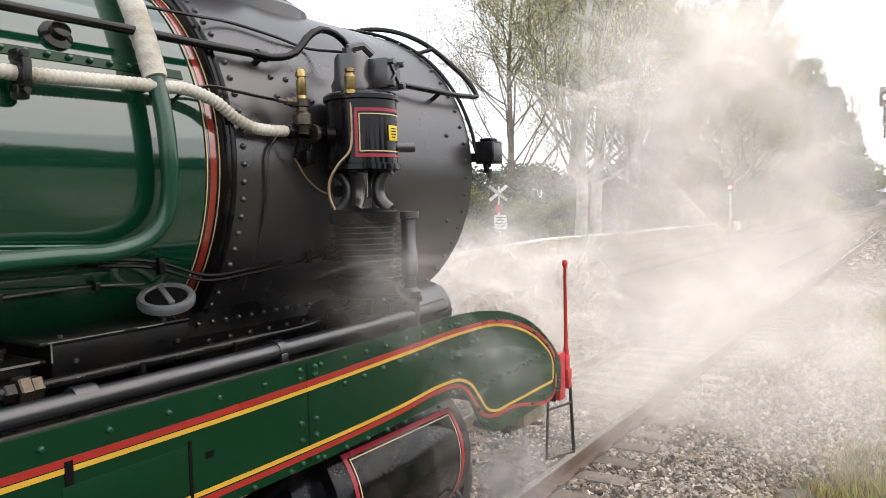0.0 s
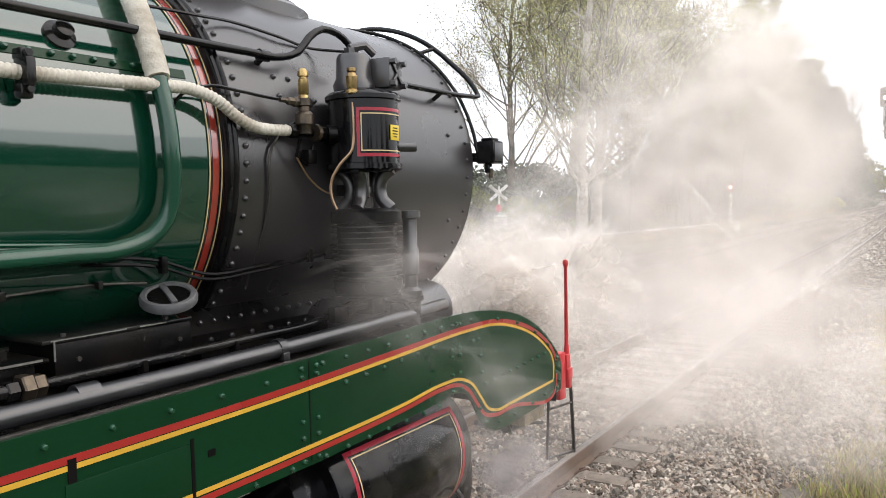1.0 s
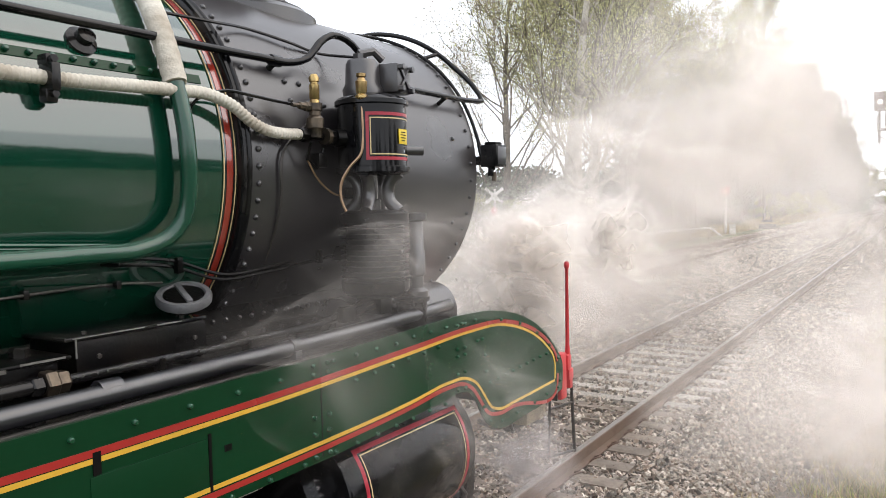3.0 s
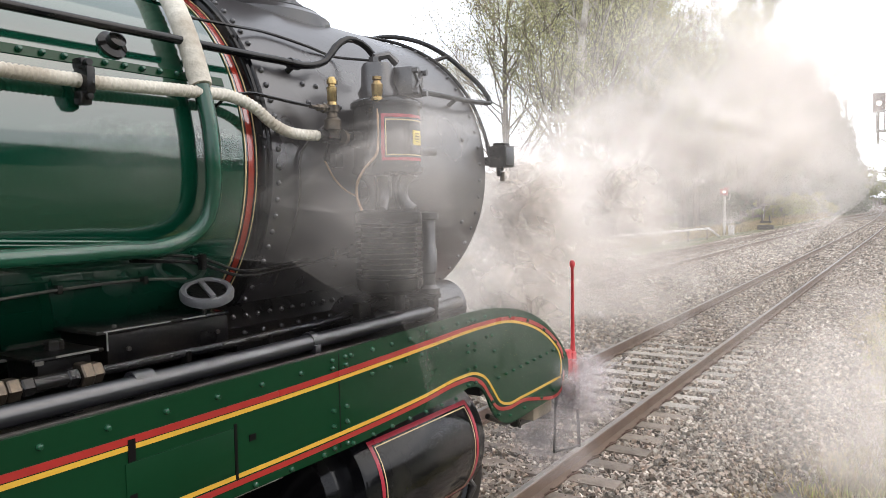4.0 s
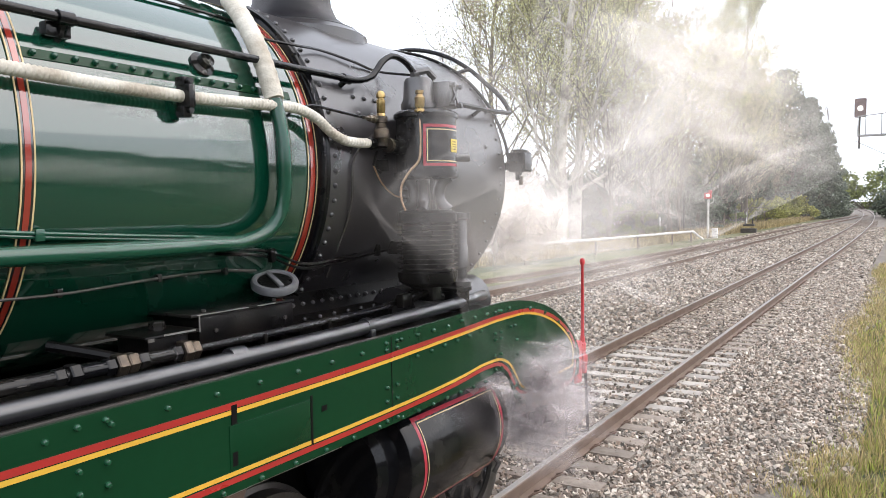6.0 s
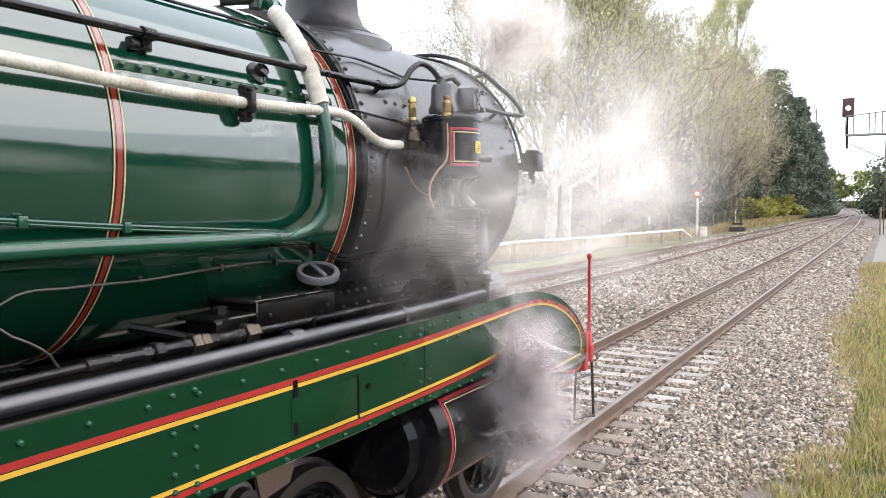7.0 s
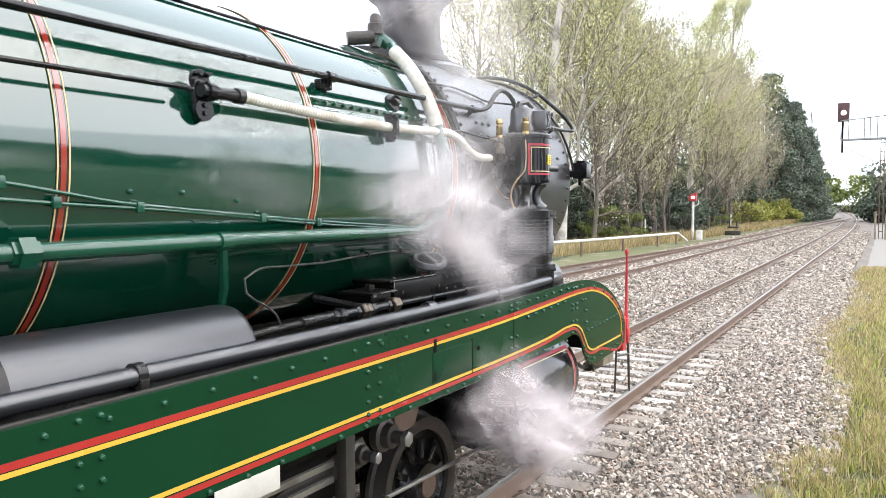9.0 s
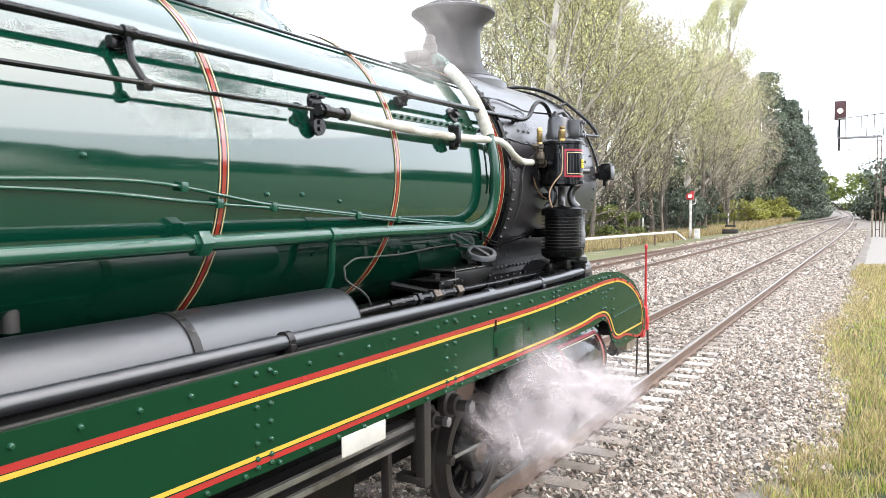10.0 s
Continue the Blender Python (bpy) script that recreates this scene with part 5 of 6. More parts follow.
place(bare, [(-47, 42, 0, 1.1), (-43, 38, 100, 1.05), (-50, 36, 200, 1.15), (-11, 150, 0, 0.95), (-9, 158, 60, 0.95)])
conifer = make_mass("evergreen_tree", "dense dark evergreen tree", "tree", 31, (5.6, 5.6, 19), 42000, 0.15, M_LEAFDARK, M_BARK, "dark evergreens", 190, True)
place(conifer, [(-12.5, 124, 0, 1.15), (-10.5, 136, 100, 1.0), (-16.5, 114, 200, 1.2), (-9.5, 150, 300, 0.85), (-9.5, 166, 10, 0.7), (-18, 128, 40, 1.0)])
dark_bush = make_mass("bush", "dense dark green shrub along a fence", "bush", 37, (2.2, 2.2, 4.2), 9000, 0.11, M_LEAFDARK, M_BARK, "shrubs by the line", 26)
place(dark_bush, [(-13.2, 73, 0, 1.0), (-12.0, 69, 90, 0.75), (-15.5, 63, 40, 0.9), (-14.0, 79, 200, 1.0), (-17, 57, 120, 0.8), (-18, 51, 20, 0.75), (-14.2, 88, 300, 1.1), (-16, 69, 250, 0.9)])
thicket = make_mass("thicket", "dark tangled thicket behind the tall trees", "bush", 39, (6.0, 3.0, 5.0), 12000, 0.16, M_LEAFDARK, M_BARK, "thickets behind the trees", 40)
place(thicket, [(-23 + 0.5 * (k % 3), 44 + 8.5 * k, 50 * k, 0.9 + 0.1 * (k % 2)) for k in range(9)] + [(-24, 104, 10, 1.7), (-28, 118, 70, 1.9), (-20, 108, 130, 1.5), (-26, 88, 200, 1.5), (7.5, 134, 40, 1.7), (14, 128, 100, 1.6)])
bush = make_mass("bush", "rounded leafy green shrub", "bush", 41, (1.5, 1.5, 2.3), 8000, 0.06, M_LEAFBUSH, M_BARK, "shrubs by the line", 22)
place(bush, [(-14.6, 54, 0, 1.1), (-13.7, 58, 80, 0.9), (-17.5, 47, 60, 1.2), (-19.5, 44, 160, 1.3), (-12.0, 85, 10, 0.7), (-16.3, 40, 220, 1.1), (-21, 39, 20, 1.5)])
yellow_bush = make_mass("bush", "yellow-green flowering shrub on the far verge", "bush", 43, (3.4, 3.4, 3.0), 8000, 0.13, M_LEAFYELLOW, M_BARK, "shrubs by the line", 26)
place(yellow_bush, [(-12.2, 110, 0, 1.0), (-11.3, 119, 80, 1.1), (-12.6, 101, 150, 0.9)])
far_mass = make_mass("far_trees", "distant hazy green treetops at the bend", "trees", 47, (16, 8, 11), 9000, 0.45, M_LEAFBUSH, M_BARK, "far trees", 40)
place(far_mass, [(-8, 290, 0, 1.0), (10, 310, 90, 1.0), (-28, 280, 30, 1.2), (34, 300, 200, 1.1)])
# added trees, out of view: they close the horizon and darken the boiler's reflection
side_mass = make_mass("hedge_trees", "unseen row of darkened trees added for the boiler's reflections", "trees", 53, (12, 6, 9.0), 9000, 0.5, M_LEAFUNSEEN, M_BARK, "trees across the yard", 34)
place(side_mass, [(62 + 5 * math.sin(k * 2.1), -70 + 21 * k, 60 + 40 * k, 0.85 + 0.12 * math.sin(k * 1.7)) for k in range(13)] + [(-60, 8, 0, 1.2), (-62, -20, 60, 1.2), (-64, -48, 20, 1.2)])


# ---- grass and ballast ----
def grass(name, label, spots_fn, n, hmin, hmax, mat_, seed):
    rng = np.random.default_rng(seed)
    P = spots_fn(rng, n)
    n = len(P)
    a = rng.uniform(0, 2 * math.pi, n)
    h = rng.uniform(hmin, hmax, n)
    w = rng.uniform(0.002, 0.0045, n) * (1 + P[:, 1] / 15)
    lean = rng.uniform(0.1, 0.7, n) * h
    la = rng.uniform(0, 2 * math.pi, n)
    side = np.stack([np.cos(a) * w, np.sin(a) * w, np.zeros(n)], 1)
    mid = P + np.stack([np.cos(la) * lean * 0.35, np.sin(la) * lean * 0.35, h * 0.6], 1)
    tip = P + np.stack([np.cos(la) * lean, np.sin(la) * lean, h], 1)
    v = np.stack([P - side, P + side, mid + side * 0.8, mid - side * 0.8, tip + side * 0.15, tip - side * 0.15], 1).reshape(-1, 3)
    b = 6 * np.arange(n)[:, None]
    f = np.concatenate([b + np.array([[0, 1, 2, 3]]), b + np.array([[3, 2, 4, 5]])])
    return tagged(part(name, raw_mesh(name, v, f, mat_), mat_), label, "grass", kind="stuff")


def grass_edge(y):
    """The ragged edge between stones and grass on the near side."""
    return np.interp(y, [3, 6.2, 7.2, 7.9, 8.6, 10, 12, 14, 15.2, 17.5, 20, 24.5, 34, 60], [1.6, 1.6, 1.65, 1.9, 2.75, 3.1, 3.05, 2.8, 2.0, 1.95, 2.5, 2.75, 2.5, 3.3])


def near_verge(rng, n):
    y = rng.uniform(0, 1, n) ** 1.6 * 32 + 5.0
    x = grass_edge(y) + np.abs(rng.normal(0, 1, n)) * 1.0 + rng.normal(0, 0.20, n) + 0.05
    clump = np.sin(x * 5.1 + np.sin(y * 3.3) * 2) * np.sin(y * 4.2 + x) + rng.normal(0, 0.5, n)
    k = clump > 0.0
    return np.stack([x[k], y[k], np.full(k.sum(), -0.40)], 1)


def far_verge(rng, n):
    y = rng.uniform(24, 135, n)
    x = np.interp(y, [24, 60, 90, 135], [-13, -9.4, -8.2, -8.0]) - np.abs(rng.normal(0, 1, n)) * 1.8
    return np.stack([x, y, np.full(n, -0.42)], 1)


grass("grass", "green grass tufts on the near verge", near_verge, 70000, 0.03, 0.15, M_BLADE, 5)
grass("dry_grass", "dry straw-coloured stalks among the grass", near_verge, 60000, 0.04, 0.24, M_BLADEDRY, 6)
grass("far_grass", "pale rough grass on the far verge", far_verge, 26000, 0.25, 0.8, M_BLADEDRY, 7)


def stones(name, label, n, seed, xf, y0, y1, size):
    rng = np.random.default_rng(seed)
    bv = np.array([(i, j, k) for i in (-1, 1) for j in (-1, 1) for k in (-1, 1)]) * 0.68
    quads = ((0, 1, 3, 2), (4, 6, 7, 5), (0, 4, 5, 1), (2, 3, 7, 6), (0, 2, 6, 4), (1, 5, 7, 3))
    bf = np.array([t for a, b, c, d in quads for t in ((a, b, c), (a, c, d))])
    y = y0 + (y1 - y0) * rng.uniform(0, 1, n) ** 1.25
    x, z = xf(rng, y)
    s = size * rng.uniform(0.55, 1.35, (n, 1, 1)) * (1 + np.maximum(y - 10, 0) / 55)[:, None, None]
    v = (bv[None] + rng.normal(0, 0.20, (n, 8, 3))) * rng.uniform(0.5, 1.3, (n, 1, 3))
    q = rng.normal(size=(n, 3, 3))
    q = np.linalg.qr(q)[0]
    v = np.einsum("nij,nkj->nki", q, v) * s
    v += np.stack([x, y, z + rng.uniform(-0.018, 0.022, n)], 1)[:, None]
    f = bf[None] + 8 * np.arange(n)[:, None, None]
    return tagged(part(name, raw_mesh(name, v.reshape(-1, 3), f.reshape(-1, 3), M_STONE), M_STONE), label, "ballast", kind="stuff")


def right_shoulder(rng, y):
    x = rng.uniform(0.83, 3.15, len(y))
    x = np.minimum(x, grass_edge(y) + rng.uniform(-0.1, 0.75, len(y)))
    x = np.maximum(x, 0.83)
    z = np.where(x < 1.85, -0.185, -0.185 - np.minimum(0.17, (x - 1.85) * 0.19))
    on = (x < 1.28) & (np.abs((y / 0.49 - 0.5) % 1 - 0.5) < 0.26)
    return x, np.where(on, z - 0.02, z)


def between_rails(rng, y):
    x = rng.uniform(-0.66, 0.66, len(y))
    on = np.abs((y / 0.49 - 0.5) % 1 - 0.5) < 0.26
    bare = on & (y > 9.2) & (y < 13.3) & (rng.uniform(0, 1, len(y)) < 0.8)
    return x, np.where(bare, -0.22, np.where(on, -0.178, -0.185))


def left_side(rng, y):
    x = rng.uniform(-6.5, -0.83, len(y))
    return x, np.full(len(y), -0.192)


stones("ballast_stones", "loose crushed grey-brown stones beside the rail", 56000, 11, right_shoulder, 4.6, 30, 0.0245)
stones("ballast_stones", "crushed stones between the rails", 15000, 12, between_rails, 4.6, 30, 0.024)
def far_between(rng, y):
    return np.array([line_x(v) for v in y]) + rng.uniform(-0.66, 0.66, len(y)), np.full(len(y), -0.205)


stones("ballast_stones", "brown stones between the far rails", 6000, 16, far_between, 30, 85, 0.034)
stones("ballast_stones", "crushed stones between the two tracks", 32000, 13, left_side, 8, 42, 0.031)



def far_right(rng, y):
    return np.array([line_x(v) for v in y]) + rng.uniform(0.83, 2.35, len(y)), np.full(len(y), -0.19)


def far_left(rng, y):
    lo = np.array([min(line_x(v), loop_x(v)) - 2.2 for v in y])
    hi = np.array([line_x(v) - 0.83 for v in y])
    return lo + (hi - lo) * rng.uniform(0, 1, len(y)), np.full(len(y), -0.192)


stones("ballast_stones", "coarse pale stones along the far line", 10000, 14, far_right, 29, 80, 0.034)
stones("ballast_stones", "coarse pale stones between the far tracks", 20000, 15, far_left, 30, 95, 0.034)

# ---- railway fixtures ----
fence = empty("pipe_fence", "low white-painted pipe barrier beside the yard track", "barrier")
FP = [(-13.6, 24.5, 0.10), (-11.4, 31.5, 0.55), (-10.4, 38, 0.50), (-9.4, 48, 0.45), (-8.95, 53.0, 0.42), (-8.75, 55.0, -0.2)]
part("top_rail", tube([Vector(p) for p in FP], 0.075, 10), M_WHITE, fence)
for x, y in ((-11.4, 31.5), (-10.4, 38), (-9.85, 43.5), (-9.3, 49), (-8.98, 52.6)):
    part("post", rod((x, y, -0.45), (x, y, 0.46), 0.05, 8), M_RAIL, fence)

signal = empty("shunt_signal", "white signal post with a small red lit head", "signal")
part("post", rod((-9.6, 60.5, -0.42), (-9.6, 60.5, 2.6), 0.10, 12), M_WHITE, signal)
part("head", boxes(((-9.6, 60.4, 2.9), (0.55, 0.3, 0.48)), ((-9.42, 60.4, 3.2), (0.26, 0.25, 0.22)), bevel=0.05), M_REDPAINT, signal, "red signal head")
part("lamp", boxes(((-9.57, 60.23, 2.93), (0.24, 0.05, 0.20)), bevel=0.01), M_SIGWHITE, signal, "lit pale lamp")
part("arm", tube([(-9.6, 60.5, 2.2), (-9.2, 60.5, 2.4), (-9.2, 60.5, 2.75)], 0.04, 6), M_WHITE, signal)
part("relay_box", boxes(((-9.05, 60.3, 0.0), (0.4, 0.35, 0.8)), bevel=0.02), M_WHITE, signal, "pale relay box at the foot")
point_motor = tagged(part("ground_frame", boxes(((-8.4, 71.0, -0.15), (1.3, 0.6, 0.4)), ((-8.4, 71.0, 0.35), (0.9, 0.4, 0.18)), ((-8.7, 71, 0.7), (0.12, 0.12, 0.6)), ((-8.1, 71, 0.6), (0.12, 0.12, 0.5)), bevel=0.02), M_DULL), "dark lever frame box beside the yard track", "lever frame")

gantry = empty("signal_gantry", "lattice signal post with a cantilever walkway and a lit signal", "signal gantry")
GX, GY = 2.95, 69.4
part("post", boxes(((GX - 0.14, GY, 3.6), (0.07, 0.30, 8.0)), ((GX + 0.14, GY, 3.6), (0.07, 0.30, 8.0)), *[((GX, GY, 0.2 + 0.7 * k), (0.26, 0.06, 0.06)) for k in range(12)], bevel=0.005), M_RAIL, gantry)
part("walkway", boxes(((GX - 1.4, GY, 7.55), (3.2, 0.9, 0.14)), bevel=0.01), M_GALV, gantry, "grey cantilever walkway")
bm = tube([(GX - 2.95, GY - 0.4, 7.6), (GX - 2.95, GY - 0.4, 9.05), (GX + 0.25, GY - 0.4, 9.3), (GX + 0.25, GY - 0.4, 7.6)], 0.05, 6)
for dx in (-2.4, -1.3, -0.9, -0.4):
    tube([(GX + dx, GY - 0.4, 7.6), (GX + dx, GY - 0.4, 9.2)], 0.045, 6, bm)
part("guard_rail", bm, M_GALV, gantry)
part("signal_post", tube([(GX - 2.85, GY, 6.5), (GX - 2.85, GY, 10.2)], 0.08, 8), M_OILY, gantry)
part("signal_head", boxes(((GX - 2.8, GY - 0.1, 9.75), (0.85, 0.35, 1.5)), bevel=0.05), M_MAROON, gantry, "dark reddish signal head")
part("lamp", rod((GX - 2.8, GY - 0.32, 9.7), (GX - 2.8, GY - 0.26, 9.7), 0.2, 16), M_SIGWHITE, gantry, "lit signal lamp")
part("ladder_wire", tube([(GX - 3.2, GY, 7.2), (GX - 1.6, GY, 6.3), (GX - 0.2, GY, 5.6)], 0.03, 6), M_DULL, gantry)
for dx, h in ((-0.35, 1.8), (0.35, 1.6), (0.6, 1.5)):
    tagged(part("stake", rod((GX + dx, GY - 1.5, -0.42), (GX + dx, GY - 1.5, h), 0.07, 8), M_WOOD), "old wooden stake below the signal gantry", "stake", "stakes at the gantry")

crossing = empty("crossing_sign", "white crossbuck sign with red disc and white board on a post", "railway sign")
CX_, CY_ = -14.9, 33.6
part("post", rod((CX_, CY_, -0.42), (CX_, CY_, 3.1), 0.05, 8), M_WHITE, crossing)
for s in (-1, 1):
    bm = bmesh.new()
    box(bm, (0, 0, 0), (1.15, 0.03, 0.16), 0.005, Matrix.Translation((CX_, CY_ - 0.07 - 0.02 * s, 2.75)) @ Matrix.Rotation(radians(45 * s), 4, "Y") @ Matrix.Rotation(radians(25), 4, "Z"))
    part("cross_board", bm, M_WHITE, crossing)
part("disc", rod((CX_, CY_ - 0.10, 1.98), (CX_, CY_ - 0.06, 1.98), 0.19, 20), M_REDPAINT, crossing, "red disc")
brd = part("board", boxes(((CX_ + 0.1, CY_ - 0.08, 1.28), (0.70, 0.03, 0.72)), bevel=0.01), M_WHITE, crossing, "white notice board")
for k, wdt in enumerate((0.5, 0.42, 0.52, 0.45)):
    part("print_bar", boxes(((CX_ + 0.1, CY_ - 0.098, 1.52 - 0.14 * k), (wdt, 0.008, 0.05))), M_INK, brd)

cottage = empty("trackside_hut", "low tan-walled hut with a dark roof beyond the signal gantry", "hut")
part("wall", boxes(((7.2, 121, 1.3), (7.2, 5, 3.6)), bevel=0.02), M_TAN, cottage)
bm = bmesh.new()
ends = [[bm.verts.new((x, y, z)) for y, z in ((117.9, 3.05), (124.1, 3.05), (124.1, 3.2), (121, 4.6), (117.9, 3.2))] for x in (3.2, 11.2)]
bm.faces.new(ends[0])
bm.faces.new(list(reversed(ends[1])))
for i in range(5):
    bm.faces.new((ends[0][i], ends[0][(i + 1) % 5], ends[1][(i + 1) % 5], ends[1][i]))
part("roof", bm, M_RAIL, cottage, "dark pitched roof", smooth=0)

wire_fence = empty("wire_fence", "old post and mesh fence along the shrubs", "fence")
for k in range(14):
    y = 58 + 5.2 * k
    x = -12.6 + 0.028 * (y - 58)
    part("fence_post", rod((x, y, -0.42), (x, y, 1.3), 0.06, 6), M_WOOD if k % 3 else M_WHITE, wire_fence)
bm = bmesh.new()
for z in (0.1, 0.5, 0.9, 1.2):
    tube([(-12.6, 58, z), (-12.6 + 0.028 * 67.6, 58 + 67.6, z)], 0.012, 4, bm)
for k in range(150):
    y = 58 + 0.45 * k
    tube([(-12.6 + 0.028 * (y - 58), y, -0.3), (-12.6 + 0.028 * (y - 58), y, 1.2)], 0.008, 3, bm)
part("wire_mesh", bm, M_DULL, wire_fence)
tagged(part("pole", rod((-12.9, 66.4, -0.42), (-12.9, 66.4, 3.0), 0.06, 8), M_DULL), "thin grey upright pole among the shrubs", "pole")

# ---- sleepers and rail clips ----
SLEEPER = mesh_of("sleeper", boxes(((0, 0, -0.225), (2.50, 0.225, 0.13)), bevel=0.012), 30)
SLEEPER.materials.append(M_SLEEPER)
SLEEPER_PALE = SLEEPER.copy()
SLEEPER_PALE.materials[0] = M_CONCRETE
rs = random.Random(4)
CLIP = mesh_of("clip", tube(smooth_line([(0.02, -0.06, -0.15), (0.06, -0.05, -0.115), (0.10, -0.02, -0.10), (0.11, 0.02, -0.10), (0.07, 0.045, -0.115), (0.03, 0.05, -0.13)], 0.03), 0.011, 6))
CLIP.materials.append(M_RAIL)
for k in range(-6, 116):
    y = 0.49 * k
    ob = new("sleeper", SLEEPER_PALE if 9.2 < y < 13.3 else SLEEPER)
    ob.parent = main_line
    ob.matrix_basis = pose(line_x(y) + rs.uniform(-0.03, 0.03), y + rs.uniform(-0.02, 0.02), rs.uniform(-0.006, 0.004) - (0.022 if y > 28 else 0), 0, 0, rs.uniform(-0.8, 0.8))
    if 4 < y < 26:
        for xx, turn in ((0.7525 + 0.04, 0), (0.7525 - 0.04, 180), (-0.7525 + 0.04, 0), (-0.7525 - 0.04, 180)):
            c = new("rail_clip", CLIP)
            c.parent = main_line
            c.matrix_basis = pose(xx, y, 0, 0, 0, turn)
bm = bmesh.new()
for k in range(95):
    y = 57 + 0.6 * k
    box(bm, (line_x(y), y, -0.252), (2.5, 0.23, 0.13))
tagged(part("far_sleepers", bm, M_SLEEPER, main_line, smooth=0), kind="stuff")
for k in range(60):
    y = 14 + 0.62 * k
    ob = new("sleeper", SLEEPER)
    ob.parent = loop_line
    ob.matrix_basis = pose(loop_x(y), y, -0.015, 0, 0, rs.uniform(-1, 3))


# ---- steam: soft curled sheets of vapour, each puff one rigid drifting piece ----
def steam_material(name, density, scale, white=(0.625, 0.58, 0.535, 1), floor=0.22):
    m = bpy.data.materials.new(name)
    m.use_nodes = True
    n, l = m.node_tree.nodes, m.node_tree.links
    n.clear()
    out = n.new("ShaderNodeOutputMaterial")
    at = n.new("ShaderNodeAttribute")
    at.attribute_name = "soft"
    co = n.new("ShaderNodeTexCoord")
    nz = n.new("ShaderNodeTexNoise")
    nz.inputs["Scale"].default_value, nz.inputs["Detail"].default_value, nz.inputs["Roughness"].default_value = scale, 3.0, 0.45
    l.new(co.outputs["Object"], nz.inputs["Vector"])
    mr = n.new("ShaderNodeMapRange")
    mr.inputs["From Min"].default_value, mr.inputs["From Max"].default_value = 0.36, 0.66
    mr.inputs["To Min"].default_value, mr.inputs["To Max"].default_value = floor, 1.0
    l.new(nz.outputs["Fac"], mr.inputs["Value"])
    m1, m2 = n.new("ShaderNodeMath"), n.new("ShaderNodeMath")
    m1.operation = m2.operation = "MULTIPLY"
    l.new(at.outputs["Fac"], m1.inputs[0])
    l.new(mr.outputs[0], m1.inputs[1])
    l.new(m1.outputs[0], m2.inputs[0])
    m2.inputs[1].default_value = density
    df, tl, tp = n.new("ShaderNodeBsdfDiffuse"), n.new("ShaderNodeBsdfTranslucent"), n.new("ShaderNodeBsdfTransparent")
    for s in (df, tl):
        s.inputs["Color"].default_value = white
    up, dn = n.new("ShaderNodeCombineXYZ"), n.new("ShaderNodeCombineXYZ")
    up.inputs[2].default_value, dn.inputs[2].default_value = 1.0, -1.0
    l.new(up.outputs[0], df.inputs["Normal"])
    l.new(dn.outputs[0], tl.inputs["Normal"])
    ad, mx = n.new("ShaderNodeAddShader"), n.new("ShaderNodeMixShader")
    l.new(df.outputs[0], ad.inputs[0])
    l.new(tl.outputs[0], ad.inputs[1])
    l.new(m2.outputs[0], mx.inputs[0])
    l.new(tp.outputs[0], mx.inputs[1])
    l.new(ad.outputs[0], mx.inputs[2])
    l.new(mx.outputs[0], out.inputs["Surface"])
    return m


STEAM = {
    "dense": (steam_material("dense_steam", 0.40, 4.5, (0.45, 0.412, 0.408, 1)), 20),
    "cloud": (steam_material("cloud_steam", 0.34, 1.8, floor=0.4), 28),
    "haze": (steam_material("thin_steam_haze", 0.20, 0.9), 9),
    "veil": (steam_material("steam_veil", 0.050, 3.0), 12),
}
STEAM["mist"] = (steam_material("low_mist", 0.095, 1.2, floor=0.4), 10)
STEAM["plume"] = (steam_material("rising_plume", 0.24, 3.5, (0.50, 0.465, 0.455, 1)), 16)
STEAM_LABEL = {"mist": "faint low mist of drifting steam", "plume": "rising wisp of pale steam", "dense": "dense white puff of drain steam", "cloud": "billowing white steam cloud", "haze": "thin drifting haze of steam", "veil": "faint veil of drifting steam"}


def puff(kind, radius, seed):
    """Curled sheets, thick in the middle and thinning out to their rims, facing all ways inside a ball."""
    rng = np.random.default_rng(seed)
    material, count = STEAM[kind]
    V, F, S = [], [], []
    rings, seg = 6, 16
    for _ in range(count):
        nrm = Vector(rng.normal(size=3)).normalized()
        u = nrm.orthogonal().normalized()
        w = nrm.cross(u)
        c = Vector(rng.normal(size=3)).normalized() * radius * 0.5 * rng.uniform(0, 1) ** 0.6
        size = radius * rng.uniform(0.7, 1.05)
        curl = rng.uniform(0.05, 0.28)
        ph = rng.uniform(0, 6.28, 3)
        base = len(V)
        V.append(c + nrm * size * curl)
        S.append(1.0)
        for i in range(1, rings + 1):
            q = i / rings
            for k in range(seg):
                a = 2 * math.pi * k / seg
                wob = 1 + 0.22 * math.sin(3 * a + ph[0]) + 0.15 * math.sin(5 * a + ph[1])
                lift = curl * (1 - q * q * 1.6) + 0.12 * math.sin(4 * a + ph[2]) * q
                V.append(c + (u * math.cos(a) + w * math.sin(a)) * size * q * wob + nrm * size * lift)
                S.append((1 - q * q) ** 2.2)
        for k in range(seg):
            F.append((base, base + 1 + k, base + 1 + (k + 1) % seg))
        for i in range(rings - 1):
            for k in range(seg):
                a, b = base + 1 + i * seg + k, base + 1 + i * seg + (k + 1) % seg
                F.append((a, a + seg, b + seg))
                F.append((a, b + seg, b))
    me = raw_mesh("steam_puff", [tuple(v) for v in V], F, material, True)
    at = me.attributes.new("soft", "FLOAT", "POINT")
    at.data.foreach_set("value", np.array(S, np.float32))
    return tagged(part("steam_puff", me, material), STEAM_LABEL[kind], "steam", "steam puffs", kind="stuff")


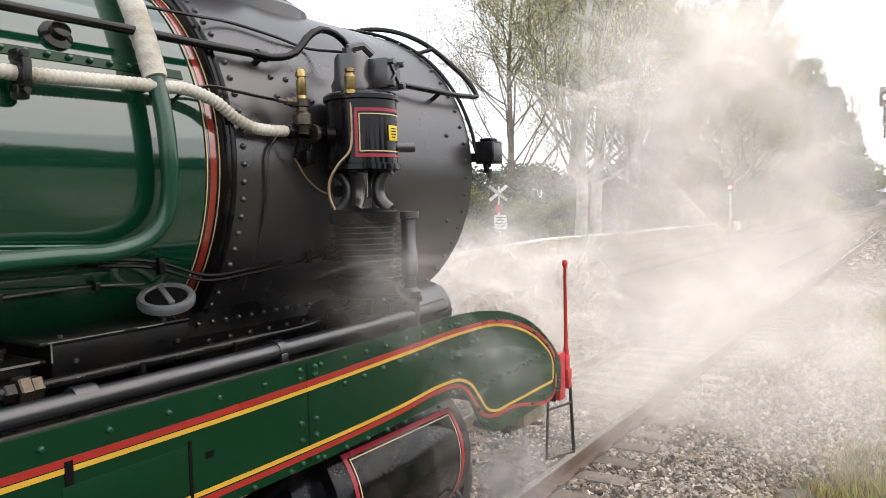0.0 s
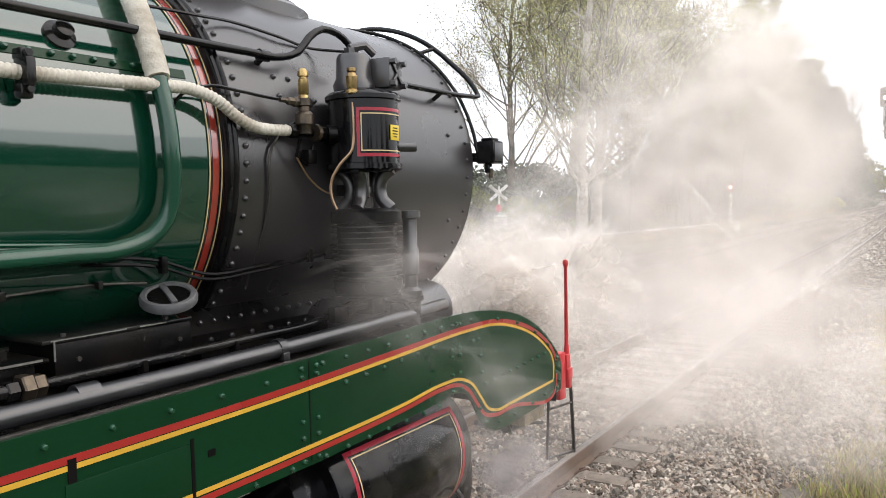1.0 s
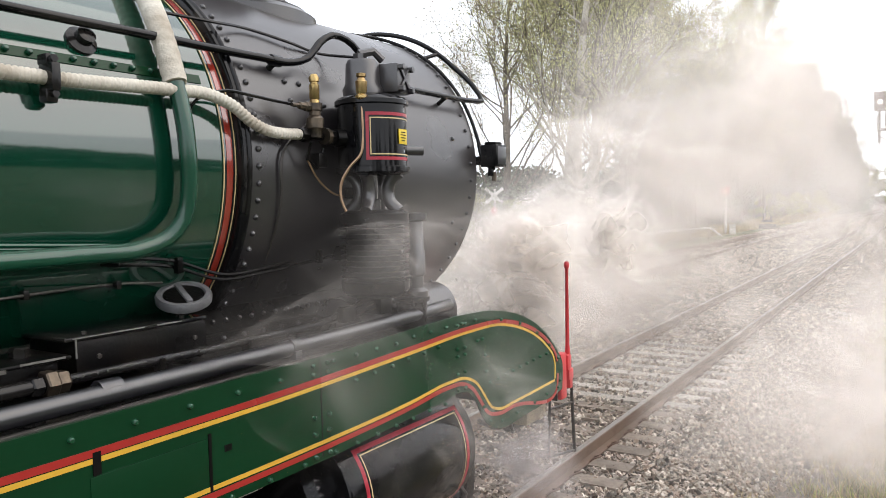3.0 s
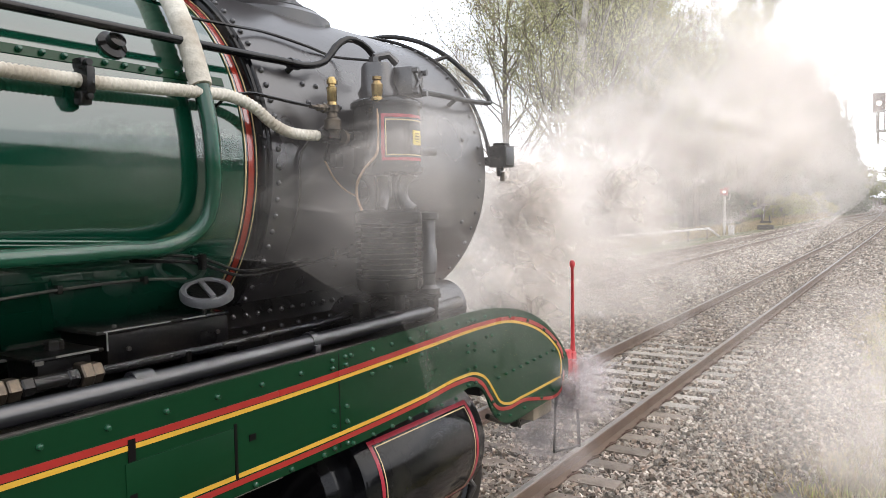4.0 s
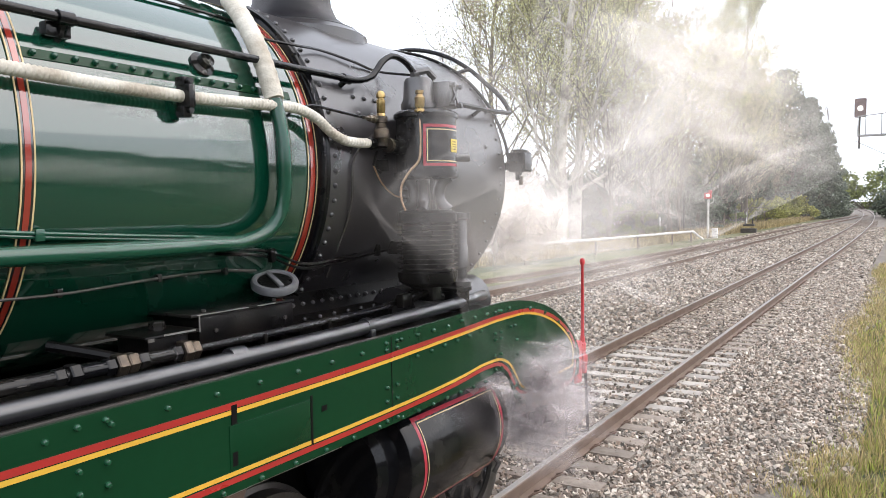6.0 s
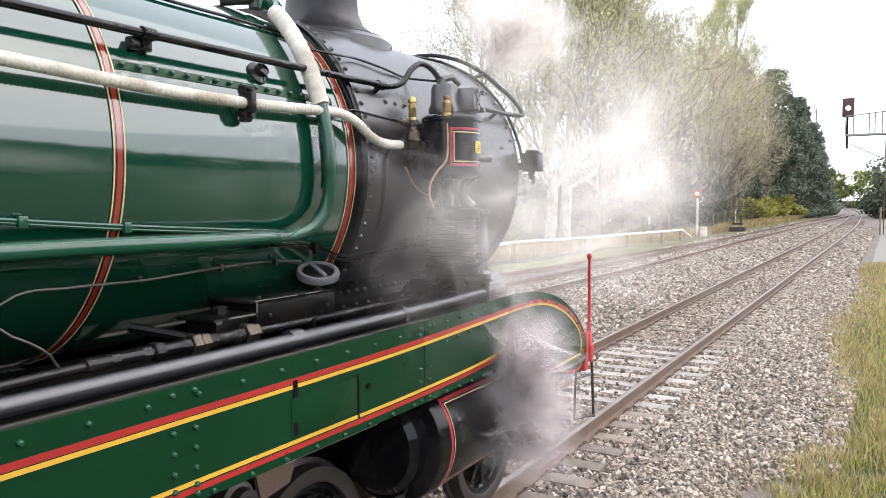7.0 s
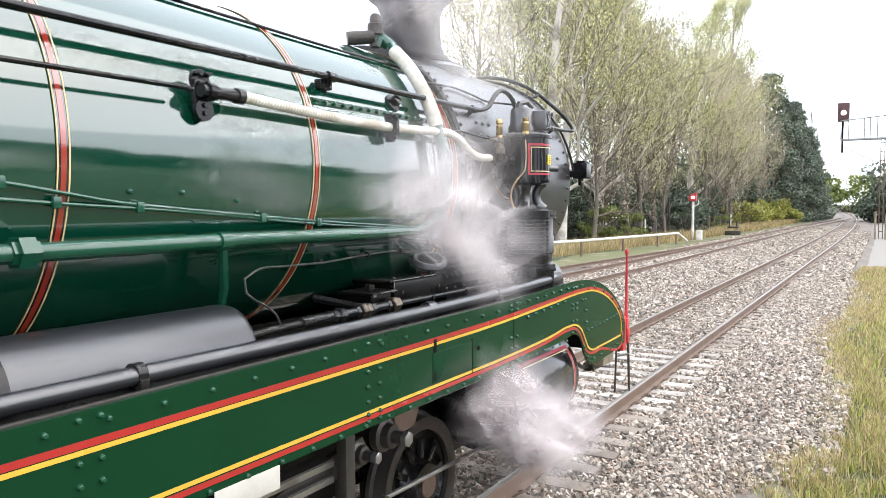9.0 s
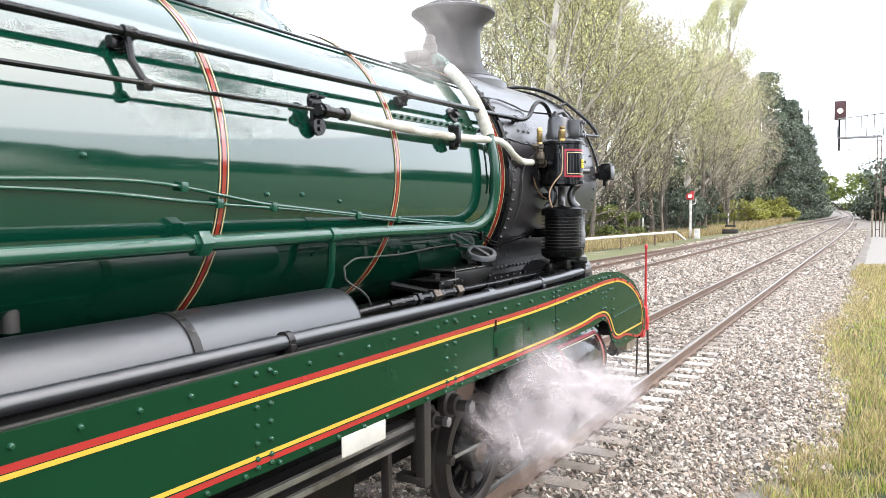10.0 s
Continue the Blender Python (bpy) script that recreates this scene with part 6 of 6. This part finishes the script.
PUFFS = [
    ("cloud", 1.0, [(0, -1.42, 8.50, 1.31), (1, -1.16, 8.50, 1.54), (2.5, -0.94, 8.50, 1.73), (4, -0.70, 8.50, 2.08), (5, -0.69, 8.80, 2.82), (6.4, -12.00, 11.00, 1.90), (10, -15.00, 8.00, 2.00)]),
    ("cloud", 0.9, [(0, -0.74, 8.00, 0.98), (1, -0.51, 8.00, 1.26), (2.5, -0.41, 8.20, 1.62), (4, -0.66, 8.50, 2.57), (5, -0.86, 9.00, 3.57), (6.4, -13.00, 10.00, 1.90), (10, -16.00, 7.00, 2.00)]),
    ("cloud", 1.0, [(0, -0.89, 10.00, 1.18), (1, -0.71, 10.00, 1.43), (2.5, -0.51, 10.50, 1.76), (4, -0.40, 11.00, 2.59), (5, -0.52, 12.00, 3.55), (6.4, -11.00, 9.00, 1.90), (10, -14.00, 6.00, 2.00)]),
    ("cloud", 1.1, [(0, -1.38, 8.00, 0.94), (1.5, -0.96, 8.00, 1.25), (2.5, -0.84, 8.00, 1.28), (4, -0.65, 8.00, 1.42), (5, -0.53, 8.20, 1.98), (6.4, -12.00, 12.00, 1.90), (10, -15.00, 9.00, 2.00)]),
    ("cloud", 0.8, [(0, -1.64, 8.00, 0.63), (2.5, -1.25, 8.00, 0.98), (4, -0.70, 7.80, 1.17), (5, -0.62, 8.00, 1.58), (6.5, -0.54, 8.60, 3.15), (7.5, -0.74, 9.00, 5.33), (8.6, -11.80, 12.00, 2.20), (10, -13.80, 9.00, 2.40)]),
    ("haze", 3.6, [(0, -1.13, 18.00, 4.79), (1, -0.77, 18.00, 4.89), (2.5, -0.31, 18.00, 4.29), (4.5, 0.53, 19.00, 5.27), (5.2, 0.74, 19.25, 5.75), (6.3, -15.60, 11.00, 1.60), (10, -17.60, 8.00, 1.80)]),
    ("haze", 3.6, [(0, 0.86, 20.00, 2.53), (1, 1.10, 20.00, 2.80), (2.5, 1.06, 20.00, 3.42), (4.5, 0.76, 20.00, 4.31), (5.2, 0.69, 20.00, 4.81), (6.3, -13.60, 10.00, 1.75), (10, -15.60, 7.00, 1.95)]),
    ("haze", 3.2, [(0, -1.48, 15.00, 2.02), (1, -1.14, 15.00, 2.47), (2.5, -0.98, 15.50, 2.98), (4.5, -0.51, 17.00, 4.02), (5.8, 0.31, 19.00, 6.26), (6.9, -14.20, 9.00, 1.90), (10, -16.20, 6.00, 2.10)]),
    ("haze", 3.0, [(0, 1.25, 12.00, 0.54), (1, 1.41, 12.00, 0.55), (2.5, 3.00, 12.00, 0.38), (4.5, 5.39, 12.00, -0.08), (5.2, 5.98, 12.00, 0.42), (6.3, 20.00, 14.00, 1.42), (10, 24.00, 14.00, 1.92)]),
    ("mist", 2.6, [(0, 2.90, 9.00, -0.15), (1, 3.01, 9.00, -0.25), (2.5, 3.15, 9.00, -0.26), (4.5, 4.54, 9.00, -0.17), (5.2, 4.88, 9.00, 0.33), (6.3, 17.20, 11.00, 1.33), (10, 21.20, 11.00, 1.83)]),
    ("haze", 3.4, [(0, -2.43, 16.00, 4.22), (1, -2.83, 16.00, 3.63), (2.5, -2.36, 16.00, 3.67), (4.5, -2.94, 17.00, 4.19), (5.2, -3.08, 17.25, 4.65), (6.3, -14.40, 10.00, 1.60), (10, -16.40, 7.00, 1.80)]),
    ("haze", 3.2, [(0, -0.33, 13.00, -0.10), (1, -0.53, 13.00, 0.29), (2.5, -1.03, 13.50, 1.08), (4.5, -2.11, 14.50, 2.35), (5.5, -2.64, 16.00, 4.99), (6.6, -15.20, 9.00, 1.75), (10, -17.20, 6.00, 1.95)]),
    ("haze", 3.4, [(0, 1.38, 22.00, 5.12), (1, 1.37, 22.00, 4.41), (2.5, 1.48, 22.00, 2.61), (4.5, 1.38, 24.00, 3.19), (5.2, 1.36, 24.49, 3.69), (6.3, -13.40, 12.00, 1.90), (10, -15.40, 9.00, 2.10)]),
    ("mist", 2.4, [(0, 2.38, 8.00, 0.05), (1, 2.59, 8.00, -0.03), (2.5, 3.20, 8.00, -0.23), (4.5, 3.42, 8.00, -0.27), (5.2, 3.47, 8.00, 0.23), (6.3, 17.80, 10.00, 1.23), (10, 21.80, 10.00, 1.73)]),
    ("haze", 1.6, [(0, 0.27, 15.00, 4.75), (1, 0.56, 15.00, 4.20), (2.5, 0.86, 16.00, 4.12), (4.5, 0.41, 17.00, 5.24), (5.2, 0.30, 17.25, 5.74), (6.3, -13.60, 10.00, 2.20), (10, -15.60, 7.00, 2.40)]),
    ("haze", 1.4, [(0, -0.40, 14.00, 3.27), (1, 0.86, 15.00, 3.04), (2.5, 0.12, 16.00, 3.40), (4.5, 1.26, 18.00, 4.22), (5.2, 1.54, 18.49, 4.61), (6.3, -11.40, 9.00, 1.60), (10, -13.40, 6.00, 1.80)]),
    ("veil", 0.55, [(0, 0.25, 3.30, 0.35), (2.3, 0.25, 3.36, 0.35), (3.2, 1.60, 2.15, 2.13), (4, 1.70, 2.32, 2.40), (5, 1.70, 2.52, 2.45), (6.5, 1.60, 3.64, 2.44), (7.5, 1.60, 3.92, 2.56), (8.5, 1.60, 3.73, 3.12), (10, 1.60, 3.71, 4.38)]),
    ("veil", 0.6, [(0, 0.25, 3.30, 0.35), (2.6, 0.25, 3.38, 0.35), (3.4, 1.60, 2.50, 2.24), (4, 1.70, 2.63, 2.57), (5, 1.70, 2.87, 2.79), (6.5, 1.60, 3.85, 3.01), (7.5, 1.60, 4.06, 3.35), (8.5, 1.60, 4.08, 4.21), (10, 1.60, 4.14, 5.50)]),
    ("veil", 0.5, [(0, 1.72, 3.15, 1.45), (1, 1.70, 3.22, 1.30), (2.5, 1.70, 3.35, 1.20), (4, 1.70, 3.12, 1.94), (5, 1.70, 3.10, 2.27), (6.5, 1.60, 3.99, 2.18), (7.5, 1.60, 3.78, 2.30), (8.5, 1.60, 3.86, 2.73), (9.2, 1.50, 3.85, 3.34), (10, 1.50, 3.63, 3.84)]),
    ("dense", 0.42, [(0, 0.25, 3.30, 0.35), (2.5, 0.25, 3.37, 0.35), (3.5, 1.00, 5.72, 0.63), (4.2, 1.45, 4.98, 1.10), (5, 1.45, 5.03, 1.16), (6.5, 1.50, 4.61, 1.24), (7.5, 1.50, 4.63, 0.95), (8.5, 1.45, 4.76, 0.78), (9.3, 1.45, 4.87, 0.79), (10, 1.45, 5.56, 0.87)]),
    ("dense", 0.4, [(0, 0.25, 3.30, 0.35), (4, 0.25, 3.55, 0.35), (5, 1.30, 5.11, 0.83), (6.5, 1.50, 4.42, 1.02), (7.5, 1.50, 4.54, 0.79), (8.5, 1.50, 4.94, 0.76), (9.3, 1.50, 5.29, 0.78), (10, 1.50, 6.09, 0.81)]),
    ("dense", 0.38, [(0, 0.25, 3.30, 0.35), (5, 0.25, 3.76, 0.35), (6.5, 1.50, 4.43, 1.50), (7.5, 1.55, 4.42, 1.27), (8, 1.55, 4.34, 1.00), (9, 1.50, 4.57, 0.84), (10, 1.45, 4.70, 0.83)]),
    ("plume", 0.36, [(0, 0.25, 3.30, 0.35), (5, 0.25, 3.76, 0.35), (6.5, 1.30, 4.41, 1.03), (7.5, 1.55, 4.42, 1.56), (8, 1.55, 4.38, 1.72), (8.5, 1.60, 3.86, 1.99), (9, 1.60, 3.41, 2.27), (9.5, 1.50, 3.26, 2.98), (10, 1.40, 3.34, 3.77)]),
    ("plume", 0.34, [(0, 0.25, 3.30, 0.35), (6.3, 0.25, 4.19, 0.35), (7, 1.40, 4.44, 1.14), (7.5, 1.50, 4.45, 1.15), (8, 1.55, 4.34, 1.37), (8.5, 1.60, 4.12, 1.63), (9, 1.60, 3.73, 2.13), (9.5, 1.50, 3.48, 2.86), (10, 1.40, 3.56, 3.78)]),
    ("dense", 0.3, [(0, 0.25, 3.30, 0.35), (6.5, 0.25, 4.25, 0.35), (7.5, 1.40, 4.40, 0.96), (8, 1.50, 4.50, 0.88), (8.5, 1.60, 4.25, 1.19), (9, 1.50, 4.22, 1.04), (10, 1.45, 4.34, 0.89)]),
    ("plume", 0.36, [(0, 0.25, 3.30, 0.35), (6, 0.25, 4.09, 0.35), (7, 1.20, 4.68, 1.58), (7.5, 1.50, 4.28, 2.01), (8, 1.55, 4.09, 2.17), (8.5, 1.60, 3.72, 2.47), (9, 1.60, 3.19, 2.46), (9.5, 1.50, 3.26, 3.23), (10, 1.40, 3.40, 4.19)]),
    ("dense", 0.36, [(0, 0.25, 3.30, 0.35), (7.5, 0.25, 4.73, 0.35), (8.5, 1.40, 4.50, 0.88), (9, 1.50, 4.30, 1.09), (10, 1.50, 4.88, 1.11)]),
    ("veil", 0.45, [(0, 0.25, 3.30, 0.35), (6, 0.25, 4.09, 0.35), (7, 1.40, 4.45, 1.92), (8, 1.55, 4.17, 2.47), (8.5, 1.60, 3.93, 2.74), (9, 1.60, 3.54, 2.56), (9.5, 1.60, 3.20, 2.74), (10, 1.60, 3.12, 3.19)]),
    ("mist", 3.2, [(0, 1.23, 13.00, -1.09), (1, 1.49, 13.00, -0.87), (2.5, 2.51, 13.00, -0.52), (4.5, 6.09, 13.00, -0.22), (5.2, 6.97, 13.00, 0.28), (6.3, 19.40, 15.00, 1.28), (10, 23.40, 15.00, 1.78)]),
    ("haze", 3.4, [(0, -2.68, 14.00, 0.01), (1, -2.55, 14.00, 0.25), (2.5, -2.12, 14.00, 0.11), (3.8, -2.26, 14.50, 1.08), (5, -2.65, 15.00, 2.38), (5.2, -2.58, 14.99, 2.59), (6.3, -15.40, 11.00, 2.20), (10, -17.40, 8.00, 2.40)]),
    ("haze", 3.6, [(0, -0.42, 20.00, 6.86), (1, 0.59, 20.00, 5.92), (2.5, 1.54, 20.00, 5.23), (4.5, 1.36, 21.00, 6.41), (5.2, 1.32, 21.25, 6.91), (6.3, -13.60, 10.00, 1.60), (10, -15.60, 7.00, 1.80)]),
    ("mist", 3.4, [(0, 0.10, 14.00, 1.62), (2.5, 0.93, 14.00, 1.88), (4.5, 0.97, 15.00, 4.47), (6.5, 0.35, 18.00, 3.72), (7.2, -4.00, 16.00, 3.20), (8, -13.00, 13.00, 2.20), (10, -15.50, 10.00, 2.20)]),
    ("mist", 2.6, [(0, 1.83, 20.00, 1.31), (4.5, -0.55, 20.00, 6.49), (6.5, -1.67, 20.00, 2.79), (7.5, -2.27, 20.00, 3.82), (8.6, -14.60, 12.00, 1.90), (10, -16.60, 9.00, 2.10)]),
    ("veil", 0.45, [(0, 1.90, 2.29, 2.07), (1.5, 1.90, 2.29, 2.08), (3, 1.90, 2.40, 2.20), (4, 1.90, 2.50, 2.62), (5, 1.90, 2.61, 3.08), (6.5, 1.90, 3.11, 3.93), (10, 1.90, 3.21, 5.09)]),
    ("veil", 0.6, [(0, 0.25, 3.30, 0.35), (6.3, 0.25, 4.19, 0.35), (6.6, 1.50, 4.04, 1.42), (7, 1.70, 3.20, 2.31), (7.5, 1.70, 3.23, 2.67), (8.2, 1.70, 3.35, 3.52), (10, 1.70, 3.41, 5.04)]),
    ("mist", 4.5, [(0, -3.46, 22.00, 6.11), (2.5, -2.88, 22.00, 5.50), (4.5, -4.47, 24.00, 5.58), (6.5, -5.90, 28.00, 5.77), (7.5, -6.13, 28.00, 6.16), (8.6, -16.50, 9.00, 1.60), (10, -18.50, 6.00, 1.80)]),
    ("plume", 0.5, [(0, 0.00, 2.90, 3.40), (8.3, 0.00, 4.85, 3.50), (9, 0.10, 5.30, 3.95), (9.5, 0.10, 5.80, 4.35), (10, 0.00, 6.10, 4.90)]),
    ("haze", 2.0, [(0, 1.01, 8.50, -0.02), (1, 1.33, 8.50, 0.02), (2.5, 2.46, 8.50, 0.08), (4, 4.47, 8.50, 0.27), (5.2, 5.25, 8.50, 0.77), (6.3, 17.00, 10.50, 1.77), (10, 21.00, 10.50, 2.27)]),
    ("mist", 2.4, [(0, 1.00, 9.00, 0.40), (1, 1.20, 9.00, 0.42), (2.5, 2.28, 9.00, 0.31), (4.5, 4.31, 9.00, 0.45), (5.2, 4.81, 9.00, 0.95), (6.3, 18.80, 11.00, 1.95), (10, 22.80, 11.00, 2.45)]),
    ("plume", 0.45, [(0, 1.15, 4.43, 0.52), (1, 1.15, 4.48, 0.54), (2.5, 1.20, 4.52, 0.60), (4, 1.20, 4.99, 0.71), (5, 1.30, 4.92, 0.84), (6.5, 1.30, 4.67, 0.81), (8, 1.40, 4.76, 0.71), (10, 1.40, 5.12, 0.80)]),
    ("mist", 1.8, [(0, 0.59, 7.50, 0.17), (1, 0.72, 7.50, 0.18), (2.5, 2.00, 7.50, 0.16), (4, 2.99, 7.50, 0.31), (5, 4.21, 7.50, 0.42), (5.2, 3.99, 7.50, 0.92), (6.3, 16.60, 9.50, 1.92), (10, 20.60, 9.50, 2.42)]),
    ("haze", 1.6, [(0, -0.39, 8.50, 0.37), (1, -0.16, 8.50, 0.53), (2.5, 0.11, 8.50, 0.72), (4, 0.10, 9.00, 1.93), (5, -0.05, 9.50, 3.19), (6.5, 0.17, 10.00, 6.56), (7.6, -13.60, 11.00, 1.75), (10, -15.60, 8.00, 1.95)]),
    ("mist", 2.6, [(0, -2.54, 12.00, 0.71), (2.5, -2.14, 12.00, 1.18), (4.5, -2.53, 13.00, 2.16), (6.5, -2.26, 14.00, 2.26), (7.5, -2.37, 14.00, 2.46), (8.3, -2.66, 14.00, 3.06), (9.4, -12.60, 10.00, 1.90), (10, -14.60, 7.00, 2.10)]),
    ("mist", 3.0, [(0, -1.26, 15.00, 0.65), (2.5, -1.19, 15.00, 1.63), (4.5, -2.31, 16.00, 2.72), (6.5, -2.18, 17.00, 1.71), (7.5, -2.31, 17.00, 2.73), (8.3, -2.58, 17.00, 5.13), (9.4, -14.00, 9.00, 2.05), (10, -16.00, 6.00, 2.25)]),
]
CLOUDS = [(puff(kind, r, 100 + i), rows) for i, (kind, r, rows) in enumerate(PUFFS)]


# ---- what moves ----
def motions():
    walk(loco, [(t, pose(0, d, 0)) for t, d in ROLL])
    for w, x, y in WHEELS:
        walk(w, [(t, pose(x, y, 0.46, -math.degrees(d / 0.46), 0, 0)) for t, d in ROLL])
    for i, (p, rows) in enumerate(CLOUDS):
        walk(p, [(t, pose(x, y, z, 2.0 * t, 1.5 * t, (5 - 3 * (i % 4)) * t)) for t, x, y, z in rows])


motions()
